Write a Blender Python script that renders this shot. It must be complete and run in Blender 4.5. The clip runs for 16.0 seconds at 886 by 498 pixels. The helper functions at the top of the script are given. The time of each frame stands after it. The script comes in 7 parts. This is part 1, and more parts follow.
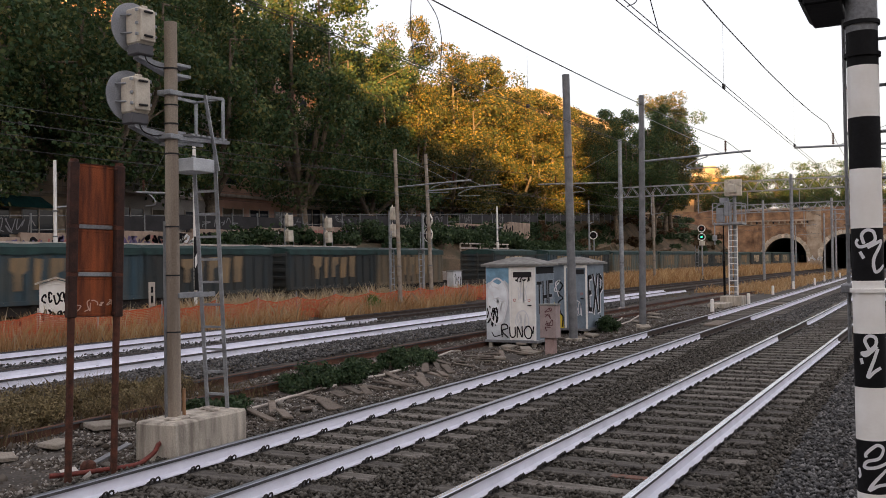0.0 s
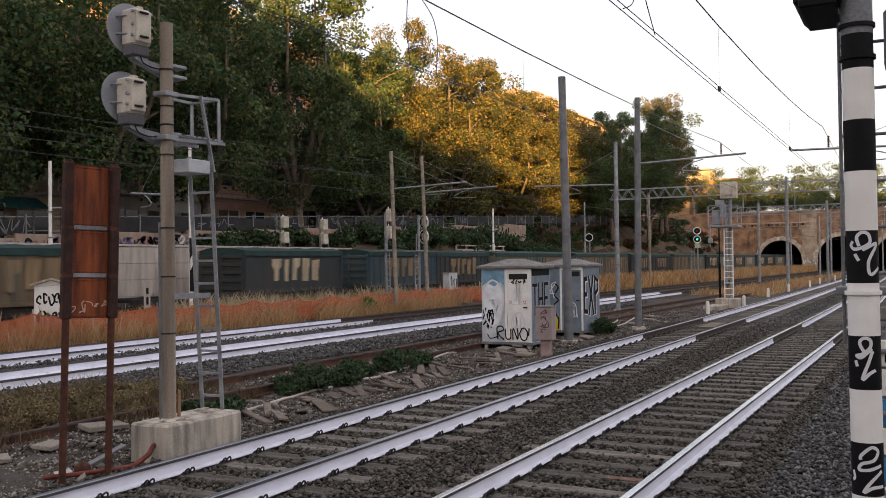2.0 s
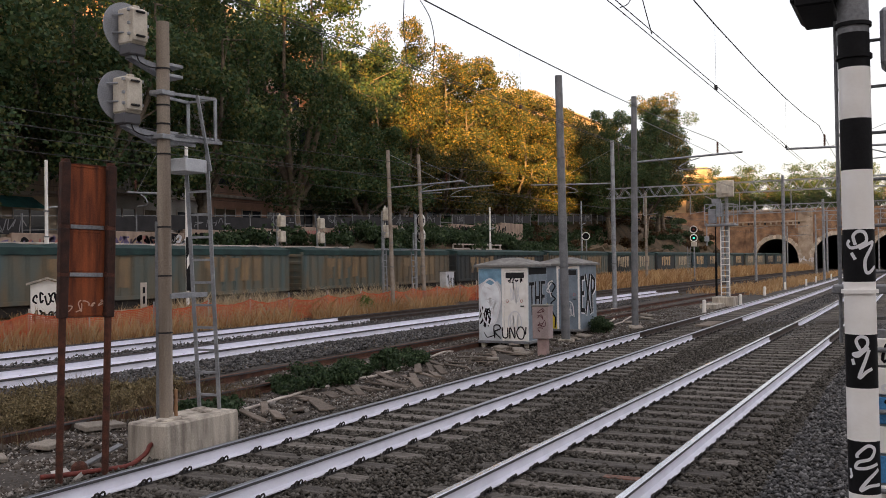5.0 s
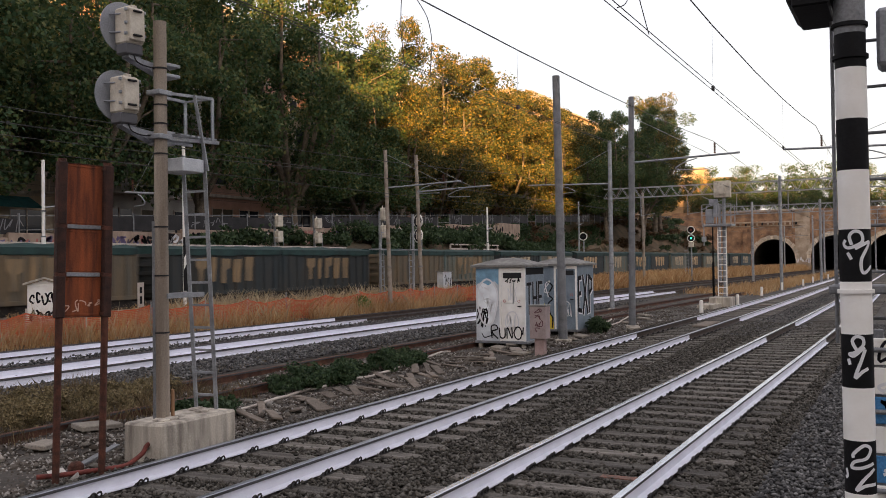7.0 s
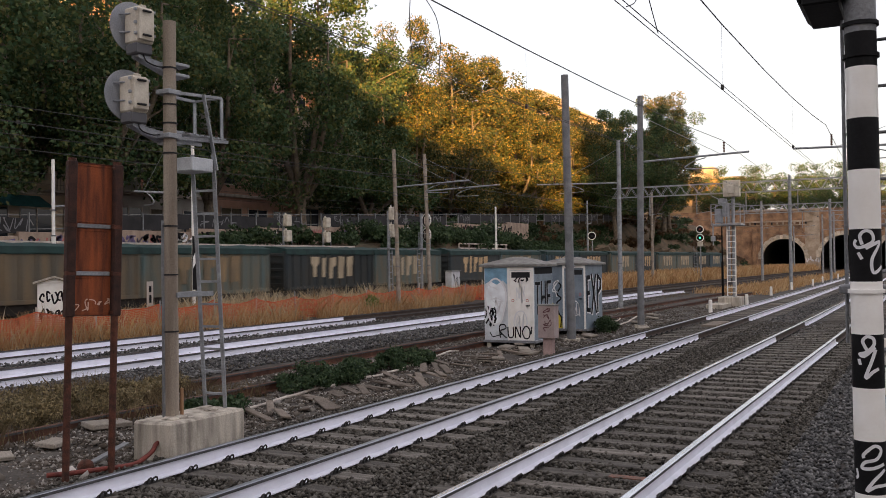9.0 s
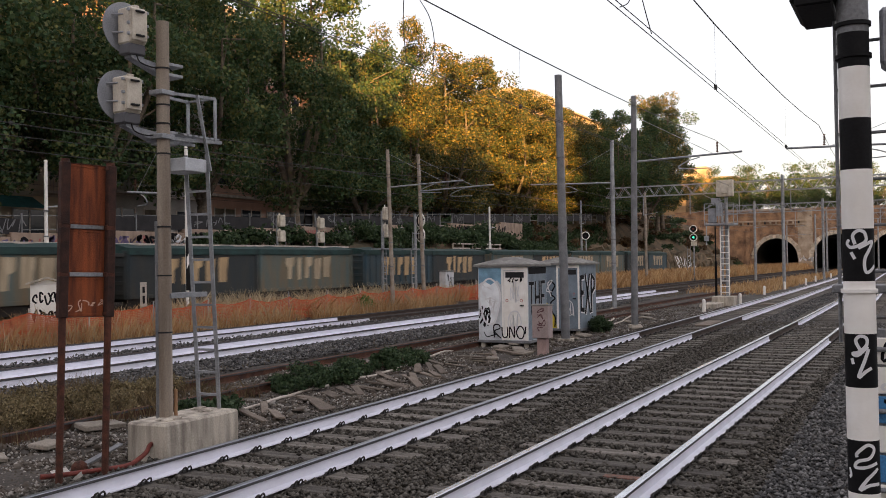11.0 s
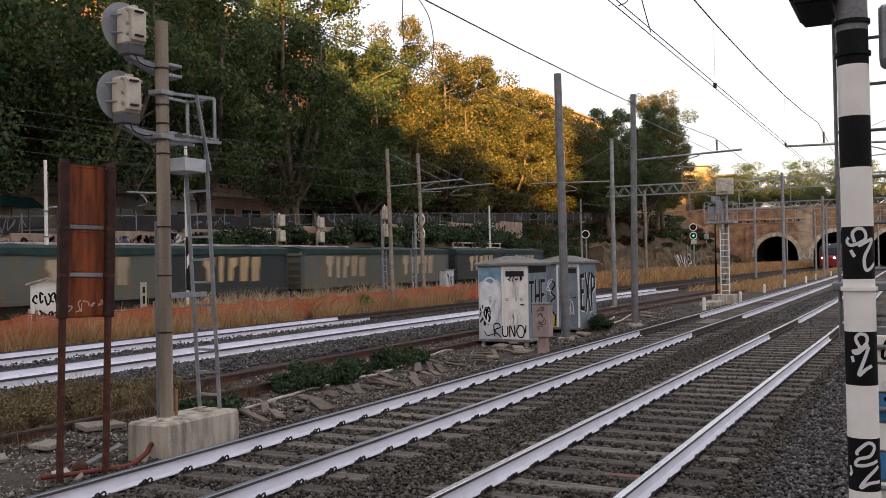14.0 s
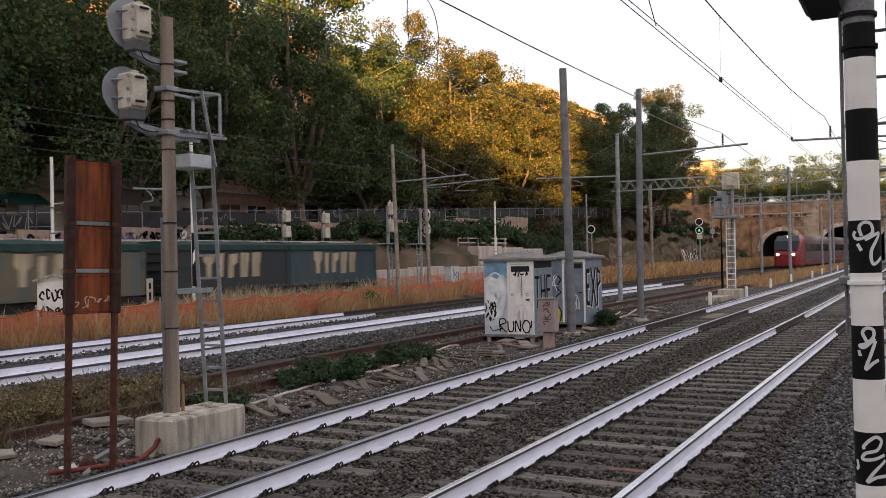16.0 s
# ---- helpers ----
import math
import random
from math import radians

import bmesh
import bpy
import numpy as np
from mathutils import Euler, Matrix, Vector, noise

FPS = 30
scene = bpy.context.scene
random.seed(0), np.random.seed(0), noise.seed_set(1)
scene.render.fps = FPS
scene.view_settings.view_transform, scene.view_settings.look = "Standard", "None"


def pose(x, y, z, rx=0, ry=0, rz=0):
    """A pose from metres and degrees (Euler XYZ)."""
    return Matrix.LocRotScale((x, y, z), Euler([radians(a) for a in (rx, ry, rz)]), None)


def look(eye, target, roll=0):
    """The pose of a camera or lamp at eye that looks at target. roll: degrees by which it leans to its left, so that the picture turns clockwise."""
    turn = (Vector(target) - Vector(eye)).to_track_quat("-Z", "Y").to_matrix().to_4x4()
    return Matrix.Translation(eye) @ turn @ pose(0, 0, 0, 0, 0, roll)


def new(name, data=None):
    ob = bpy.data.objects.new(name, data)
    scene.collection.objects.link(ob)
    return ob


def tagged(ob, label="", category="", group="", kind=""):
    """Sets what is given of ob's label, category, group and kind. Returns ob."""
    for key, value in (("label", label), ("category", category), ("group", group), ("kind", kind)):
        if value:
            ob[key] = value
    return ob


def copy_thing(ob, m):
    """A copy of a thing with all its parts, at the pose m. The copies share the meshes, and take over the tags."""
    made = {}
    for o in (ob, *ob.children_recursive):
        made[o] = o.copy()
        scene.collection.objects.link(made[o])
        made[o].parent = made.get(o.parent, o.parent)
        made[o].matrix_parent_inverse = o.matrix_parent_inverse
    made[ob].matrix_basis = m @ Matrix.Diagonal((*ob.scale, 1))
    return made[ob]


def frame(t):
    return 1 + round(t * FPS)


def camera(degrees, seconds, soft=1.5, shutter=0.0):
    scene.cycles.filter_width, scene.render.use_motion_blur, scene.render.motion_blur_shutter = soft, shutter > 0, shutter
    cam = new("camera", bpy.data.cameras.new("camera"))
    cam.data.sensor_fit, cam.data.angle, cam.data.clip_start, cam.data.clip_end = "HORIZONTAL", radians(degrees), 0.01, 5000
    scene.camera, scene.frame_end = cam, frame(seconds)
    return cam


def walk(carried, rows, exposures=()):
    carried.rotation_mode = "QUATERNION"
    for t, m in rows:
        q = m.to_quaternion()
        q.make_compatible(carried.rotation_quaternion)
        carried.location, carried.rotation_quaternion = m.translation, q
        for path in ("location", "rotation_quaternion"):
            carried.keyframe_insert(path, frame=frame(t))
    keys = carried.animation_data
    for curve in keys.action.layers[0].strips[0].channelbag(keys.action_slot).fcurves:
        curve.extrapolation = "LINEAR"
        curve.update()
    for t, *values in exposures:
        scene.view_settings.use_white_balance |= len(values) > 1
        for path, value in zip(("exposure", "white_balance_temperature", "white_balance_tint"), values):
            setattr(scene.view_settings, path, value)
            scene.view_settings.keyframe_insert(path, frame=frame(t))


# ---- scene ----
cam = camera(52.0, 16.0, soft=0.9, shutter=0.5)
ROWS = [
    (0, pose(0.0000, -0.0000, 2.2667, 90.814, 0.871, -62.067)),
    (0.5, pose(0.0011, -0.0005, 2.2641, 90.854, 0.809, -62.150)),
    (1, pose(-0.0056, 0.0009, 2.2674, 90.907, 0.834, -62.292)),
    (1.5, pose(0.0012, 0.0013, 2.2648, 90.934, 0.770, -62.345)),
    (2, pose(0.0049, -0.0004, 2.2651, 90.928, 0.765, -62.327)),
    (2.5, pose(0.0006, -0.0002, 2.2651, 90.928, 0.760, -62.309)),
    (3, pose(0.0046, 0.0012, 2.2678, 90.902, 0.807, -62.346)),
    (3.5, pose(-0.0001, -0.0003, 2.2657, 90.878, 0.756, -62.409)),
    (4, pose(0.0024, 0.0019, 2.2662, 90.904, 0.827, -62.498)),
    (6.5, pose(0.0032, 0.0001, 2.2669, 90.773, 0.780, -62.580)),
    (7, pose(0.0037, -0.0020, 2.2640, 90.861, 0.790, -62.690)),
    (7.5, pose(0.0029, 0.0010, 2.2652, 90.886, 0.741, -62.790)),
    (8, pose(0.0006, -0.0008, 2.2662, 90.871, 0.757, -62.637)),
    (8.5, pose(0.0029, 0.0011, 2.2655, 90.865, 0.757, -62.388)),
    (9, pose(0.0029, 0.0002, 2.2647, 90.823, 0.738, -62.165)),
    (11.5, pose(-0.0005, 0.0011, 2.2677, 90.813, 0.891, -62.625)),
    (12, pose(0.0003, 0.0009, 2.2668, 90.798, 0.950, -62.615)),
    (12.5, pose(0.0026, 0.0003, 2.2643, 90.702, 0.924, -62.578)),
    (13, pose(0.0007, 0.0015, 2.2661, 90.654, 0.948, -62.484)),
    (13.5, pose(0.0011, 0.0011, 2.2665, 90.700, 0.968, -62.480)),
    (14, pose(0.0012, -0.0004, 2.2679, 90.764, 1.036, -62.544)),
    (14.5, pose(-0.0025, 0.0000, 2.2663, 90.773, 1.096, -62.566)),
    (15, pose(0.0047, -0.0006, 2.2666, 90.685, 1.175, -62.401)),
    (15.5, pose(0.0032, 0.0007, 2.2661, 90.586, 1.209, -62.278)),
    (16, pose(0.0012, 0.0008, 2.2650, 90.484, 1.186, -62.199)),
]
walk(cam, ROWS, exposures=[(0, 1.8), (16.0, 1.8)])

# ---- world and sun ----
SUN_TO = Vector((-0.86, -0.50, 0.105)).normalized()
world = bpy.data.worlds.new("world")
scene.world = world
world.use_nodes = True
wn = world.node_tree.nodes
wl = world.node_tree.links
sky = wn.new("ShaderNodeTexSky")
sky.sky_type = "NISHITA"
sky.sun_disc = False
sky.sun_elevation = math.asin(SUN_TO.z)
sky.sun_rotation = math.atan2(SUN_TO.x, SUN_TO.y)
sky.air_density, sky.dust_density, sky.ozone_density = 1.0, 2.0, 1.0
haze = wn.new("ShaderNodeMixRGB")
haze.blend_type = "ADD"
haze.inputs[0].default_value = 1.0
haze.inputs[2].default_value = (7.9, 7.25, 7.6, 1)
wl.new(sky.outputs[0], haze.inputs[1])
wn["Background"].inputs[1].default_value = 0.0310
wl.new(haze.outputs[0], wn["Background"].inputs[0])
sun_data = bpy.data.lights.new("sun", "SUN")
sun_data.energy, sun_data.angle, sun_data.color = 5.0, radians(0.5), (1.0, 0.54, 0.16)
sun = new("sun", sun_data)
sun.matrix_world = look((-100, -60, 60), Vector((-100, -60, 60)) - SUN_TO)

# ---- materials ----
def mat(name, col, rough=0.8, metal=0.0, var=0.25, scale=6.0, bump=0.3, grain=60.0, tint=None, rnd=0.0, spec=0.4):
    """Two-scale procedural surface: broad stains, fine grain, relief; tint is the second colour of the stains."""
    m = bpy.data.materials.new(name)
    m.use_nodes = True
    n, l = m.node_tree.nodes, m.node_tree.links
    b = n["Principled BSDF"]
    b.inputs["Roughness"].default_value, b.inputs["Metallic"].default_value = rough, metal
    b.inputs["Specular IOR Level"].default_value = spec
    tc = n.new("ShaderNodeTexCoord")
    big = n.new("ShaderNodeTexNoise")
    big.inputs["Scale"].default_value, big.inputs["Detail"].default_value = scale, 5
    fine = n.new("ShaderNodeTexNoise")
    fine.inputs["Scale"].default_value, fine.inputs["Detail"].default_value = grain, 3
    l.new(tc.outputs["Object"], big.inputs["Vector"])
    l.new(tc.outputs["Object"], fine.inputs["Vector"])
    ramp = n.new("ShaderNodeValToRGB")
    ramp.color_ramp.elements[0].position, ramp.color_ramp.elements[1].position = 0.32, 0.68
    c = Vector(col)
    t = Vector(tint) if tint else c * (1 - var)
    ramp.color_ramp.elements[0].color = (*t, 1)
    ramp.color_ramp.elements[1].color = (*(c * (1 + var * 0.4)), 1)
    l.new(big.outputs["Fac"], ramp.inputs[0])
    mul = n.new("ShaderNodeMixRGB")
    mul.blend_type, mul.inputs[0].default_value = "OVERLAY", min(1.0, var * 1.6)
    l.new(ramp.outputs[0], mul.inputs[1])
    l.new(fine.outputs["Fac"], mul.inputs[2])
    out = mul.outputs[0]
    if rnd:
        oi = n.new("ShaderNodeObjectInfo")
        hsv = n.new("ShaderNodeHueSaturation")
        mp = n.new("ShaderNodeMapRange")
        mp.inputs[3].default_value, mp.inputs[4].default_value = 1 - rnd, 1 + rnd
        l.new(oi.outputs["Random"], mp.inputs[0])
        l.new(mp.outputs[0], hsv.inputs["Value"])
        l.new(out, hsv.inputs["Color"])
        out = hsv.outputs[0]
    l.new(out, b.inputs["Base Color"])
    if bump:
        bp = n.new("ShaderNodeBump")
        bp.inputs["Strength"].default_value, bp.inputs["Distance"].default_value = bump, 0.02
        l.new(fine.outputs["Fac"], bp.inputs["Height"])
        l.new(bp.outputs[0], b.inputs["Normal"])
    return m


def streaked(name, col, tint, sx=9.0, sz=0.7, rough=0.85, metal=0.0, bump=0.25, rnd=0.0, sfirst=None):
    """Paint or steel with stains that run down."""
    m = mat(name, col, rough, metal, 0.3, 3.0, bump, 70.0, tint, rnd)
    n, l = m.node_tree.nodes, m.node_tree.links
    mp = n.new("ShaderNodeMapping")
    mp.inputs["Scale"].default_value = (sfirst or sx, sx, sz)
    tex = [x for x in n if x.type == "TEX_NOISE"][0]
    tc = [x for x in n if x.type == "TEX_COORD"][0]
    l.new(tc.outputs["Object"], mp.inputs[0])
    l.new(mp.outputs[0], tex.inputs["Vector"])
    tex.inputs["Scale"].default_value = 1.0
    return m


def plain(name, col, rough=0.6, metal=0.0, emit=0.0, spec=0.4):
    m = bpy.data.materials.new(name)
    m.use_nodes = True
    b = m.node_tree.nodes["Principled BSDF"]
    b.inputs["Base Color"].default_value = (*col, 1)
    b.inputs["Roughness"].default_value, b.inputs["Metallic"].default_value = rough, metal
    b.inputs["Specular IOR Level"].default_value = spec
    if emit:
        b.inputs["Emission Color"].default_value = (*col, 1)
        b.inputs["Emission Strength"].default_value = emit
    return m


def foliage(name, a, b2, c3):
    """Leaves: colour varies from clump to clump and leaf to leaf, a little light shines through."""
    m = bpy.data.materials.new(name)
    m.use_nodes = True
    n, l = m.node_tree.nodes, m.node_tree.links
    b = n["Principled BSDF"]
    b.inputs["Roughness"].default_value = 0.6
    b.inputs["Specular IOR Level"].default_value = 0.25
    g = n.new("ShaderNodeNewGeometry")
    ramp = n.new("ShaderNodeValToRGB")
    for e, (p, c) in zip((ramp.color_ramp.elements[0], ramp.color_ramp.elements[1]), ((0.0, a), (1.0, c3))):
        e.position, e.color = p, (*c, 1)
    e = ramp.color_ramp.elements.new(0.6)
    e.color = (*b2, 1)
    l.new(g.outputs["Random Per Island"], ramp.inputs[0])
    tc = n.new("ShaderNodeTexCoord")
    tex = n.new("ShaderNodeTexNoise")
    tex.inputs["Scale"].default_value = 0.5
    l.new(tc.outputs["Object"], tex.inputs["Vector"])
    mul = n.new("ShaderNodeMixRGB")
    mul.blend_type, mul.inputs[0].default_value = "OVERLAY", 0.45
    l.new(ramp.outputs[0], mul.inputs[1])
    l.new(tex.outputs["Fac"], mul.inputs[2])
    l.new(mul.outputs[0], b.inputs["Base Color"])
    tr = n.new("ShaderNodeBsdfTranslucent")
    l.new(mul.outputs[0], tr.inputs["Color"])
    mix = n.new("ShaderNodeMixShader")
    mix.inputs[0].default_value = 0.30
    l.new(b.outputs[0], mix.inputs[1])
    l.new(tr.outputs[0], mix.inputs[2])
    l.new(mix.outputs[0], n["Material Output"].inputs["Surface"])
    return m


BALLAST = mat("ballast", (0.068, 0.061, 0.052), 0.95, 0, 0.5, 1.2, 0.9, 22.0, (0.036, 0.029, 0.024))
SLEEPER = streaked("sleeper_wood", (0.165, 0.150, 0.130), (0.055, 0.048, 0.041), 1.5, 16.0, 0.95, 0.0, 0.7, 0.4, 16.0)
RAILWHITE = mat("rail_white_paint", (0.80, 0.81, 0.90), 0.55, 0, 0.10, 3.0, 0.1, 40.0)
RAILHEAD = mat("rail_head_steel", (0.34, 0.36, 0.40), 0.32, 0.9, 0.25, 2.0, 0.05, 60.0)
RAILBRIGHT = mat("rail_head_polished", (0.62, 0.64, 0.68), 0.22, 0.95, 0.15, 2.0, 0.03, 60.0)
RAILSIDE = mat("rail_head_side", (0.10, 0.098, 0.105), 0.7, 0.3, 0.3, 3.0, 0.1, 60.0)
RAILDULL = mat("rail_dull", (0.06, 0.042, 0.033), 0.8, 0.2, 0.3, 3.0, 0.2, 60.0)
WIRE = plain("wire_dark", (0.035, 0.033, 0.033), 0.6)
CLIP = mat("clip_steel", (0.03, 0.028, 0.027), 0.7, 0.4, 0.3, 20.0)
RUST = streaked("rust", (0.27, 0.070, 0.022), (0.075, 0.022, 0.012), 14.0, 1.4)
RUSTDARK = mat("rust_dark", (0.095, 0.034, 0.02), 0.9, 0, 0.4, 12.0, 0.5, 80.0, (0.045, 0.02, 0.014))
RUSTDEEP = mat("rust_deep", (0.052, 0.022, 0.015), 0.9, 0, 0.4, 12.0, 0.4, 80.0, (0.025, 0.013, 0.011))
CONCRETE = streaked("concrete", (0.54, 0.49, 0.41), (0.21, 0.185, 0.155), 7.0, 1.0, 0.95, 0.0, 0.15)
PALECONC = streaked("pale_concrete", (0.52, 0.47, 0.42), (0.36, 0.31, 0.27), 3.0, 0.6)
GALV = mat("galvanised_steel", (0.33, 0.345, 0.365), 0.55, 0.35, 0.3, 6.0, 0.2, 60.0)
MASTGREY = mat("mast_grey", (0.21, 0.215, 0.225), 0.6, 0.3, 0.3, 4.0, 0.2, 50.0)
MASTTAN = mat("mast_concrete", (0.34, 0.30, 0.255), 0.85, 0, 0.3, 3.0, 0.3, 50.0, (0.22, 0.17, 0.13))
POLECONC = streaked("pole_concrete", (0.31, 0.265, 0.215), (0.19, 0.15, 0.115), 7.0, 0.5)
SIGBOX = mat("signal_box_cream", (0.60, 0.555, 0.47), 0.6, 0, 0.2, 5.0, 0.1, 50.0, (0.45, 0.40, 0.33))
SIGGREY = mat("signal_grey", (0.30, 0.315, 0.345), 0.6, 0.1, 0.25, 5.0, 0.1, 60.0)
DARK = plain("dark", (0.012, 0.012, 0.014), 0.7)
BLACKPAINT = mat("black_paint", (0.008, 0.008, 0.009), 0.6, 0, 0.3, 6.0, 0.1, 50.0, None, 0.0, 0.15)
WHITEPAINT = mat("white_paint", (0.90, 0.885, 0.85), 0.5, 0, 0.06, 4.0, 0.1, 50.0, (0.80, 0.77, 0.72))
SPRAYBLACK = plain("spray_black", (0.007, 0.007, 0.009), 0.7, 0, 0, 0.15)
SPRAYWHITE = plain("spray_white", (0.72, 0.72, 0.74), 0.6)
SPRAYBLUE = mat("spray_blue", (0.22, 0.40, 0.55), 0.6, 0, 0.3, 4.0)
SPRAYYELLOW = plain("spray_yellow", (0.62, 0.47, 0.03), 0.6)
CABWHITE = mat("cabinet_white", (0.60, 0.63, 0.66), 0.55, 0, 0.25, 3.0, 0.1, 50.0, (0.44, 0.46, 0.49))
CABBLUE = mat("cabinet_blue_grey", (0.20, 0.245, 0.29), 0.55, 0, 0.35, 2.5, 0.1, 50.0, (0.14, 0.18, 0.22))
CABROOF = mat("cabinet_roof", (0.22, 0.215, 0.20), 0.85, 0, 0.3, 4.0, 0.2, 50.0, (0.14, 0.135, 0.125))
EARTH = mat("earth", (0.125, 0.085, 0.053), 0.98, 0, 0.5, 0.45, 0.9, 10.0, (0.045, 0.042, 0.024))
BRICK = mat("brick", (0.33, 0.20, 0.12), 0.95, 0, 0.5, 0.9, 0.5, 18.0, (0.15, 0.092, 0.062))
TUFF = mat("tuff_stone", (0.42, 0.35, 0.28), 0.95, 0, 0.4, 0.8, 0.5, 14.0, (0.27, 0.20, 0.14))

# ---- mesh helpers ----
def part(name, bm, material, parent=None, label=""):
    """Links a bmesh as one mesh object under a thing or a part."""
    me = bpy.data.meshes.new(name)
    bm.to_mesh(me)
    bm.free()
    for m in (material if isinstance(material, (list, tuple)) else [material]):
        me.materials.append(m)
    ob = new(name, me)
    if parent is not None:
        ob.parent = parent
    if label:
        ob["label"] = label
    return ob


def raw(name, verts, faces, material, parent=None, smooth=False):
    me = bpy.data.meshes.new(name)
    me.from_pydata(verts, [], faces)
    me.materials.append(material)
    if smooth:
        me.polygons.foreach_set("use_smooth", [True] * len(me.polygons))
    ob = new(name, me)
    if parent is not None:
        ob.parent = parent
    return ob


def thing(name, m, label, category, group="", kind=""):
    ob = new(name)
    ob.empty_display_size = 0.2
    ob.matrix_basis = m
    return tagged(ob, label, category, group, kind)


def box(bm, lo, hi, bevel=0.0, m=None, mi=0):
    """An axis-parallel block from corner lo to corner hi."""
    r = bmesh.ops.create_cube(bm, size=1.0)
    vs = r["verts"]
    for v in vs:
        v.co = Vector([lo[i] + (v.co[i] + 0.5) * (hi[i] - lo[i]) for i in range(3)])
    if m is not None:
        bmesh.ops.transform(bm, matrix=m, verts=vs)
    fs = {f for v in vs for f in v.link_faces}
    for f in fs:
        f.material_index = mi
    if bevel:
        es = {e for v in vs for e in v.link_edges}
        r = bmesh.ops.bevel(bm, geom=list(es), offset=bevel, segments=1, affect="EDGES", profile=0.5)
        for f in r["faces"]:
            f.material_index = mi
    return bm


def bar(bm, a, b, w, d=None, sides=4, w2=None, turn=0.0):
    """A straight bar from a to b; four sides: w by d, more sides: a tube of radius w (w2 at the end)."""
    a, b = Vector(a), Vector(b)
    q = (b - a).to_track_quat("Z", "Y").to_matrix()
    d = w if d is None else d
    rings = []
    for p, k in ((a, 1.0), (b, (w2 / w) if w2 else 1.0)):
        if sides == 4:
            cs = [(-w / 2, -d / 2), (w / 2, -d / 2), (w / 2, d / 2), (-w / 2, d / 2)]
        else:
            cs = [(w * math.cos(2 * math.pi * i / sides), w * math.sin(2 * math.pi * i / sides)) for i in range(sides)]
        ct, st = math.cos(turn), math.sin(turn)
        rings.append([bm.verts.new(p + q @ Vector((k * (x * ct - y * st), k * (x * st + y * ct), 0))) for x, y in cs])
    n = len(rings[0])
    for i in range(n):
        f = bm.faces.new((rings[0][i], rings[0][(i + 1) % n], rings[1][(i + 1) % n], rings[1][i]))
        f.smooth = sides > 5
    if sides > 5:
        rings = [[bm.verts.new(v.co) for v in r] for r in rings]
    bm.faces.new(rings[0][::-1])
    bm.faces.new(rings[1])
    return bm


def tube(bm, pts, r, sides=6):
    """A tube along a line of points."""
    pts = [Vector(p) for p in pts]
    rings = []
    for i, p in enumerate(pts):
        t = (pts[min(i + 1, len(pts) - 1)] - pts[max(i - 1, 0)]).normalized()
        q = t.to_track_quat("Z", "Y").to_matrix()
        rings.append([bm.verts.new(p + q @ Vector((r * math.cos(2 * math.pi * k / sides), r * math.sin(2 * math.pi * k / sides), 0))) for k in range(sides)])
    for a, b in zip(rings, rings[1:]):
        for k in range(sides):
            f = bm.faces.new((a[k], a[(k + 1) % sides], b[(k + 1) % sides], b[k]))
            f.smooth = True
    bm.faces.new(rings[0][::-1])
    bm.faces.new(rings[-1])
    return bm


def disc(bm, c, axis, r, t, sides=24):
    c, axis = Vector(c), Vector(axis).normalized()
    return bar(bm, c - axis * t / 2, c + axis * t / 2, r, sides=sides)


def B():
    return bmesh.new()


# ---- plan: centre lines of the tracks (x runs along them, y to the far side) ----
def y_track1(x):
    return 3.16 - 0.62 * (1 - math.exp(-(x / 29) ** 2))


def y_track2(x):
    return 6.53 - 0.35 * (1 - math.exp(-(x / 36) ** 2))


def bend(x):
    return 0.041 * (math.log1p(math.exp((x - 36) / 9)) * 9)


def y_track3(x):
    return 16.15 - bend(x)


def y_track4(x):
    return 19.75 - bend(x)


def y_freight(x):
    return 25.6 - 0.00029 * max(0.0, x - 60) ** 2


TUNNEL_X = 172.0


def smooth(a, b, x):
    t = min(1.0, max(0.0, (x - a) / (b - a)))
    return t * t * (3 - 2 * t)


def ground_z(x, y):
    """Height of the ground sheet."""
    n = noise.noise(Vector((x * 0.35, y * 0.35, 0)))
    n2 = noise.noise(Vector((x * 1.3, y * 1.3, 3)))
    z = -0.05
    w = smooth(7.9, 8.6, y) * (1 - smooth(13.0, 14.2, y))
    z += w * (-0.02 + 0.10 * n + 0.06 * n2)
    w = smooth(21.0, 22.3, y + bend(x)) * (1 - smooth(23.2, 24.2, y))
    z += w * (0.35 + 0.12 * n)
    return z


# ---- ground ----
def ground():
    xs = [-600, -200, -60, -20] + [i * 0.8 for i in range(-12, 60)] + [48 + i * 4 for i in range(0, 32)] + [180, 260, 500, 900]
    ys = [-600, -120, -30, -10, -4] + [-2 + i * 0.7 for i in range(0, 45)] + [30.2]
    vs = [(x, y, ground_z(x, y)) for x in xs for y in ys]
    ny = len(ys)
    fs = [(i * ny + j, (i + 1) * ny + j, (i + 1) * ny + j + 1, i * ny + j + 1) for i in range(len(xs) - 1) for j in range(ny - 1)]
    ob = raw("ground", vs, fs, BALLAST, smooth=True)
    tagged(ob, "dark grey-brown track ballast and trodden earth", "ground", kind="structure")


ground()

PROFILE = [(-0.075, 0), (0.075, 0), (0.075, 0.012), (0.012, 0.03), (0.009, 0.13), (0.034, 0.137), (0.036, 0.165), (0.028, 0.172),
           (-0.028, 0.172), (-0.036, 0.165), (-0.034, 0.137), (-0.009, 0.13), (-0.012, 0.03), (-0.075, 0.012)]


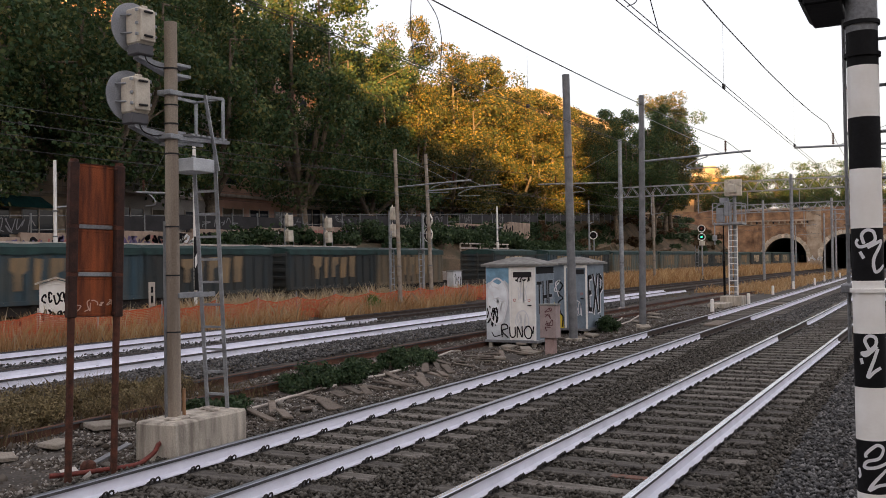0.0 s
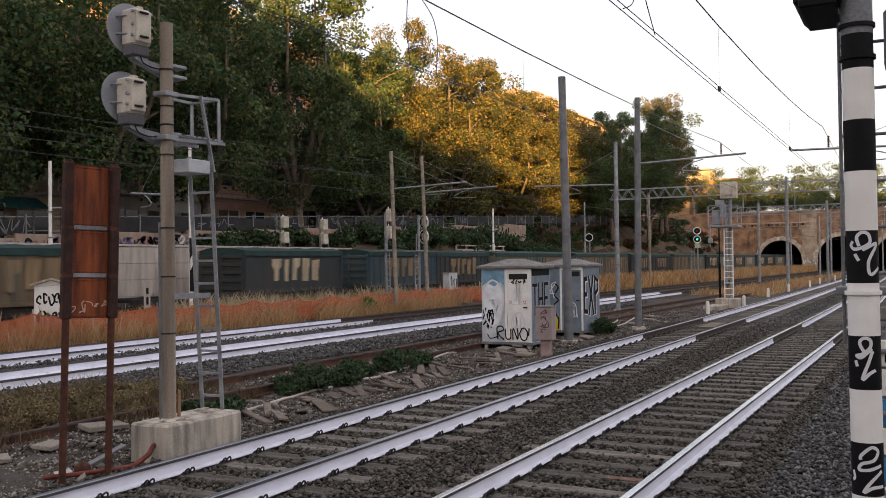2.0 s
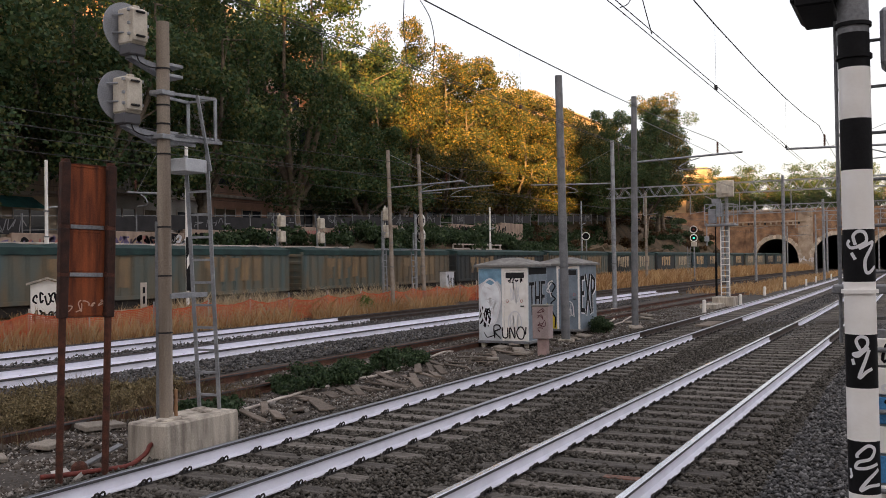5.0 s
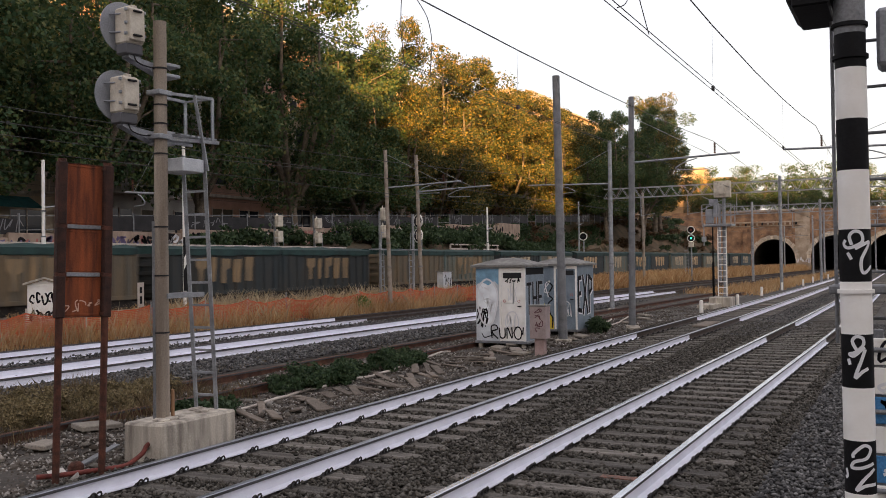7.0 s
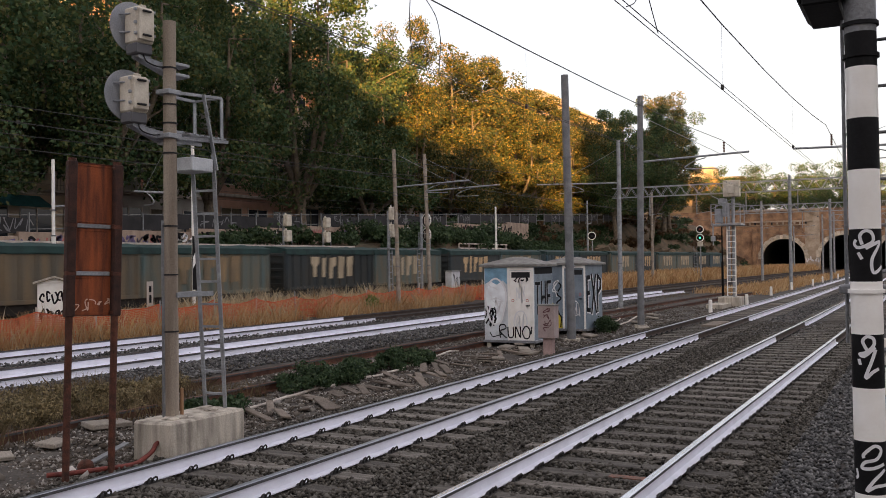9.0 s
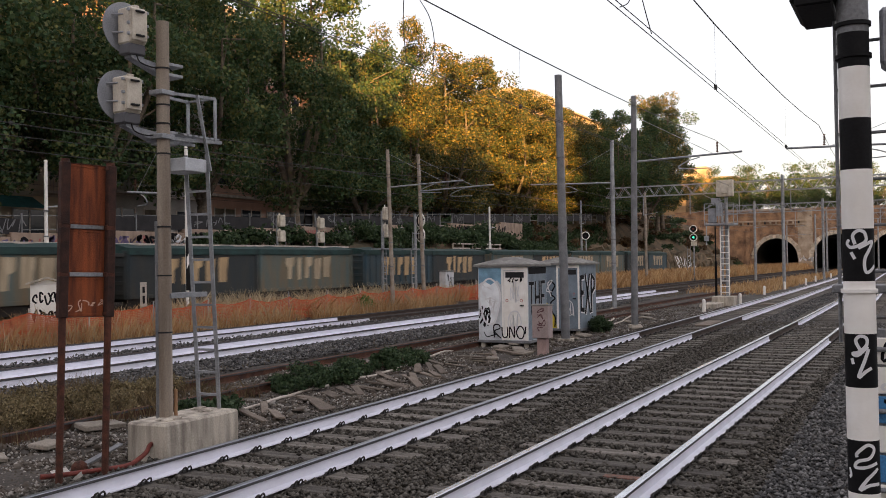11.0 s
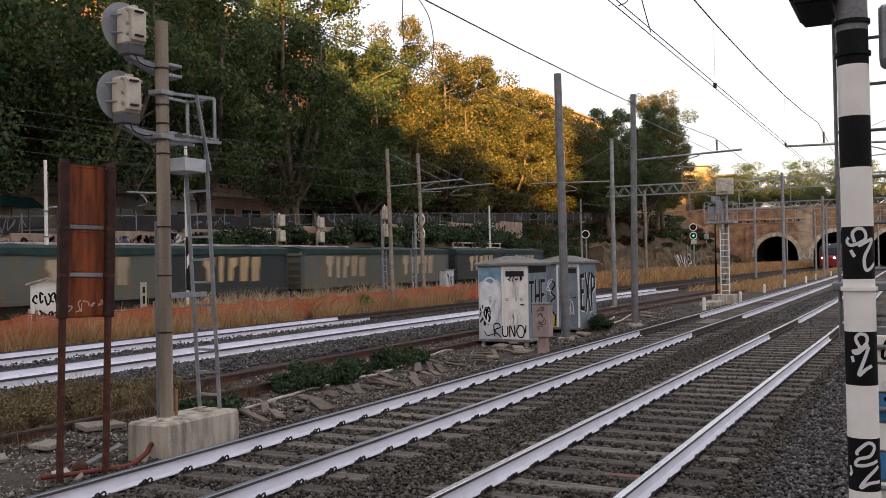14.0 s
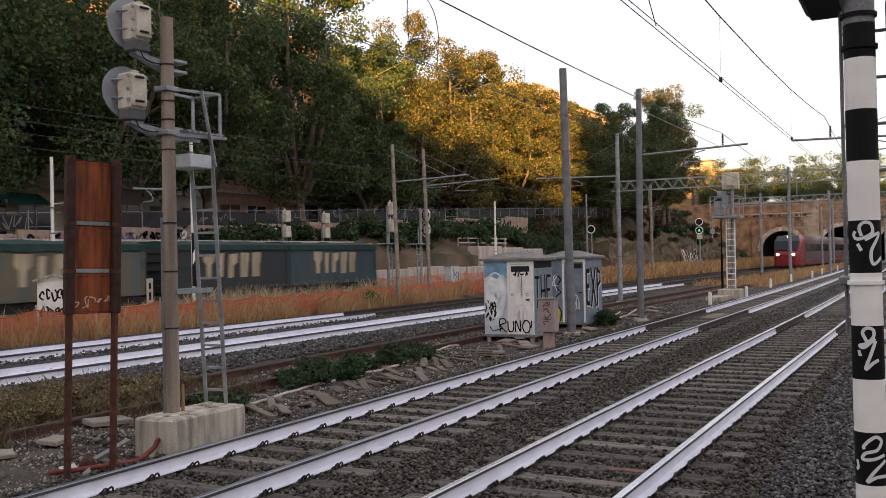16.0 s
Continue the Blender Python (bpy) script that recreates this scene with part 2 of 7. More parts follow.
def rail(parent, fy, off, x0, x1, web, head, step=2.0):
    """A rail swept along a centre line: painted web and foot, bright head."""
    n = int((x1 - x0) / step) + 1
    vs, fs, hs = [], [], []
    k = len(PROFILE)
    for i in range(n):
        x = x0 + i * step
        dy = (fy(x + 0.5) - fy(x - 0.5))
        nx, ny = -dy, 1.0
        c = (x, fy(x))
        for py, pz in PROFILE:
            vs.append((c[0] + nx * (off + py), c[1] + ny * (off + py), pz))
    ss = []
    for i in range(n - 1):
        for j in range(k):
            f = (i * k + j, i * k + (j + 1) % k, (i + 1) * k + (j + 1) % k, (i + 1) * k + j)
            (hs if 6 <= j <= 8 else ss if j in (4, 5, 9, 10) else fs).append(f)
    ob = raw("rail", vs, fs, web, parent)
    raw("railhead", vs, hs, head, ob)
    raw("head_flank", vs, ss, RAILSIDE, ob)
    return ob


def sleeper_mesh():
    bm = B()
    box(bm, (-0.125, -1.3, -0.16), (0.125, 1.3, -0.004), 0.012)
    me = bpy.data.meshes.new("sleeper")
    bm.to_mesh(me)
    bm.free()
    me.materials.append(SLEEPER)
    return me


def track(name, fy, x0, x1, phase, label, near=0, cs=0.66, web=None, head=None, bare=None, dull_far=None):
    tr = thing(name, Matrix(), label, "railway track", "railway tracks", "structure")
    for off in (-0.7535, 0.7535):
        if bare:
            rail(tr, fy, off, x0, bare[0], RAILWHITE, head or RAILHEAD)
            rail(tr, fy, off, bare[0], bare[1], RAILDULL, head or RAILHEAD)
            rail(tr, fy, off, bare[1], x1, RAILWHITE, head or RAILHEAD)
        elif dull_far:
            rail(tr, fy, off, x0, dull_far, RAILWHITE, head)
            rail(tr, fy, off, dull_far, x1, RAILDULL, head)
            if off < 0:
                continue
            # paint sprayed over the sleepers and stones beside the rail
            xs = [x0 + 1.0 * i for i in range(int(dull_far - x0) + 1)]
            vs = [(x, fy(x) + off - 0.08 - (0.0 if j else 0.24 + 0.05 * math.sin(x * 2.3) * math.sin(x * 0.9)), 0.012) for x in xs for j in (0, 1)]
            raw("overspray", vs, [(2 * i, 2 * i + 2, 2 * i + 3, 2 * i + 1) for i in range(len(xs) - 1)], RAILWHITE, tr)
        else:
            rail(tr, fy, off, x0, x1, web or RAILWHITE, head or RAILHEAD)
    rnd = random.Random(hash(phase) % 1000)
    me = sleeper_mesh()
    far_v, far_f, cv, cf = [], [], [], []
    i0 = math.ceil((x0 - phase) / 0.6)
    n = 0
    x = phase + i0 * 0.6
    while x < x1:
        a = math.atan(fy(x + 0.5) - fy(x - 0.5)) + rnd.uniform(-0.012, 0.012)
        m = Matrix.Translation((x + rnd.uniform(-0.015, 0.015), fy(x), -0.004 * rnd.random())) @ Matrix.Rotation(a, 4, "Z")
        if x > 1.5 and n < near:
            ob = new("sleeper", me)
            ob.parent = tr
            ob.matrix_basis = m
            n += 1
        else:
            b = len(far_v)
            for v in me.vertices:
                far_v.append(m @ v.co)
            for p in me.polygons:
                far_f.append([b + q for q in p.vertices])
        if x < 75:
            for off in (-0.7535, 0.7535):
                for s in (-1, 1):
                    b = len(cv)
                    o = off + s * 0.085
                    pts = [(-0.15, -0.03, 0.0), (0.15, -0.03, 0.0), (0.15, 0.07, 0.0), (-0.15, 0.07, 0.0),
                           (-0.07, -0.02, 0.042), (0.07, -0.02, 0.042), (0.08, 0.05, 0.02), (-0.08, 0.05, 0.02)]
                    for px, py, pz in pts:
                        cv.append(m @ Vector((px * cs, o + py * s * cs, pz * cs - 0.002)))
                    cf += [[b + q for q in f] for f in ((0, 1, 5, 4), (1, 2, 6, 5), (2, 3, 7, 6), (3, 0, 4, 7), (4, 5, 6, 7))]
                    for ox in (-0.036, 0.036) if near and x < 30 else ():
                        # spring clip: a bent round bar that stands beside the foot of the rail
                        b = len(cv)
                        for q in range(8):
                            w = -0.5 + 4.6 * q / 7
                            cx, cz = ox + 0.034 * math.cos(w), 0.026 + 0.033 * math.sin(w)
                            for ex, ey, ez in ((0, -0.012, 0), (math.cos(w) * 0.012, 0, math.sin(w) * 0.012), (0, 0.012, 0), (-math.cos(w) * 0.012, 0, -math.sin(w) * 0.012)):
                                cv.append(m @ Vector((cx + ex, o + s * 0.035 + ey + 0.01 * s * math.sin(w), cz + ez)))
                        cf += [[b + 4 * q + r, b + 4 * q + (r + 1) % 4, b + 4 * q + 4 + (r + 1) % 4, b + 4 * q + 4 + r] for q in range(7) for r in range(4)]
        x += 0.6
    if far_v:
        tagged(raw("sleepers_far", far_v, far_f, SLEEPER, tr), kind="stuff")
    if cv:
        tagged(raw("rail_clips", cv, cf, CLIP, tr), kind="stuff")
    return tr


# ---- terraces, walls and hill on the far side ----
def street_z(x):
    """Level of the street, which climbs towards the tunnels."""
    return 2.8 + 0.0406 * (max(x, 12.0) - 26) - 0.1


def hill_z(x, y):
    """Slope behind the freight line: a street terrace, and an earth bank that climbs towards the tunnels."""
    n = noise.noise(Vector((x * 0.12, y * 0.12, 5))) * 0.8 + noise.noise(Vector((x * 0.5, y * 0.5, 9))) * 0.25
    t = smooth(52, 110, x)
    edge = 29.6 - 0.00029 * max(0.0, x - 60) ** 2 if x < TUNNEL_X else 26.0
    terrace = 2.9 + 0.3 * smooth(30, 33, y) + (street_z(x) - 2.8) * smooth(29.8, 32, y)
    bank = 8.6 * smooth(edge, edge + 11, y) + n * smooth(edge, edge + 4, y)
    return terrace * (1 - t) + bank * t - 0.4


def hill():
    xs = [-600, -200, -60, -20] + [i * 3 for i in range(-6, 58)]
    ys = [0, 0.5, 1, 2, 3, 4, 5, 6, 8, 10, 13, 18, 30, 60, 120, 300, 700]
    vs = []
    for x in xs:
        e = 29.7 - 0.00029 * max(0.0, x - 60) ** 2
        vs.append((x, e, -0.6))
        for y in ys:
            vs.append((x, e + y, hill_z(x, e + y)))
    k = len(ys) + 1
    fs = [(i * k + j, (i + 1) * k + j, (i + 1) * k + j + 1, i * k + j + 1) for i in range(len(xs) - 1) for j in range(k - 1)]
    tagged(raw("hillside", vs, fs, EARTH, smooth=True), "brown earth bank with dry scrub above the railway", "hillside", kind="structure")
    # high ground over the tunnels, to the horizon
    xs = [TUNNEL_X + 0.8, TUNNEL_X + 6, TUNNEL_X + 20, 260, 400, 700, 1500]
    ys = [-600, -100, -20, 0, 10, 20, 30, 45, 80, 200, 700]
    vs = [(x, y, 10.3 + 0.05 * min(x - TUNNEL_X, 60) + 0.5 * noise.noise(Vector((x * .1, y * .1, 1)))) for x in xs for y in ys]
    k = len(ys)
    fs = [(i * k + j, (i + 1) * k + j, (i + 1) * k + j + 1, i * k + j + 1) for i in range(len(xs) - 1) for j in range(k - 1)]
    tagged(raw("hilltop", vs, fs, EARTH, smooth=True), "scrub-covered ground above the tunnels", "hillside", kind="structure")


hill()


def ribbon(bm, pts, w, to3, mi=0, closed=False):
    """A sprayed line of width w along 2D points, set on a surface by to3(u, v)."""
    n = len(pts)
    prev = None
    for i in range(n):
        a = Vector(pts[max(i - 1, 0)])
        b = Vector(pts[min(i + 1, n - 1)])
        d = (b - a)
        d = d.normalized() if d.length > 1e-6 else Vector((1, 0))
        nn = Vector((-d.y, d.x)) * w / 2
        p = Vector(pts[i])
        cur = (bm.verts.new(to3(*(p - nn))), bm.verts.new(to3(*(p + nn))))
        if prev:
            f = bm.faces.new((prev[0], cur[0], cur[1], prev[1]))
            f.material_index = mi
        prev = cur


def curvy(ctrl, n=7):
    """Smooth line through control points."""
    p = [Vector(c) for c in ctrl]
    out = []
    for i in range(len(p) - 1):
        a, b, c, d = p[max(i - 1, 0)], p[i], p[i + 1], p[min(i + 2, len(p) - 1)]
        for k in range(n):
            t = k / n
            out.append(0.5 * ((2 * b) + (c - a) * t + (2 * a - 5 * b + 4 * c - d) * t * t + (3 * b - a - 3 * c + d) * t ** 3))
    out.append(p[-1])
    return out


def scrawl(bm, rnd, u0, v0, w, h, line, to3, n=4):
    """An unreadable tag: a row of loops and hooks."""
    for i in range(n):
        c = u0 + w * (i + 0.5) / n
        s = w / n * 0.55
        pts = [(c + rnd.uniform(-s, s), v0 + h * rnd.choice((0.05, 0.25, 0.5, 0.75, 0.95)) + rnd.uniform(-.05, .05) * h) for _ in range(rnd.randint(4, 6))]
        ribbon(bm, curvy(pts, 5), line, to3)


def wall_block(name, lo, hi, material, label):
    bm = B()
    box(bm, lo, hi, 0.02)
    return tagged(part(name, bm, material), label, "wall", kind="structure")


GRAFWALL = streaked("graffiti_wall", (0.36, 0.275, 0.215), (0.20, 0.145, 0.11), 2.0, 0.8)
DARKMESH = mat("dark_fence_sheet", (0.021, 0.020, 0.022), 0.8, 0, 0.4, 2.0, 0.2, 60.0)


def far_walls():
    w1 = thing("wall_lower", Matrix(), "pale board-marked concrete retaining wall beside the freight line", "wall", kind="structure")
    x = 6.0
    while x < 44:
        bm = B()
        for k in range(5):
            box(bm, (x + 0.01, 29.0 + 0.012 * (k % 2), -0.3 + k * 0.69), (x + 3.98, 29.45, -0.3 + k * 0.69 + 0.68), 0.01)
        part("panel", bm, PALECONC, w1)
        x += 4.0
    bm = B()
    box(bm, (6, 28.96, 3.15), (44, 29.5, 3.24), 0.015)
    part("coping", bm, PALECONC, w1)
    # lower concrete kerb wall further on, with blocks
    w2 = thing("wall_low_blocks", Matrix(), "low wall of pale weathered concrete blocks below the bank", "wall", kind="structure")
    rnd = random.Random(4)
    x = 44.4
    while x < 76:
        L = rnd.uniform(3.0, 4.4)
        bm = B()
        box(bm, (x, 28.9 + rnd.uniform(0, 0.1), -0.3), (x + L - 0.05, 29.5, 1.55 + rnd.uniform(-0.1, 0.12)), 0.04)
        part("block", bm, PALECONC, w2)
        x += L
    x = 62.0
    for i in range(3):
        bm = B()
        box(bm, (x, 29.6, 0.6), (x + 4.3, 30.6, 3.0 - 0.1 * i), 0.05)
        part("block", bm, PALECONC, w2)
        x += 4.4
    # parapet wall of the street, painted with tags
    w3 = thing("wall_upper", Matrix(), "weathered street parapet wall covered in faded graffiti", "wall", kind="structure")
    for i in range(18):
        xa = -10 + i * 5.0
        bm = B()
        dz = street_z(xa + 2.5) - 3.06
        box(bm, (xa, 33.0, 2.0), (xa + 4.97, 33.35, 4.05 + dz), 0.02)
        part("panel", bm, GRAFWALL, w3)
    rnd = random.Random(11)
    cols = [SPRAYBLACK, plain("spray_pink", (0.35, 0.12, 0.11), 0.7), SPRAYWHITE, plain("spray_violet", (0.13, 0.10, 0.2), 0.7)]
    to3 = lambda u, v: Vector((u, 32.994, v))
    x = 14.0
    for i in range(48):
        bm = B()
        w = rnd.uniform(1.0, 2.6)
        scrawl(bm, rnd, x, 3.05 + street_z(x) - 3.06, w, 0.85, rnd.uniform(0.05, 0.16), to3, rnd.randint(3, 5))
        tagged(part("graffiti", bm, cols[rnd.choice((0, 0, 0, 1, 2, 3)) if x > 28 else rnd.choice((1, 1, 2, 0))], w3))
        x += w + rnd.uniform(-0.2, 0.9)
        if x > 76:
            break
    for i in range(44):
        bm = B()
        w = rnd.uniform(0.8, 2.0)
        scrawl(bm, rnd, 13 + i * 1.25 + rnd.uniform(-.4, .4), 3.35 + street_z(13 + i * 1.25) - 3.06 + rnd.uniform(0, 0.15), w, rnd.uniform(0.4, 0.55), rnd.uniform(0.06, 0.14), lambda u, v: Vector((u, 32.990, v)), rnd.randint(3, 5))
        part("graffiti", bm, cols[rnd.choice((0, 0, 2, 1, 3))], w3)
    # street fence with a dark sheet
    f = thing("street_fence", Matrix(), "steel street fence hung with dark torn sheeting on the parapet", "fence", kind="structure")
    for i in range(56):
        x = -8 + i * 2.1
        dz = street_z(x) - 3.06
        bm = B()
        box(bm, (x - 0.03, 33.12, 3.8 + dz), (x + 0.03, 33.2, 4.95 + dz))
        part("post", bm, MASTGREY, f)
        if i % 9 != 7:
            bm = B()
            box(bm, (x + 0.035, 33.15, 4.10 + dz + 0.06 * rnd.random()), (x + 2.06, 33.165, 4.84 + dz + rnd.uniform(-0.10, 0.06)))
            part("sheet", bm, DARKMESH, f)
    for z in (4.25, 4.85):
        bm = B()
        for q in range(55):
            xq = -8 + 2.1 * q
            bar(bm, (xq, 33.215, z + street_z(xq) - 3.06), (xq + 2.1, 33.215, z + street_z(xq + 2.1) - 3.06), 0.035)
        part("rail", bm, MASTGREY, f)
    for i in range(14):
        bm = B()
        xx = 16 + i * 6.3 + rnd.uniform(-1, 1)
        scrawl(bm, rnd, xx, 4.2 + street_z(xx) - 3.06, rnd.uniform(1.6, 3.2), 0.6, 0.045, lambda u, v: Vector((u, 33.143, v)), 5)
        part("graffiti", bm, plain("spray_grey", (0.16, 0.16, 0.17), 0.7), f)


far_walls()


# ---- tunnels ----
ROCKWALL = mat("rock_wall", (0.175, 0.125, 0.085), 0.95, 0, 0.5, 0.8, 0.8, 8.0, (0.075, 0.066, 0.042))


ARCHSTONE = mat("arch_stone", (0.56, 0.50, 0.42), 0.95, 0, 0.3, 1.5, 0.4, 14.0, (0.38, 0.32, 0.25), 0.18)


def tunnel_front():
    """Brick front with three arched mouths; the bores run on into the hill."""
    X = TUNNEL_X
    tf = thing("tunnel_front", Matrix(), "old brick tunnel front with pale stone arches", "tunnel", kind="structure")
    mouths = [(22.0, 3.65, 2.05), (11.9, 4.0, 2.2), (2.6, 4.2, 2.2)]
    # front as strips between the mouths
    ys = [40.0]
    for yc, r, s in mouths:
        ys += [yc + r, yc - r]
    ys.append(-30.0)
    top = 10.9
    for i in range(0, len(ys), 2):
        bm = B()
        box(bm, (X, ys[i + 1], -0.5), (X + 1.4, ys[i], top if i < 4 else 9.5))
        part("pier", bm, BRICK if i == 0 else TUFF, tf)
    for yc, r, s in mouths:
        bm = B()
        n = 18
        for k in range(n):
            a0, a1 = math.pi * k / n, math.pi * (k + 1) / n
            p0 = (yc + r * math.cos(a0), s + r * math.sin(a0))
            p1 = (yc + r * math.cos(a1), s + r * math.sin(a1))
            vs = [bm.verts.new((xx, p[0], z)) for xx in (X, X + 1.4) for p, z in ((p0, p0[1]), (p1, p1[1]), (p1, top), (p0, top))]
            for f in ((0, 1, 2, 3), (4, 7, 6, 5), (0, 4, 5, 1), (3, 2, 6, 7)):
                bm.faces.new([vs[q] for q in f])
        part("spandrel", bm, BRICK, tf)
        # voussoirs
        for k in range(22):
            a0, a1 = math.pi * k / 22 + 0.006, math.pi * (k + 1) / 22 - 0.006
            bm = B()
            vs = []
            for xx in (X - 0.12, X + 0.1):
                for a, rr in ((a0, r - 0.06), (a1, r - 0.06), (a1, r + 0.62 + 0.10 * (k % 2)), (a0, r + 0.62 + 0.10 * (k % 2))):
                    vs.append(bm.verts.new((xx, yc + rr * math.cos(a), s + rr * math.sin(a))))
            for f in ((0, 3, 2, 1), (4, 5, 6, 7), (0, 1, 5, 4), (2, 3, 7, 6), (1, 2, 6, 5), (0, 4, 7, 3)):
                bm.faces.new([vs[q] for q in f])
            part("voussoir", bm, ARCHSTONE, tf)
        # the bore, in one even dark colour
        bm = B()
        L = 480
        prof = [(yc + r, -0.3)] + [(yc + r * math.cos(math.pi * k / 16), s + r * math.sin(math.pi * k / 16)) for k in range(17)] + [(yc - r, -0.3)]
        a = [bm.verts.new((X + 1.3, y, z)) for y, z in prof]
        b = [bm.verts.new((X + L, y, z)) for y, z in prof]
        for k in range(len(prof) - 1):
            bm.faces.new((a[k], b[k], b[k + 1], a[k + 1]))
        bm.faces.new(b)
        part("bore", bm, plain("bore_dark", (0.03, 0.027, 0.025), 0.95), tf)
    for z, o, h in ((10.6, 0.35, 0.35), (8.6, 0.22, 0.28), (8.0, 0.12, 0.16)):
        bm = B()
        box(bm, (X - o, 17.0, z), (X + 0.01, 31.0, z + h), 0.03)
        part("string_course", bm, TUFF, tf)
    for i in range(14):
        bm = B()
        box(bm, (X - 0.28, 18.0 + i * 0.95, 8.2), (X - 0.01, 18.3 + i * 0.95, 8.58), 0.03)
        part("bracket", bm, DARK if i % 3 == 0 else TUFF, tf)
    rnd = random.Random(5)
    bm = B()
    scrawl(bm, rnd, 15.7, 1.4, 2.6, 1.1, 0.2, lambda u, v: Vector((X - 0.008, u, v)), 5)
    part("graffiti", bm, SPRAYWHITE, tf)
    bm = B()
    box(bm, (X - 0.6, 26.5, -0.4), (X + 0.02, 27.2, 7.5), 0.05)
    part("buttress", bm, BRICK, tf)


tunnel_front()


def rock_wall():
    w = thing("rock_wall", Matrix(), "rough grey rock wall below the bank with graffiti", "wall", kind="structure")
    rnd = random.Random(8)
    for i in range(16):
        x = 92 + i * 4.0
        y = 28.8 - 0.00029 * max(0.0, x - 60) ** 2
        h = 3.6 - 0.09 * i + rnd.uniform(-0.4, 0.4)
        bm = B()
        box(bm, (x, y, -0.4), (x + 4.2, y + 3.0, h), 0.0)
        bmesh.ops.subdivide_edges(bm, edges=bm.edges[:], cuts=5, use_grid_fill=True)
        for v in bm.verts:
            k = noise.noise(v.co * 0.9)
            v.co += Vector((0.2 * noise.noise(v.co * 1.7), -0.7 * k - 0.3 * noise.noise(v.co * 2.7) + 0.25 * max(0, v.co.z), 0.7 * k + 0.35 * noise.noise(v.co * 2.1)))
        part("rock", bm, ROCKWALL, w)
    bm = B()
    scrawl(bm, rnd, 117, 0.9, 9.0, 1.7, 0.16, lambda u, v: Vector((u, 27.6 - 0.00029 * (u - 60) ** 2 + 0.25 * v, v)), 8)
    part("graffiti", bm, SPRAYWHITE, w)


rock_wall()

# ---- unseen wall blocks behind and beside the platform, added to shade the tracks ----
# their differing heights set where the shade ends on trees and tunnel front
for lo, hi in (((-96, -44, -1), (-84, 170, 35.0)), ((-96, -80, -1), (-84, -44, 31.0)), ((-96, -260, -1), (-84, -80, 47.0)), ((-84, -70, -1), (60, -58, 12))):
    bm = B()
    box(bm, lo, hi)
    tagged(part("unseen_wall", bm, PALECONC), "unseen plain wall block added to keep the low sun off the railway", "wall", kind="structure")

# ---- tracks ----
track("track_near", y_track1, -6, 240, 8.6865, "near track, white-painted rails on dark wooden sleepers", 150, head=RAILBRIGHT, bare=(26, 32))
track("track_second", y_track2, -6, 240, 8.1768, "second track, white-painted rails on dark wooden sleepers", 150, bare=(26, 34))
track("track_third", y_track3, -6, 260, 8.1, "third track with white-painted rails on dark ballast", 0, 0.45, head=RAILDULL, dull_far=62)
track("track_fourth", y_track4, -6, 240, 8.3, "fourth track with white-painted rails beside dry grass", 0, 0.45, head=RAILDULL, dull_far=30)
track("track_freight", y_freight, -30, 240, 8.2, "freight track with dull brown rails behind grass", 0, 0.5, RUSTDARK, RUSTDARK)


def y_siding(x):
    return 11.40 - 0.004 * max(0, x - 24) ** 1.5


RUSTRAIL = mat("rusty_rail", (0.12, 0.055, 0.035), 0.85, 0.2, 0.4, 4.0, 0.3, 60.0, (0.06, 0.03, 0.022))
siding = track("track_siding", y_siding, 2, 62, 8.4, "disused siding with rusty brown rails half buried", 0, 0.5, RUSTRAIL, RUSTRAIL)
siding.location.z = -0.075


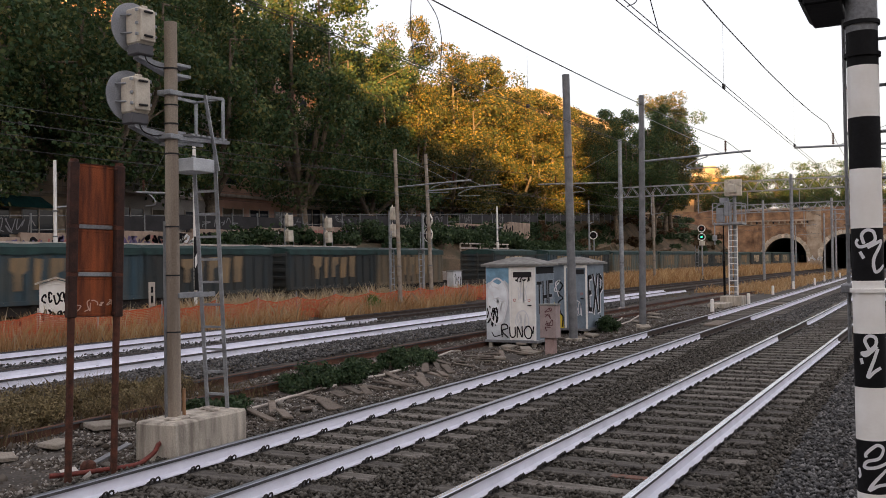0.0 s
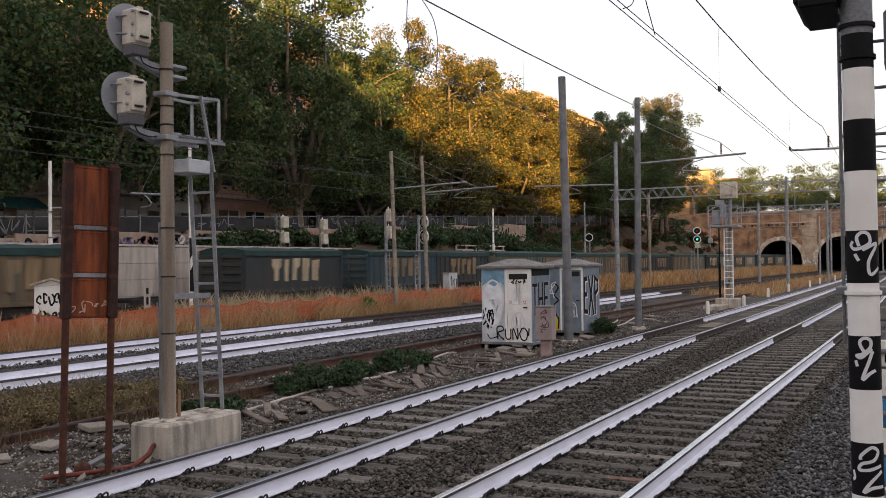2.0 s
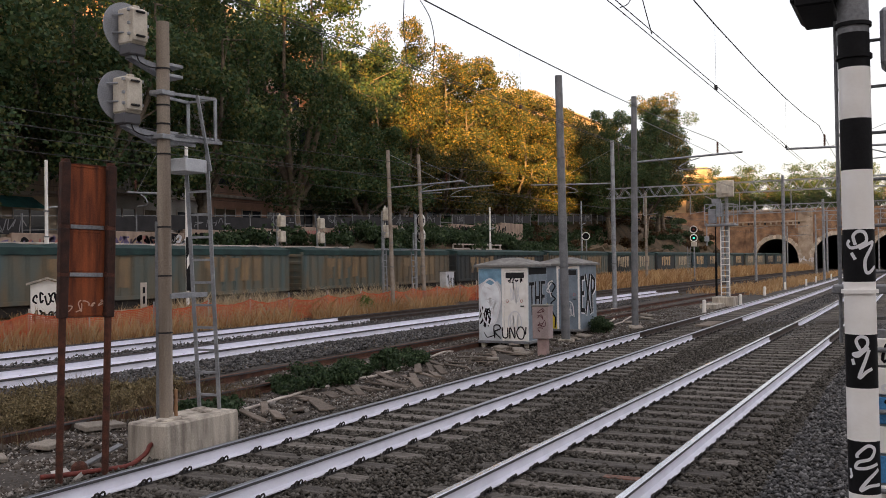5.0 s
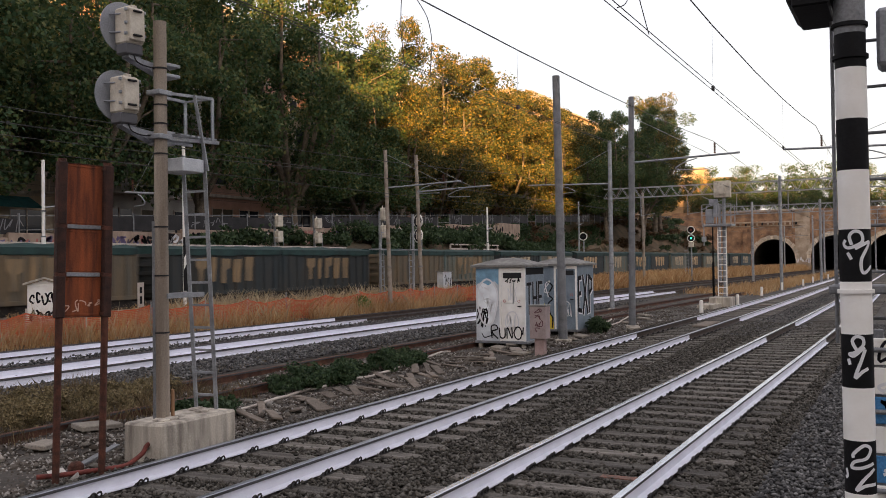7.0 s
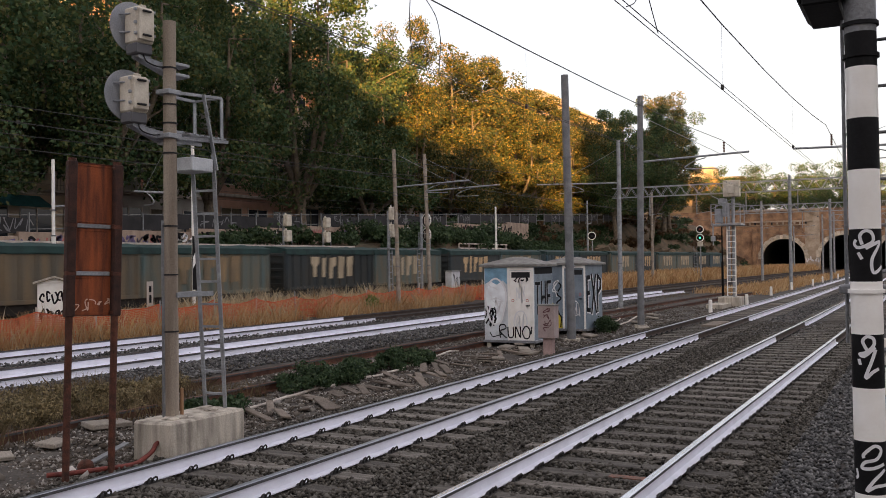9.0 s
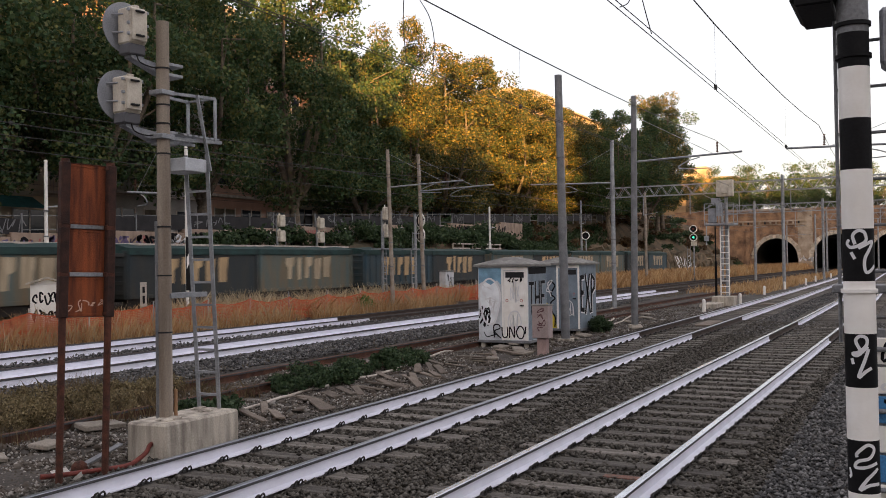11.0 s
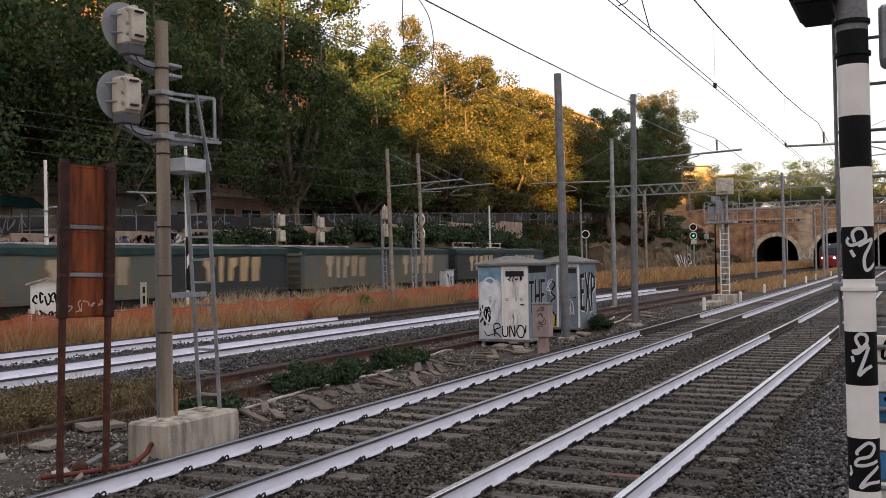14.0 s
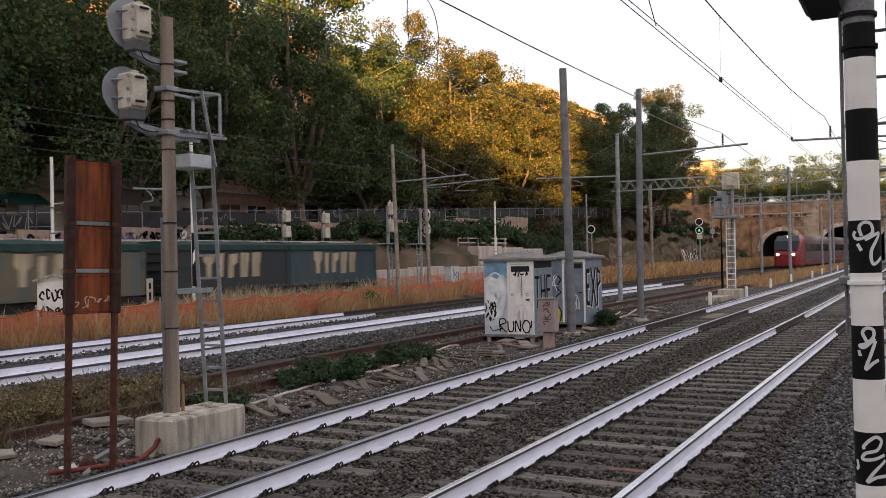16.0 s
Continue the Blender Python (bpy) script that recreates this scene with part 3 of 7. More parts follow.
# ---- things near the tracks ----
def rusty_sign():
    s = thing("rusty_sign", pose(6.69, 8.11, -0.05, 0, 1.66, -16), "rusty steel sign board on two tube posts, seen from behind", "sign")
    for x, z in ((0.0, 3.47), (0.51, 3.47)):
        bm = B()
        bar(bm, (x, 0, -0.1), (x, 0, z), 0.038, sides=12)
        bar(bm, (x, 0, z - 0.03), (x, 0, z + 0.02), 0.046, sides=12)
        part("post", bm, RUSTDARK, s)
    for z0, z1 in ((2.79, 3.45), (2.27, 2.74), (1.79, 2.22)):
        bm = B()
        box(bm, (0.0, 0.045, z0), (0.58, 0.052, z1))
        pn = part("panel", bm, RUST, s)
        for a, b in (((-0.03, 0.045, z0), (-0.001, 0.09, z1)), ((0.581, 0.012, z0), (0.589, 0.09, z1)),
                     ((-0.03, 0.035, z1 + 0.001), (0.588, 0.09, z1 + 0.009)), ((-0.03, 0.035, z0 - 0.009), (0.588, 0.09, z0 - 0.001))):
            bm = B()
            box(bm, a, b)
            part("flange", bm, RUSTDARK, pn)
        bm = B()
        for k in range(4):
            xa, xb = (0.03, 0.55) if k < 2 else (0.03 + 0.50 * (k - 2), 0.05 + 0.50 * (k - 2))
            box(bm, (xa, 0.038, (z0 + 0.012, z1 - 0.03)[k] if k < 2 else z0 + 0.032), (xb, 0.0445, (z0 + 0.03, z1 - 0.012)[k] if k < 2 else z1 - 0.032), 0.002)
        part("rim", bm, RUST, pn)
        for x in (-0.005, 0.515):
            bm = B()
            box(bm, (x - 0.05, -0.05, z0 - 0.012), (x + 0.05, 0.034, z1 + 0.012), 0.012)
            part("channel", bm, RUSTDEEP, s)
    for z in (2.745, 2.225):
        bm = B()
        box(bm, (-0.04, 0.03, z), (0.60, 0.055, z + 0.045), 0.004)
        b = part("cross_bar", bm, MASTGREY if z > 2.5 else GALV, s, "dull galvanised cross bar")
        for x in (0.0, 0.51):
            bm = B()
            box(bm, (x - 0.055, -0.045, z - 0.004), (x + 0.055, 0.028, z + 0.05), 0.008)
            part("clamp", bm, RUSTDARK, b)
    for z in (1.80, 3.40):
        for x in (0.0, 0.51):
            bm = B()
            box(bm, (x - 0.05, -0.044, z), (x + 0.05, 0.04, z + 0.035), 0.008)
            part("clamp", bm, RUSTDARK, s)
    rnd = random.Random(2)
    bm = B()
    scrawl(bm, rnd, 0.06, 1.84, 0.42, 0.13, 0.012, lambda u, v: Vector((u, 0.0385, v)), 5)
    part("graffiti", bm, plain("spray_cream", (0.62, 0.42, 0.32), 0.7), s, "pale sprayed scrawl")


rusty_sign()


def signal_head(parent, x, y, z):
    """Round signal seen from its back: disc, cream lamp house, grey foot, bracket arm to the pole."""
    m = pose(x, y, z, 0, 0, -8)
    h = new("signal_head")
    h.parent = parent
    h.matrix_basis = m
    bm = B()
    disc(bm, (0.03, 0.24, 0.0), (0, 1, 0), 0.315, 0.012, 48)
    part("disc", bm, SIGGREY, h, "grey round backing disc")
    bm = B()
    box(bm, (-0.115, -0.05, -0.24), (0.13, 0.20, 0.20), 0.02)
    box(bm, (-0.10, -0.085, -0.21), (0.115, -0.048, 0.175), 0.012)
    box(bm, (-0.03, -0.02, 0.195), (0.05, 0.05, 0.235), 0.008)
    b = part("lamp_house", bm, SIGBOX, h, "cream metal lamp house")
    bm = B()
    for zz in (0.13, -0.16):
        box(bm, (-0.06, -0.115, zz), (0.06, -0.083, zz + 0.022), 0.005)
        part("handle", bm, DARK, b)
        bm = B()
    for zz in (0.14, -0.02, -0.15):
        box(bm, (-0.14, -0.06, zz), (-0.113, -0.02, zz + 0.035), 0.004)
        part("latch", bm, GALV, b)
        bm = B()
        box(bm, (0.128, -0.06, zz), (0.15, -0.02, zz + 0.035), 0.004)
        part("latch", bm, GALV, b)
        bm = B()
    for zz in (-0.1, 0.12):
        for k in (-1, 1):
            bar(bm, (0.1 * k, 0.06, zz), (0.16 * k, 0.235, zz + 0.01), 0.012, sides=6)
            part("stay", bm, SIGGREY, h)
            bm = B()
    box(bm, (-0.12, -0.04, -0.37), (0.12, 0.17, -0.24), 0.015)
    part("foot", bm, plain("foot_dark", (0.10, 0.10, 0.11), 0.7), h)
    bm = B()
    for yy in (0.0, 0.12):
        vs = [bm.verts.new(p) for p in ((-0.06, yy, -0.375), (0.42, yy - 0.06, -0.45), (0.42, yy - 0.06, -0.58), (0.3, yy - 0.06, -0.56), (-0.06, yy, -0.405))]
        ws = [bm.verts.new(v.co + Vector((0, 0.014, 0))) for v in vs]
        bm.faces.new(vs)
        bm.faces.new(ws[::-1])
        for i in range(5):
            bm.faces.new((vs[i], ws[i], ws[(i + 1) % 5], vs[(i + 1) % 5]))
    box(bm, (-0.06, 0.0, -0.39), (0.12, 0.13, -0.373))
    part("bracket", bm, SIGGREY, h)
    bm = B()
    for zz in (-0.44, -0.57):
        box(bm, (0.36, -0.16, zz - 0.02), (0.58, 0.10, zz + 0.02), 0.006)
    part("clamp", bm, GALV, h)
    bm = B()
    tube(bm, curvy([(0.0, -0.02, -0.37), (0.02, -0.06, -0.46), (0.18, -0.08, -0.5), (0.35, -0.1, -0.47), (0.44, -0.13, -0.52)], 4), 0.009)
    part("cable", bm, DARK, h)


def signal_pole():
    s = thing("signal_pole", pose(8.38, 8.24, 0.40), "concrete signal pole with ladder, platform and two disc signals", "railway signal")
    bm = B()
    bar(bm, (0, 0, 0.0), (-0.05, -0.06, 4.88), 0.088, sides=24, w2=0.078)
    pole = part("pole", bm, POLECONC, s)
    bm = B()
    for z in (1.05, 1.75, 2.35, 3.25, 3.62, 3.85, 4.3):
        disc(bm, (-0.05 * z / 4.9, -0.06 * z / 4.9, z), (0.01, 0.012, 1), 0.091, 0.018, 20)
        part("band", bm, DARK, pole)
        bm = B()
    bar(bm, (-0.075, 0.045, 0.0), (-0.085, 0.03, 2.42), 0.028, sides=8)
    part("conduit", bm, MASTGREY, s)
    bm = B()
    bar(bm, (0.10, -0.07, 0.0), (0.10, -0.07, 0.34), 0.022, sides=8)
    part("cable_stub", bm, plain("stub_ochre", (0.30, 0.17, 0.09), 0.8), s)
    signal_head(s, -0.40, 0.13, 3.96)
    signal_head(s, -0.345, 0.09, 4.80)
    # ladder
    la = new("ladder")
    la.parent = s
    bot, top = Vector((0.81, 0.03, 0.0)), Vector((0.56, -0.02, 3.3))
    for dy in (-0.17, 0.17):
        bm = B()
        bar(bm, bot + Vector((0, dy, 0)), top + Vector((0, dy * 1.05, 0)), 0.05, 0.02)
        part("stile", bm, GALV, la)
    for i in range(11):
        p = bot.lerp(top, (i + 0.6) / 11.2)
        bm = B()
        bar(bm, p + Vector((0, -0.17, 0)), p + Vector((0, 0.17, 0)), 0.03, 0.03)
        part("rung", bm, GALV, la)
    bm = B()
    box(bm, (-0.02, -0.13, 1.47), (0.62, -0.08, 1.53))
    box(bm, (-0.02, 0.08, 1.47), (0.62, 0.12, 1.53))
    part("ladder_stay", bm, GALV, s)
    # platform and basket
    bm = B()
    box(bm, (0.16, -0.22, 3.05), (0.54, 0.22, 3.22), 0.01)
    part("junction_box", bm, CABWHITE, s)
    bm = B()
    for y in (-0.24, 0.22):
        bar(bm, (0.0, y * 0.5, 3.44), (0.78, y, 3.46), 0.05, 0.04)
        part("platform_beam", bm, GALV, s)
        bm = B()
    for i in range(7):
        bar(bm, (0.12 + i * 0.1, -0.25, 3.495), (0.12 + i * 0.1, 0.23, 3.495), 0.05, 0.02)
        part("platform_slat", bm, GALV, s)
        bm = B()
    bm.free()
    bm = B()
    for y in (-0.24, 0.22):
        bar(bm, (0.0, y * 0.5, 4.0), (0.68, y, 4.02), 0.035, 0.035)
    part("rail_arm", bm, GALV, s)
    for a, b in (((0.68, -0.24, 4.02), (0.68, 0.22, 4.02)), ((0.68, -0.24, 3.46), (0.68, -0.24, 4.02)), ((0.68, 0.22, 3.46), (0.68, 0.22, 4.02)),
                 ((0.26, 0.2, 3.46), (0.26, 0.2, 4.0)), ((0.35, -0.24, 4.02), (0.58, -0.24, 3.08)), ((0.1, 0.1, 3.2), (0.3, 0.2, 3.46))):
        bm = B()
        bar(bm, a, b, 0.045, 0.02)
        part("guard_rail", bm, GALV, s)
    for z in (3.46, 4.0):
        bm = B()
        box(bm, (-0.16, -0.15, z - 0.03), (0.06, 0.07, z + 0.03), 0.006)
        part("clamp", bm, GALV, s)


signal_pole()


def pedestal():
    p = thing("concrete_base", Matrix(), "stained concrete foundation block under the signal pole", "foundation")
    bm = B()
    box(bm, (7.97, 7.84, -0.25), (9.28, 8.48, 0.40), 0.025)
    bmesh.ops.subdivide_edges(bm, edges=bm.edges[:], cuts=3, use_grid_fill=True)
    for v in bm.verts:
        v.co += Vector((noise.noise(v.co * 2.1), noise.noise(v.co * 2.3 + Vector((5, 0, 0))), noise.noise(v.co * 2.0 + Vector((0, 7, 0))))) * 0.014
    blk = part("block", bm, CONCRETE, p)
    rnd = random.Random(7)
    for i in range(9):
        x = rnd.uniform(8.2, 8.6) if i < 5 else rnd.uniform(8.95, 9.25)
        bm = B()
        bmesh.ops.create_icosphere(bm, subdivisions=1, radius=rnd.uniform(0.05, 0.11), matrix=Matrix.Translation((x, 8.2 + rnd.uniform(-0.15, 0.15), 0.40)) @ Matrix.Diagonal((1.2, 1, 0.35, 1)))
        part("mortar", bm, CONCRETE, blk)
    bm = B()
    tube(bm, curvy([(8.02, 8.08, 0.17), (7.93, 8.06, 0.15), (7.86, 8.04, 0.09), (7.72, 8.02, 0.04), (7.5, 7.98, 0.01), (7.15, 8.08, 0.02), (6.85, 8.25, 0.02), (6.65, 8.35, 0.03)], 6), 0.028, 8)
    tagged(part("red_hose", bm, mat("red_hose", (0.17, 0.038, 0.028), 0.7, 0, 0.4, 8.0)), "faded red corrugated cable hose lying on the ballast", "hose")


pedestal()


def letters(bm, shapes, to3, w, mi=0):
    for s in shapes:
        ribbon(bm, [Vector(p) for p in s], w, to3, mi)


def cabinet(x0, y0, sx, sy, label, paint, kind):
    """Trackside equipment cabinet: side walls, louvred door, hipped roof, feet. Local origin: corner next to the tracks."""
    c = thing("equipment_cabinet", pose(x0, y0, -0.02), label, "cabinet", "trackside cabinets")
    z0, z1 = 0.15, 2.14
    bm = B()
    box(bm, (0, 0, z0), (sx, sy, z1), 0.012)
    body = part("body", bm, paint, c)
    bm = B()
    box(bm, (-0.03, -0.03, z0 - 0.06), (sx + 0.03, sy + 0.03, z0 + 0.01), 0.008)
    part("plinth", bm, MASTGREY, c)
    for px in (0.08, sx - 0.08):
        for py in (0.1, sy - 0.1):
            bm = B()
            box(bm, (px - 0.05, py - 0.05, -0.1), (px + 0.05, py + 0.05, z0 - 0.05), 0.005)
            part("foot", bm, CONCRETE, c)
    bm = B()
    o = 0.10
    q = [(-o, -o, z1), (sx + o, -o, z1), (sx + o, sy + o, z1), (-o, sy + o, z1)]
    q2 = [(-o, -o, z1 + 0.06), (sx + o, -o, z1 + 0.06), (sx + o, sy + o, z1 + 0.06), (-o, sy + o, z1 + 0.06)]
    t = [(sx * 0.36, sy * 0.38, z1 + 0.25), (sx * 0.64, sy * 0.38, z1 + 0.25), (sx * 0.64, sy * 0.62, z1 + 0.25), (sx * 0.36, sy * 0.62, z1 + 0.25)]
    rings = [[bm.verts.new(p) for p in r] for r in (q, q2, t)]
    for a, b in zip(rings, rings[1:]):
        for i in range(4):
            bm.faces.new((a[i], a[(i + 1) % 4], b[(i + 1) % 4], b[i]))
    bm.faces.new(rings[0][::-1])
    bm.faces.new(rings[2])
    part("roof", bm, CABROOF, c)
    # door on the end that faces the platform, framed
    dy0, dy1 = 0.05, 0.72
    bm = B()
    for lo, hi in (((-0.022, dy0 - 0.04, z0 + 0.01), (0.0, dy0 + 0.02, z1 - 0.01)), ((-0.022, dy1 - 0.02, z0 + 0.01), (0.0, dy1 + 0.04, z1 - 0.01)),
                   ((-0.022, dy0 + 0.02, z1 - 0.1), (0.0, dy1 - 0.02, z1 - 0.01))):
        box(bm, lo, hi, 0.005)
    part("door_frame", bm, WHITEPAINT, c)
    bm = B()
    box(bm, (-0.014, dy0 + 0.025, z0 + 0.02), (-0.001, dy1 - 0.025, z1 - 0.11), 0.004)
    box(bm, (-0.02, dy0 + 0.07, z0 + 1.02), (-0.012, dy1 - 0.07, z0 + 1.58), 0.004)
    d = part("door", bm, WHITEPAINT if kind == 1 else paint, c)
    bm = B()
    box(bm, (-0.024, dy0 + 0.06, z1 - 0.30), (-0.014, dy1 - 0.08, z1 - 0.15), 0.003)
    part("vent", bm, DARK, d)
    bm = B()
    box(bm, (-0.06, dy0 + 0.07, z0 + 0.93), (-0.013, dy0 + 0.17, z0 + 0.96), 0.004)
    part("door_handle", bm, DARK, d)
    bm = B()
    for k in (0.03, 0.19):
        for i in range(12):
            a, b = 2 * math.pi * i / 12, 2 * math.pi * (i + 1) / 12
            y, z, r = dy0 + 0.06 + k * 2.6, z0 + 1.08, 0.035
            ribbon(bm, [(y + r * math.cos(a), z + r * math.sin(a)), (y + r * math.cos(b), z + r * math.sin(b))], 0.014, lambda u, v: Vector((-0.0225, u, v)))
    part("warning_disc", bm, plain("warning_red", (0.45, 0.10, 0.08), 0.7), d)
    front = lambda u, v: Vector((-0.0245, u, v))
    face = lambda u, v: Vector((-0.0030, u, v))
    side = lambda u, v: Vector((u, -0.0030, v))
    rnd = random.Random(20 + kind)
    if kind == 1:
        bm = B()
        vs = [bm.verts.new(face(0.78 + u, z0 + v)) for u, v in ((0.0, 1.95), (sy - 0.80, 1.95), (sy - 0.80, 1.52), (sy - 0.95, 1.60), (0.30, 1.50), (0.12, 1.62), (0.0, 1.50))]
        bm.faces.new(vs)
        part("blue_spray", bm, SPRAYBLUE, body, "blue sprayed patch")
        bm = B()
        pts = []
        for i in range(26):
            a = 2 * math.pi * i / 25
            pts.append((1.12 + 0.30 * math.cos(a) * (1 + 0.12 * math.sin(3 * a)), z0 + 1.05 + 0.62 * math.sin(a)))
        vs = [bm.verts.new(Vector((-0.002, u, v))) for u, v in pts[:-1]]
        bm.faces.new(vs)
        part("white_spray", bm, mat("spray_pale", (0.84, 0.87, 0.90), 0.6, 0, 0.15, 4.0), body, "white sprayed face shape")
        bm = B()
        for i in range(9):
            scrawl(bm, rnd, 0.86 + 0.07 * i * 0.6, z0 + rnd.uniform(0.6, 1.3), 0.2, 0.3, 0.02, face, 1)
        ribbon(bm, pts, 0.05, lambda u, v: Vector((-0.0045, u, v)))
        part("white_line", bm, SPRAYWHITE, body)
        bm = B()
        tag = [[(0.98, 0.05), (1.0, 0.36), (0.86, 0.40), (0.82, 0.30), (0.98, 0.22), (0.80, 0.04)], [(0.76, 0.34), (0.74, 0.10), (0.66, 0.06), (0.60, 0.12), (0.60, 0.34)],
               [(0.54, 0.05), (0.53, 0.35), (0.40, 0.06), (0.40, 0.36)], [(0.26, 0.36), (0.34, 0.22), (0.28, 0.06), (0.16, 0.06), (0.12, 0.24), (0.20, 0.36), (0.30, 0.34)], [(0.07, 0.36), (0.09, 0.16)]]
        for st in tag:
            ribbon(bm, curvy([(u, z0 + 0.03 + v) for u, v in st], 5), 0.034, lambda u, v: Vector((-0.026, u, v)))
        ribbon(bm, curvy([(1.30, z0 + 0.22), (1.22, z0 + 0.1), (1.1, z0 + 0.12), (0.95, z0 + 0.17)]), 0.026, face)
        scrawl(bm, rnd, 1.10, z0 + 0.35, 0.33, 0.55, 0.034, face, 3)
        scrawl(bm, rnd, 1.12, z0 + 0.45, 0.3, 0.45, 0.034, face, 2)
        scrawl(bm, rnd, 0.16, z1 - 0.42, 0.40, 0.14, 0.022, front, 4)
        part("black_tag", bm, SPRAYBLACK, body, "black sprayed tag")
        bm = B()
        scrawl(bm, rnd, 0.25, z0 + 0.98, 0.3, 0.62, 0.02, front, 3)
        ribbon(bm, curvy([(0.30, z0 + 0.25), (0.2, z0 + 0.5), (0.3, z0 + 0.78), (0.5, z0 + 0.75), (0.58, z0 + 0.5), (0.5, z0 + 0.25)]), 0.03, front)
        scrawl(bm, rnd, 0.28, z0 + 0.3, 0.24, 0.4, 0.022, front, 3)
        part("white_tag", bm, SPRAYWHITE, body)
        bm = B()
        ribbon(bm, [(0.02, (z0 + z1) / 2), (sx - 0.02, (z0 + z1) / 2)], z1 - z0 - 0.04, lambda u, v: Vector((u, -0.0012, v)))
        part("side_panel", bm, CABBLUE, body, "blue-grey side panel")
        bm = B()
        ribbon(bm, [(0.03, z1 - 0.12), (sx - 0.03, z1 - 0.12)], 0.18, side)
        part("black_band", bm, SPRAYBLACK, body)
        bm = B()
        T = [[(0.06, 1.68), (0.42, 1.68)], [(0.24, 1.7), (0.24, 0.85)]]
        H = [[(0.52, 1.74), (0.52, 0.85)], [(0.80, 1.74), (0.80, 0.85)], [(0.52, 1.3), (0.80, 1.3)]]
        E = [[(0.94, 1.74), (0.94, 0.85)], [(0.94, 1.7), (1.24, 1.7)], [(0.94, 1.32), (1.18, 1.32)], [(0.94, 0.88), (1.24, 0.88)]]
        letters(bm, [[(p[0] + 0.04, p[1] - 0.02) for p in q] for q in T + H + E], lambda u, v: Vector((u, -0.0020, v)), 0.15)
        part("pale_shadow", bm, mat("spray_pale_grey", (0.30, 0.32, 0.36), 0.6, 0, 0.2, 4.0), body)
        bm = B()
        letters(bm, T + H + E, side, 0.085)
        part("black_letters", bm, SPRAYBLACK, body, "tall black sprayed letters")
    else:
        bm = B()
        ribbon(bm, curvy([(0.2, z0 + 0.4), (0.25, z0 + 0.8), (0.42, z0 + 0.85), (0.45, z0 + 0.5), (0.3, z0 + 0.42)]), 0.03, front)
        ribbon(bm, curvy([(0.95, z0 + 1.0), (1.05, z0 + 1.4), (0.9, z0 + 1.5), (1.1, z0 + 1.2), (0.92, z0 + 1.15)]), 0.035, face)
        scrawl(bm, rnd, 0.22, z0 + 0.45, 0.22, 0.35, 0.02, front, 3)
        part("white_tag", bm, SPRAYWHITE, body)
        bm = B()
        E = [[(0.10, 1.78), (0.10, 0.72)], [(0.05, 1.74), (0.40, 1.76)], [(0.10, 1.27), (0.36, 1.27)], [(0.04, 0.76), (0.42, 0.72)]]
        Xx = [[(0.50, 1.85), (0.98, 0.6)], [(0.94, 1.85), (0.5, 0.6)]]
        P = [[(1.12, 1.85), (1.12, 0.62)], [(1.12, 1.8), (1.42, 1.66), (1.42, 1.4), (1.12, 1.24)]]
        letters(bm, E + Xx + P, side, 0.135)
        part("black_letters", bm, SPRAYBLACK, body, "tall black sprayed letters")
        bm = B()
        letters(bm, [[(p[0] + 0.05, p[1] - 0.03) for p in s] for s in E + Xx + P], lambda u, v: Vector((u, -0.0018, v)), 0.17)
        part("pale_shadow", bm, SPRAYWHITE, body)
        bm = B()
        vs = [bm.verts.new(Vector((-0.002, u, z0 + v))) for u, v in ((0.78, 0.02), (1.38, 0.02), (1.40, 0.7), (1.1, 0.82), (0.92, 0.62), (0.88, 0.45), (0.80, 0.35))]
        bm.faces.new(vs)
        part("yellow_spray", bm, SPRAYYELLOW, body, "yellow sprayed shape")
        bm = B()
        ribbon(bm, curvy([(0.98, z0 + 1.5), (0.82, z0 + 1.35), (0.95, z0 + 1.1), (0.82, z0 + 0.95), (0.96, z0 + 0.8), (0.9, z0 + 0.5), (0.82, z0 + 0.35), (0.84, z0 + 0.05)]), 0.045, face)
        part("black_tag", bm, SPRAYBLACK, body)
    return c


cabinet(22.42, 9.12, 1.36, 1.46, "white metal trackside cabinet with hipped roof, covered in graffiti", CABWHITE, 1)
cabinet(26.85, 9.20, 1.60, 1.46, "blue-grey metal trackside cabinet with hipped roof and black letters", CABBLUE, 2)


def pillar_box():
    p = thing("junction_pillar", pose(20.75, 7.93, -0.05), "small pinkish cable junction box on a short stub", "junction box")
    bm = B()
    box(bm, (0.0, 0.0, 0.42), (0.32, 0.42, 1.22), 0.012)
    b = part("box", bm, mat("box_pinkish_grey", (0.36, 0.29, 0.28), 0.7, 0, 0.25, 4.0, 0.1, 50.0, (0.28, 0.22, 0.21)), p)
    bm = B()
    box(bm, (-0.02, -0.02, 1.21), (0.34, 0.44, 1.25), 0.008)
    part("lid", bm, CABROOF, p)
    bm = B()
    box(bm, (0.06, 0.08, -0.1), (0.26, 0.32, 0.43), 0.01)
    part("stub", bm, mat("stub_pink", (0.38, 0.27, 0.25), 0.8, 0, 0.25, 5.0), p)
    rnd = random.Random(3)
    bm = B()
    scrawl(bm, rnd, 0.6, 0.09, 0.55, 0.2, 0.02, lambda u, v: Vector((-0.003, v, u)), 4)
    part("graffiti", bm, plain("spray_maroon", (0.10, 0.035, 0.04), 0.7), b)


pillar_box()


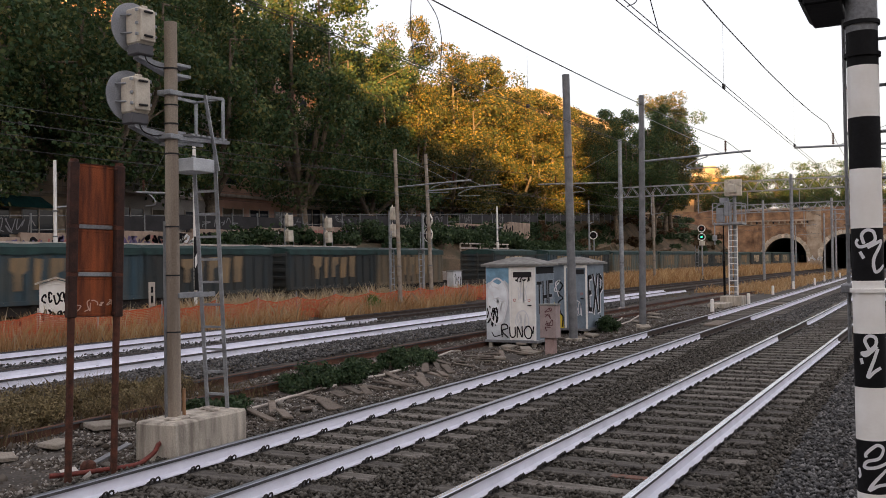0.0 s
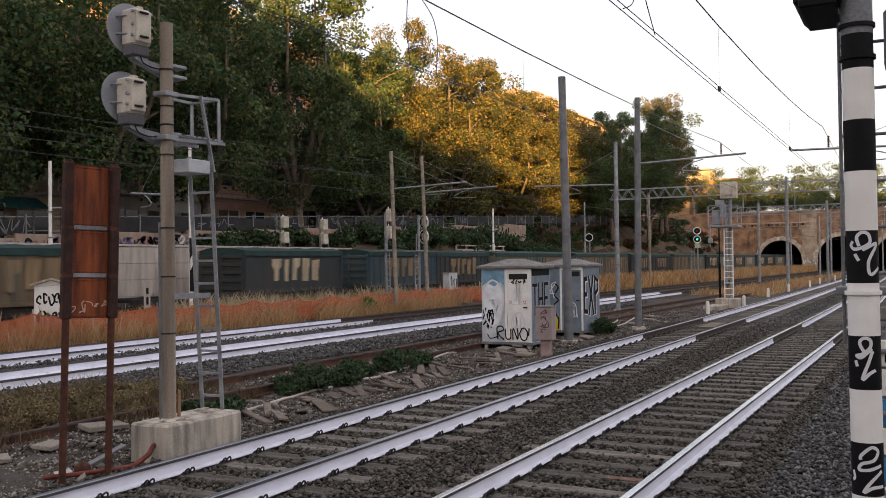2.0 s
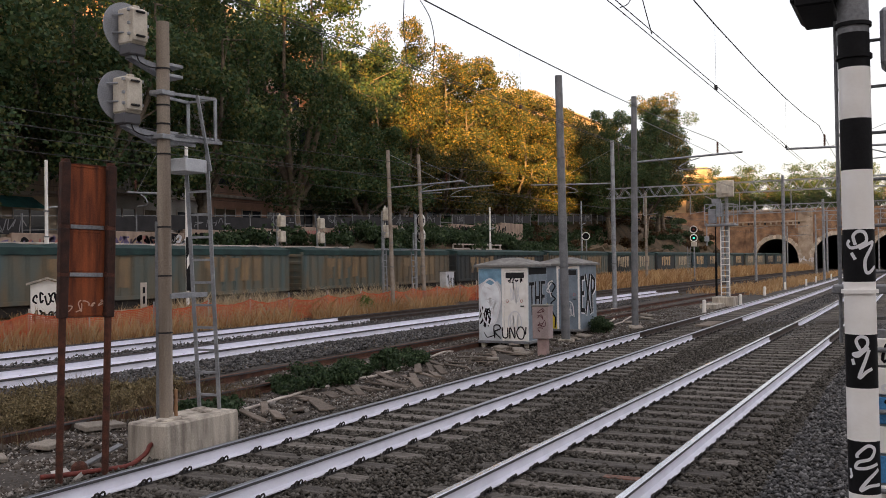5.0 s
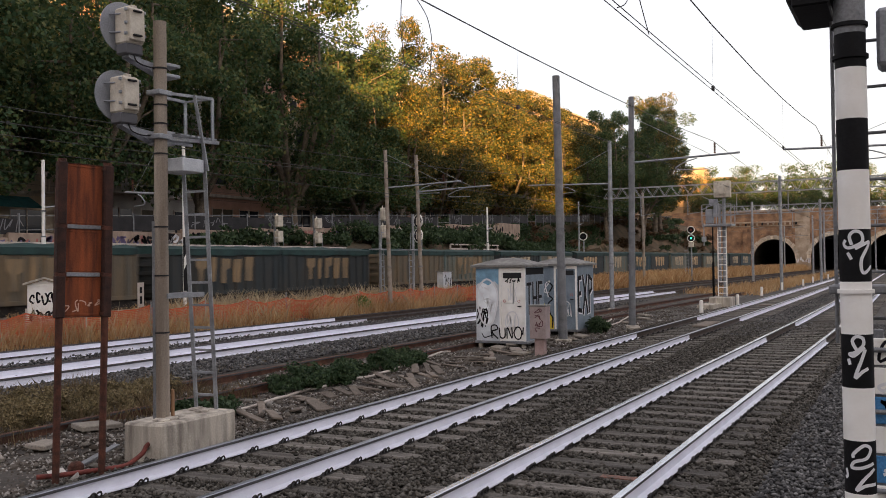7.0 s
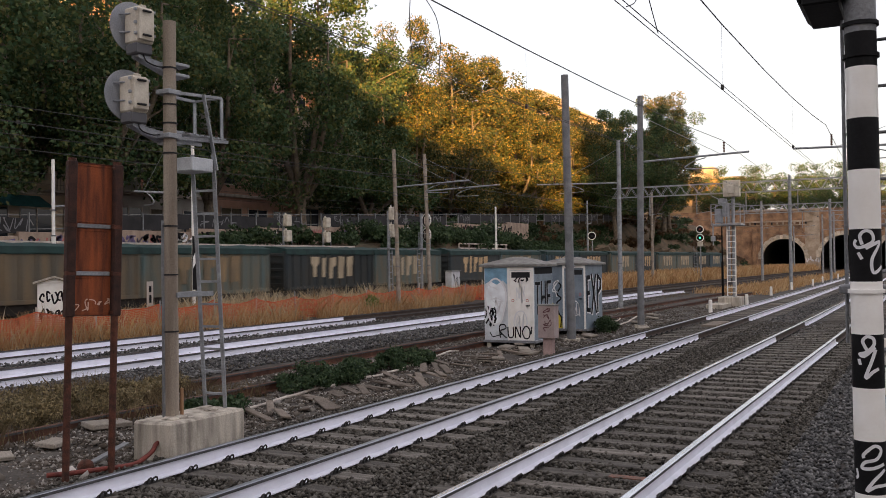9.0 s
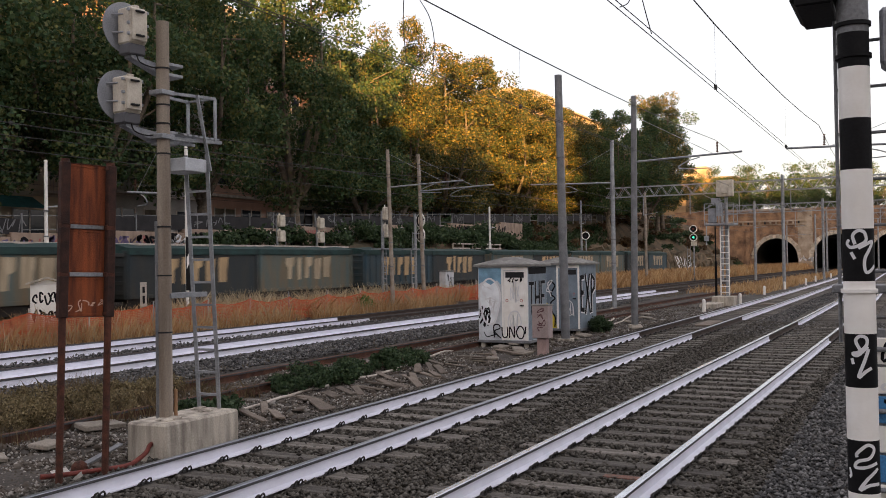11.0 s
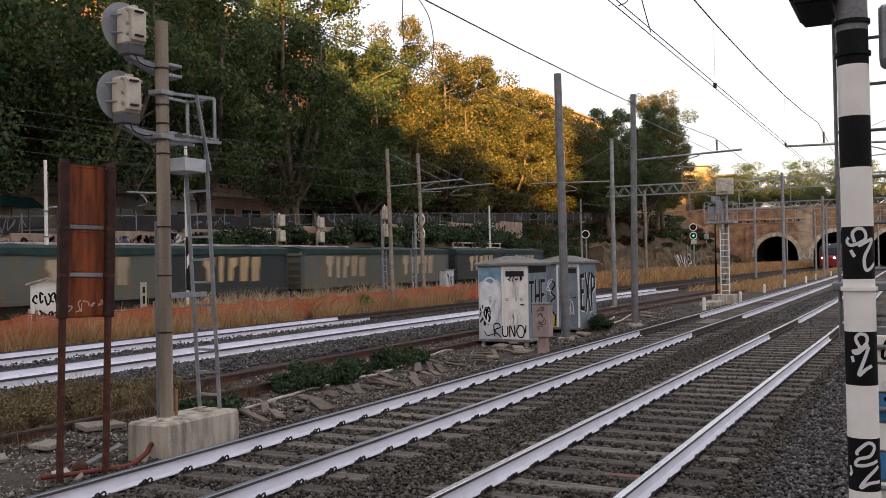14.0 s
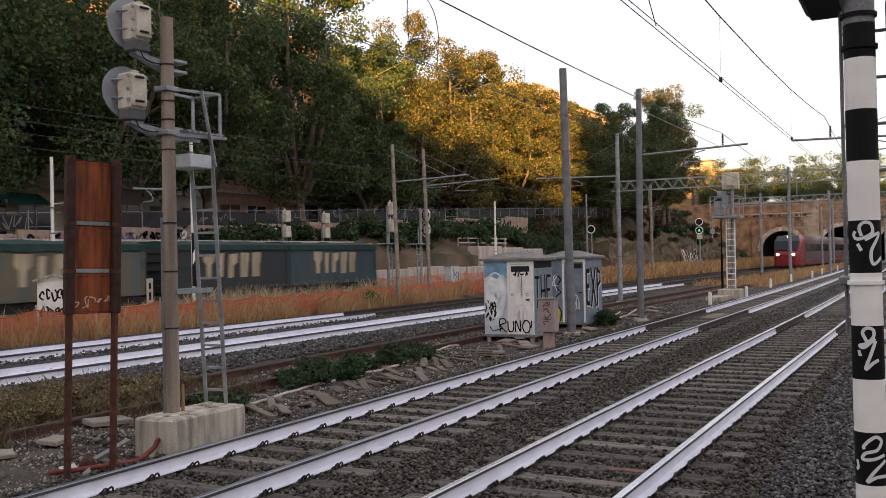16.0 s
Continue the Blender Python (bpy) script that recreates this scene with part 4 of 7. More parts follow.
def striped_post():
    s = thing("striped_post", pose(5.66, 0.285, 0), "black and white banded signal post with sprayed tags", "signal post")
    r = 0.084
    zs = [(-0.1, 0.94), (0.94, 1.235), (1.235, 1.53), (1.53, 1.83), (1.83, 2.125), (2.125, 2.42), (2.42, 2.755), (2.755, 3.045), (3.045, 3.335), (3.335, 3.53), (3.53, 5.2)]
    cols = [WHITEPAINT, BLACKPAINT, WHITEPAINT, BLACKPAINT, WHITEPAINT, BLACKPAINT, WHITEPAINT, BLACKPAINT, WHITEPAINT, BLACKPAINT, MASTGREY]
    lean = lambda z: Vector((0.0, 0.004 * (z - 2.27), z))
    for (a, b), m in zip(zs, cols):
        bm = B()
        bar(bm, lean(a), lean(b), r, sides=40)
        part("band_black" if m is BLACKPAINT else "band_white", bm, m, s)
    for z in (2.07, 3.58, 3.40):
        bm = B()
        disc(bm, lean(z), (0, 0, 1), r + 0.013, 0.022, 36)
        part("collar", bm, WHITEPAINT if z < 3 else BLACKPAINT, s)
    # sprayed marks, wrapped round the post on the side of the platform
    base = math.atan2(-0.285, -5.66)
    def wrap(z0):
        def f(u, v):
            a = base + u / r
            p = lean(z0 + v)
            return Vector((p.x + (r + 0.0012) * math.cos(a), p.y + (r + 0.0012) * math.sin(a), p.z))
        return f
    tags = [(0.94, [[(-30, 185), (-30, 205), (20, 250), (50, 230), (30, 185), (-25, 165), (-40, 135), (5, 135), (62, 158)], [(-65, 125), (-60, 90), (-68, 76)],
                    [(65, 130), (20, 80), (-20, 20), (25, 45), (70, 50)]]),
            (1.53, [[(-3, 195), (-23, 240), (-3, 265), (27, 255), (27, 220), (-8, 185), (-38, 175), (-18, 165), (17, 195), (34, 212)], [(-43, 150), (-36, 120)],
                    [(37, 200), (17, 140), (-13, 55), (22, 85), (49, 102)]]),
            (2.125, [[(-15, 190), (-25, 235), (0, 260), (30, 250), (37, 210), (5, 185), (-35, 175), (-52, 195), (-43, 215)], [(-35, 150), (-17, 115)],
                     [(0, 170), (55, 200), (65, 195), (30, 115), (37, 45), (73, 80)]])]
    for z0, strokes in tags:
        bm = B()
        for st in strokes:
            ribbon(bm, curvy([(r * math.asin(max(-0.97, min(0.97, u / 78))), v * 0.00109) for u, v in st], 6), 0.018, wrap(z0))
        part("white_tag", bm, SPRAYWHITE, s, "white sprayed tag")
    # ladder behind the post
    la = new("ladder")
    la.parent = s
    for y in (0.12, -0.42):
        bm = B()
        bar(bm, (0.3, y, 1.75), (0.3, y, 5.2), 0.011, sides=8)
        part("stile", bm, MASTGREY, la)
    for i in range(12):
        bm = B()
        bar(bm, (0.3, 0.12, 1.9 + i * 0.275), (0.3, -0.42, 1.9 + i * 0.275), 0.010, sides=8)
        part("rung", bm, MASTGREY, la)
    bm = B()
    box(bm, (0.1, -0.45, 2.05), (0.34, 0.15, 2.10), 0.008)
    part("step", bm, MASTGREY, s)
    # foot of the lamp head above
    bm = B()
    box(bm, (-0.12, 0.07, 3.72), (0.5, 0.33, 4.1), 0.02)
    box(bm, (-0.16, 0.1, 3.69), (0.45, 0.30, 3.74), 0.01)
    part("lamp_hood", bm, BLACKPAINT, s, "dark hood of the signal lamp")
    bm = B()
    box(bm, (0.05, -0.38, 3.35), (0.3, -0.13, 3.68), 0.02)
    box(bm, (0.2, -0.45, 2.95), (0.36, -0.25, 3.18), 0.02)
    part("relay_box", bm, SIGGREY, s)


striped_post()


def board_fence():
    f = thing("board_fence", pose(7.2, 0.27, 0), "graffiti-covered white and blue board fence beside the platform end", "fence")
    rnd = random.Random(12)
    bl = mat("board_blue", (0.05, 0.20, 0.42), 0.6, 0, 0.3, 3.0)
    z = 0.02
    for i in range(8):
        bm = B()
        box(bm, (0, -2.4, z), (0.03, 0, z + 0.19), 0.006)
        b = part("board", bm, (WHITEPAINT, bl, WHITEPAINT, bl, WHITEPAINT, bl, WHITEPAINT, WHITEPAINT)[i], f)
        bm = B()
        scrawl(bm, rnd, -2.3, z + 0.02, 2.25, 0.15, 0.022, lambda u, v: Vector((-0.003, u, v)), 12)
        part("graffiti", bm, SPRAYBLACK if i % 3 else SPRAYWHITE, b)
        z += 0.21
    for y in (-0.05, -1.2, -2.35):
        bm = B()
        box(bm, (0.03, y - 0.03, -0.1), (0.09, y + 0.03, 1.74), 0.005)
        part("post", bm, MASTGREY, f)
    for zz in (0.6, 1.16, 1.6):
        bm = B()
        bar(bm, (-0.03, 0.02, zz), (-0.03, -2.42, zz), 0.018, sides=8)
        part("rail", bm, MASTGREY, f)


board_fence()


# ---- masts, cantilevers, gantries and wires ----
def insulator(bm, a, b, r=0.04, n=7):
    a, b = Vector(a), Vector(b)
    for i in range(n):
        p = a.lerp(b, (i + 0.5) / n)
        disc(bm, p, b - a, r, (b - a).length / n * 0.5, 10)
    bar(bm, a, b, r * 0.4, sides=6)


def mast(x, y, h, w, material, label, arm=0.0, arm_z=5.65, lean=0.0, second=None):
    m = thing("catenary_mast", pose(x, y, -0.1), label, "catenary mast", "catenary masts")
    bm = B()
    bar(bm, (0, 0, 0), (0, lean, h + 0.1), w / 2 * 1.08, sides=8, w2=w / 2 * 0.88, turn=math.pi / 8)
    part("shaft", bm, material, m)
    bm = B()
    box(bm, (-w * 0.8, -w * 0.8, 0), (w * 0.8, w * 0.8, 0.12), 0.01)
    part("base_plate", bm, CONCRETE, m)
    bm = B()
    for z in (2.2, 3.3, arm_z - 0.3):
        disc(bm, (0, lean * z / h, z), (0, 0, 1), w * 0.6, 0.035, 10)
        part("collar", bm, MASTGREY, m)
        bm = B()
    if arm:
        s = -1 if arm > 0 else 1
        L = abs(arm)
        a = new("cantilever")
        a.parent = m
        a.matrix_basis = pose(0, lean * 0.7, 0.1)
        bm = B()
        bar(bm, (0, 0, arm_z), (0, s * L, arm_z + 0.12), 0.035, sides=8)
        part("arm", bm, GALV, a)
        bm = B()
        bar(bm, (0, 0, min(h - 0.2, arm_z + 1.6)), (0, s * L * 0.75, arm_z + 0.1), 0.009, sides=5)
        part("tie_rod", bm, GALV, a)
        bm = B()
        tube(bm, curvy([(0, s * L * 0.62, arm_z + 0.02), (0, s * L * 0.5, arm_z - 0.1), (0, s * L * 0.42, arm_z - 0.28), (0, s * L * 0.5, arm_z - 0.34), (0, s * L * 0.72, arm_z - 0.36)], 4), 0.02)
        part("registration_arm", bm, GALV, a)
        bm = B()
        insulator(bm, (0, s * L * 0.78, arm_z + 0.5), (0, s * L * 0.78, arm_z + 0.14))
        part("insulator", bm, RUSTDARK, a)
    return m


mast(24.81, 8.95, 7.62, 0.24, MASTGREY, "grey steel catenary mast beside the cabinets", 0, lean=0.10)
mast(30.83, 8.61, 7.90, 0.22, MASTGREY, "grey steel catenary mast with a cantilever over the track", 3.6, 5.62, lean=-0.10)
mast(41.30, 12.47, 7.85, 0.20, GALV, "grey steel mast with cantilevers over the far tracks", -4.1, 5.85)
mast(36.05, 21.34, 7.5, 0.19, MASTTAN, "weathered brown concrete mast with cantilever in dry grass", 3.8, 5.75, lean=0.2)
mast(39.54, 21.60, 7.65, 0.19, MASTTAN, "weathered brown concrete mast with cantilever in dry grass", 4.0, 5.8, lean=0.25)
mast(30.83, -1.6, 7.90, 0.22, MASTGREY, "grey steel catenary mast with cantilever beyond the signal post", -5.2, 5.62)
mast(89.3, 13.3, 7.6, 0.24, GALV, "far grey mast between the tracks before the tunnels", 0)
mast(77.0, 20.4, 8.0, 0.22, MASTTAN, "weathered mast at the edge of the grass", 0)
mast(21.7, 21.4, 7.0, 0.19, MASTTAN, "weathered brown concrete mast with short arm in dry grass", -1.5, 4.6)
for x, y, h in ((118, 10.6, 7.4), (138, 4.4, 7.4), (150, 17.6, 7.2)):
    mast(x, y, h, 0.22, GALV, "far grey mast near the tunnel mouths", 3.0 if y > 5 else 0, 5.6)


def thin_pole(x, y, z0, z1, r, material, label):
    p = thing("lamp_pole", pose(x, y, z0), label, "pole", "thin poles")
    bm = B()
    bar(bm, (0, 0, -0.3), (0, 0, (z1 - z0) * 0.55), r, sides=10)
    bar(bm, (0, 0, (z1 - z0) * 0.55), (0, 0, z1 - z0), r * 0.75, sides=10)
    part("shaft", bm, material, p)
    bm = B()
    for k in (0.35, 0.55, 0.7):
        disc(bm, (0, 0, (z1 - z0) * k), (0, 0, 1), r * 1.25, 0.05, 10)
        part("band", bm, MASTGREY, p)
        bm = B()
    bm = B()
    bar(bm, (0, 0, (z1 - z0) * 0.72), (0.9, 0, (z1 - z0) * 0.74), r * 0.4, sides=6)
    part("side_arm", bm, GALV, p)


thin_pole(22.65, 28.0, 0, 6.2, 0.08, WHITEPAINT, "white painted thin steel pole behind the freight line")
thin_pole(62.6, 28.5, 0.5, 6.4, 0.09, WHITEPAINT, "white painted thin steel pole behind the freight line")
thin_pole(78.0, 26.5, 0.0, 7.6, 0.09, GALV, "grey thin steel pole behind the freight line")


def gantry(x, y0, y1, z, legs, label):
    g = thing("gantry", pose(x, 0, 0), label, "gantry", "lattice gantries")
    d = 0.75
    for dx in (-0.22, 0.22):
        for dz in (0, d):
            bm = B()
            box(bm, (dx - 0.035, y0, z + dz - 0.035), (dx + 0.035, y1, z + dz + 0.035))
            part("chord", bm, GALV, g)
    n = int((y1 - y0) / 0.95)
    for dx in (-0.22, 0.22):
        bm = B()
        for i in range(n):
            a, b = y0 + (y1 - y0) * i / n, y0 + (y1 - y0) * (i + 1) / n
            m = (a + b) / 2
            bar(bm, (dx, a, z), (dx, m, z + d), 0.035, 0.035)
            bar(bm, (dx, m, z + d), (dx, b, z), 0.035, 0.035)
        part("lattice", bm, GALV, g)
    for y in legs:
        bm = B()
        bar(bm, (0, y, -0.1), (0, y, z + d + 0.35), 0.12, sides=8)
        part("leg", bm, GALV, g)
    for y in np.arange(y0 + 1.5, y1, 3.6):
        bm = B()
        bar(bm, (0, y, z), (0, y, z - 1.5), 0.04, sides=6)
        bar(bm, (0, y, z - 1.45), (0, y - 1.1, z - 1.3), 0.025, sides=6)
        part("drop_arm", bm, GALV, g)


gantry(70.0, -8.0, 21.6, 7.15, (-7.5, 8.45, 21.2), "long grey lattice gantry across all tracks")
gantry(91.0, -6.0, 16.8, 6.55, (-5.6, 7.5, 16.6), "grey lattice gantry further along the tracks")
gantry(125.0, -4.0, 10.5, 6.9, (-3.6, 9.9), "short far lattice gantry before the tunnels")


def wire(name, pts, r, label):
    bm = B()
    tube(bm, pts, r, 5)
    tagged(part(name, bm, WIRE), label, "wire", "overhead wires")


def catenary(fy, zc, zm, off, s=0.009, xs=(-20, 30.8, 70, 91, 125, 172)):
    n = 9
    mess, con = [], []
    drop = B()
    for a, b in zip(xs, xs[1:]):
        for i in range(n):
            t = i / n
            x = a + (b - a) * t
            sag = 4 * s * (b - a) * t * (1 - t)
            y = fy(x) + off
            mess.append((x, y, zm - sag))
            con.append((x, y, zc))
            if i % 2 == 1:
                bar(drop, (x, y, zc), (x, y, zm - sag), 0.003, sides=4)
                box(drop, (x - 0.03, y - 0.02, zc - 0.03), (x + 0.03, y + 0.02, zc + 0.04))
    wire("messenger_wire", mess, 0.010, "dark sagging messenger wire above the track")
    for k in (-0.035, 0.035):
        wire("contact_wire", [(x, y + k, z) for x, y, z in con], 0.0055, "dark contact wire above the track")
    tagged(part("dropper_wires", drop, WIRE), "thin dropper wires with clamps between the catenary wires", "wire")


catenary(lambda x: 5.78, 4.83, 6.17, 0.0, 0.0101, (-7, 30.8, 70, 91, 125, 172))
catenary(lambda x: 2.61, 4.83, 6.41, 0.0, 0.0166, (-7, 30.8, 70, 91, 125, 172))
for pts in ([(10.15, 5.78, 5.79), (10.13, 5.79, 5.3), (10.2, 5.78, 4.83)], [(10.5, 5.78, 5.79), (10.85, 5.79, 5.6), (10.98, 5.79, 5.3), (10.95, 5.79, 5.05), (10.9, 5.78, 4.83)],
            [(8.6, 2.61, 5.72), (9.5, 2.62, 5.3), (9.4, 2.62, 5.0), (9.0, 2.61, 4.83)], [(9.4, 2.61, 5.72), (9.75, 2.6, 5.2), (10.25, 2.61, 4.83)]):
    wire("jumper_wire", curvy(pts, 6), 0.006, "slack jumper wire between the overhead wires")
catenary(y_track3, 5.2, 6.2, 0.0, 0.012, (-20, 38, 70, 91, 125, 165))
catenary(y_track4, 5.2, 6.2, 0.0, 0.012, (-20, 38, 70, 91, 125, 165))
for y, z0, a, b in ((28.0, 6.1, 0, 62), (28.2, 5.75, 0, 62)):
    wire("feeder_wire", [(a + (b - a) * i / 10, y, z0 - 4 * 0.5 * (i / 10) * (1 - i / 10)) for i in range(11)], 0.007, "thin dark feeder wire along the line")


# ---- signals further off ----
GREENLAMP = plain("green_lamp", (0.05, 0.9, 0.45), 0.4, 0, 0.75)
REDDARK = plain("red_lamp_dark", (0.16, 0.02, 0.015), 0.3)


def lamp_disc(parent, x, y, z, lens, ring=True, axis=(-1, -0.25, 0)):
    ax = Vector(axis).normalized()
    bm = B()
    disc(bm, (x, y, z), ax, 0.36, 0.03, 24)
    d = part("disc", bm, BLACKPAINT, parent)
    if ring:
        bm = B()
        q = ax.to_track_quat("Z", "Y").to_matrix()
        pts = [Vector((x, y, z)) + ax * 0.02 + q @ Vector((0.34 * math.cos(2 * math.pi * i / 24), 0.34 * math.sin(2 * math.pi * i / 24), 0)) for i in range(25)]
        tube(bm, pts, 0.045, 6)
        part("ring", bm, WHITEPAINT, d)
    bm = B()
    disc(bm, Vector((x, y, z)) + ax * 0.03, ax, 0.10, 0.03, 16)
    part("lens", bm, lens, d)
    bm = B()
    box(bm, (x + 0.02, y - 0.14, z - 0.2), (x + 0.3, y + 0.14, z + 0.2), 0.02)
    part("lamp_house", bm, SIGBOX, d)


def two_light_signal():
    s = thing("signal", pose(92.0, 19.55, 0.2), "signal post with white-ringed discs, lower lamp lit green", "railway signal")
    bm = B()
    bar(bm, (0, 0, -0.3), (0, 0, 5.2), 0.07, sides=10)
    part("post", bm, GALV, s)
    lamp_disc(s, -0.15, 0, 5.0, REDDARK)
    lamp_disc(s, -0.15, 0, 4.15, GREENLAMP)
    bm = B()
    box(bm, (-0.2, -0.25, 3.3), (0.1, 0.25, 3.75), 0.02)
    part("relay_box", bm, SIGBOX, s)
    for y in (0.35, 0.65):
        bm = B()
        bar(bm, (0, y, 0), (0, y, 3.3), 0.025, sides=6)
        part("stile", bm, GALV, s)
    for i in range(9):
        bm = B()
        bar(bm, (0, 0.35, 0.3 + i * 0.33), (0, 0.65, 0.3 + i * 0.33), 0.018, sides=6)
        part("rung", bm, GALV, s)


two_light_signal()


def ring_signal():
    s = thing("signal", pose(80.5, 26.9, 0.0), "low post with one white-ringed round signal by the bank", "railway signal")
    bm = B()
    bar(bm, (0, 0, -0.3), (0, 0, 4.6), 0.06, sides=8)
    part("post", bm, GALV, s)
    lamp_disc(s, -0.15, 0, 4.5, DARK)


ring_signal()


def back_signal():
    """Tall signal on its own footing seen from behind, with ladder."""
    s = thing("signal", pose(45.3, 8.17, 0.0), "tall signal on concrete footing seen from behind, with ladder", "railway signal")
    bm = B()
    box(bm, (-2.4, 0.0, -0.2), (-0.3, 0.75, 0.14), 0.02)
    part("footing", bm, CONCRETE, s)
    bm = B()
    box(bm, (-0.3, -0.4, -0.2), (1.0, 0.6, 0.40), 0.02)
    part("footing", bm, CONCRETE, s)
    bm = B()
    bar(bm, (0.4, -0.05, 0.4), (0.4, -0.05, 6.0), 0.085, sides=12)
    part("post", bm, GALV, s)
    bm = B()
    box(bm, (0.05, -0.42, 5.25), (0.4, 0.36, 6.05), 0.02)
    box(bm, (-0.08, -0.2, 5.4), (0.06, 0.15, 5.8), 0.02)
    part("lamp_house", bm, SIGBOX, s, "grey-cream lamp house")
    for y in (-0.2, 0.2):
        bm = B()
        bar(bm, (0.0, y, 0.45), (0.1, y, 3.9), 0.05, 0.025)
        part("stile", bm, WHITEPAINT, s)
    for i in range(12):
        bm = B()
        bar(bm, (0.0 + 0.008 * i, -0.2, 0.6 + i * 0.275), (0.0 + 0.008 * i, 0.2, 0.6 + i * 0.275), 0.022, sides=6)
        part("rung", bm, WHITEPAINT, s)
    bm = B()
    box(bm, (-0.2, -0.5, 3.85), (0.9, 0.9, 3.95), 0.01)
    for y in (-0.48, 0.2, 0.88):
        bar(bm, (-0.2, y, 3.9), (-0.2, y, 4.9), 0.04, 0.04)
        bar(bm, (0.9, y, 3.9), (0.9, y, 4.9), 0.04, 0.04)
    for z in (4.4, 4.9):
        bar(bm, (-0.2, -0.48, z), (-0.2, 0.88, z), 0.035, 0.035)
        bar(bm, (0.9, -0.48, z), (0.9, 0.88, z), 0.035, 0.035)
    part("platform", bm, GALV, s)
    bm = B()
    box(bm, (0.2, 0.45, 4.0), (0.6, 0.8, 4.7), 0.03)
    box(bm, (0.3, 0.25, 4.95), (0.6, 0.65, 5.2), 0.03)
    box(bm, (0.1, 0.15, 4.3), (0.4, 0.4, 5.0), 0.03)
    bar(bm, (0.4, -0.1, 4.8), (0.3, 0.95, 5.35), 0.04, 0.04)
    bar(bm, (0.4, -0.1, 5.2), (0.3, 0.95, 4.7), 0.04, 0.04)
    part("relay_box", bm, SIGGREY, s)
    bm = B()
    bar(bm, (1.2, 0.65, -0.1), (1.2, 0.65, 2.1), 0.06, sides=8)
    bar(bm, (1.2, 0.65, 2.1), (1.2, 0.65, 4.2), 0.035, sides=8)
    part("cable_post", bm, BLACKPAINT, s)
    bm = B()
    bar(bm, (-0.2, 0.8, 2.9), (-0.2, 0.8, 4.0), 0.03, sides=6)
    box(bm, (-0.3, 0.7, 3.1), (-0.1, 0.9, 3.35), 0.02)
    part("drop_pipe", bm, GALV, s)


back_signal()


def mid_signal(x, y, back, label, lx=0.0):
    s = thing("signal", pose(x, y, 0.2), label, "railway signal")
    bm = B()
    bar(bm, (0, 0, -0.3), (0, 0, 4.6), 0.07, sides=10)
    part("post", bm, GALV, s)
    for z in (4.5, 3.66) if back else (4.25, 3.5):
        if back:
            bm = B()
            disc(bm, (0.02, -0.15, z), (0.5, -1, 0), 0.38, 0.03, 24)
            box(bm, (-0.26, -0.45, z - 0.36), (0.2, -0.16, z + 0.26), 0.04)
            part("lamp_head", bm, SIGBOX, s)
        else:
            lamp_disc(s, 0.35, -0.1, z, REDDARK, True, (1, -0.5, 0))
    for dx in (lx - 0.38, lx - 0.02):
        bm = B()
        bar(bm, (dx, -0.25, -0.3), (dx, -0.2, 2.7), 0.03, sides=6)
        part("stile", bm, GALV, s)
    for i in range(9):
        bm = B()
        bar(bm, (lx - 0.38, -0.24, 0.1 + i * 0.3), (lx - 0.02, -0.24, 0.1 + i * 0.3), 0.022, sides=6)
        part("rung", bm, GALV, s)
    bm = B()
    box(bm, (lx - 0.55, -0.4, 2.72), (0.3, 0.3, 2.78))
    for dx in (lx - 0.5, 0.25):
        bar(bm, (dx, -0.38, 2.75), (dx, -0.38, 3.6), 0.035, 0.035)
    bar(bm, (lx - 0.5, -0.38, 3.55), (0.25, -0.38, 3.55), 0.03, 0.03)
    part("platform", bm, GALV, s)


mid_signal(37.9, 23.0, True, "cream two-headed signal with ladder seen from behind in grass")
mid_signal(41.2, 23.0, False, "two-headed signal with white-ringed discs and ladder in grass", -0.45)
mid_signal(40.0, 31.0, True, "small signal with platform on the upper terrace")
mid_signal(44.0, 31.2, True, "small signal with platform on the upper terrace")


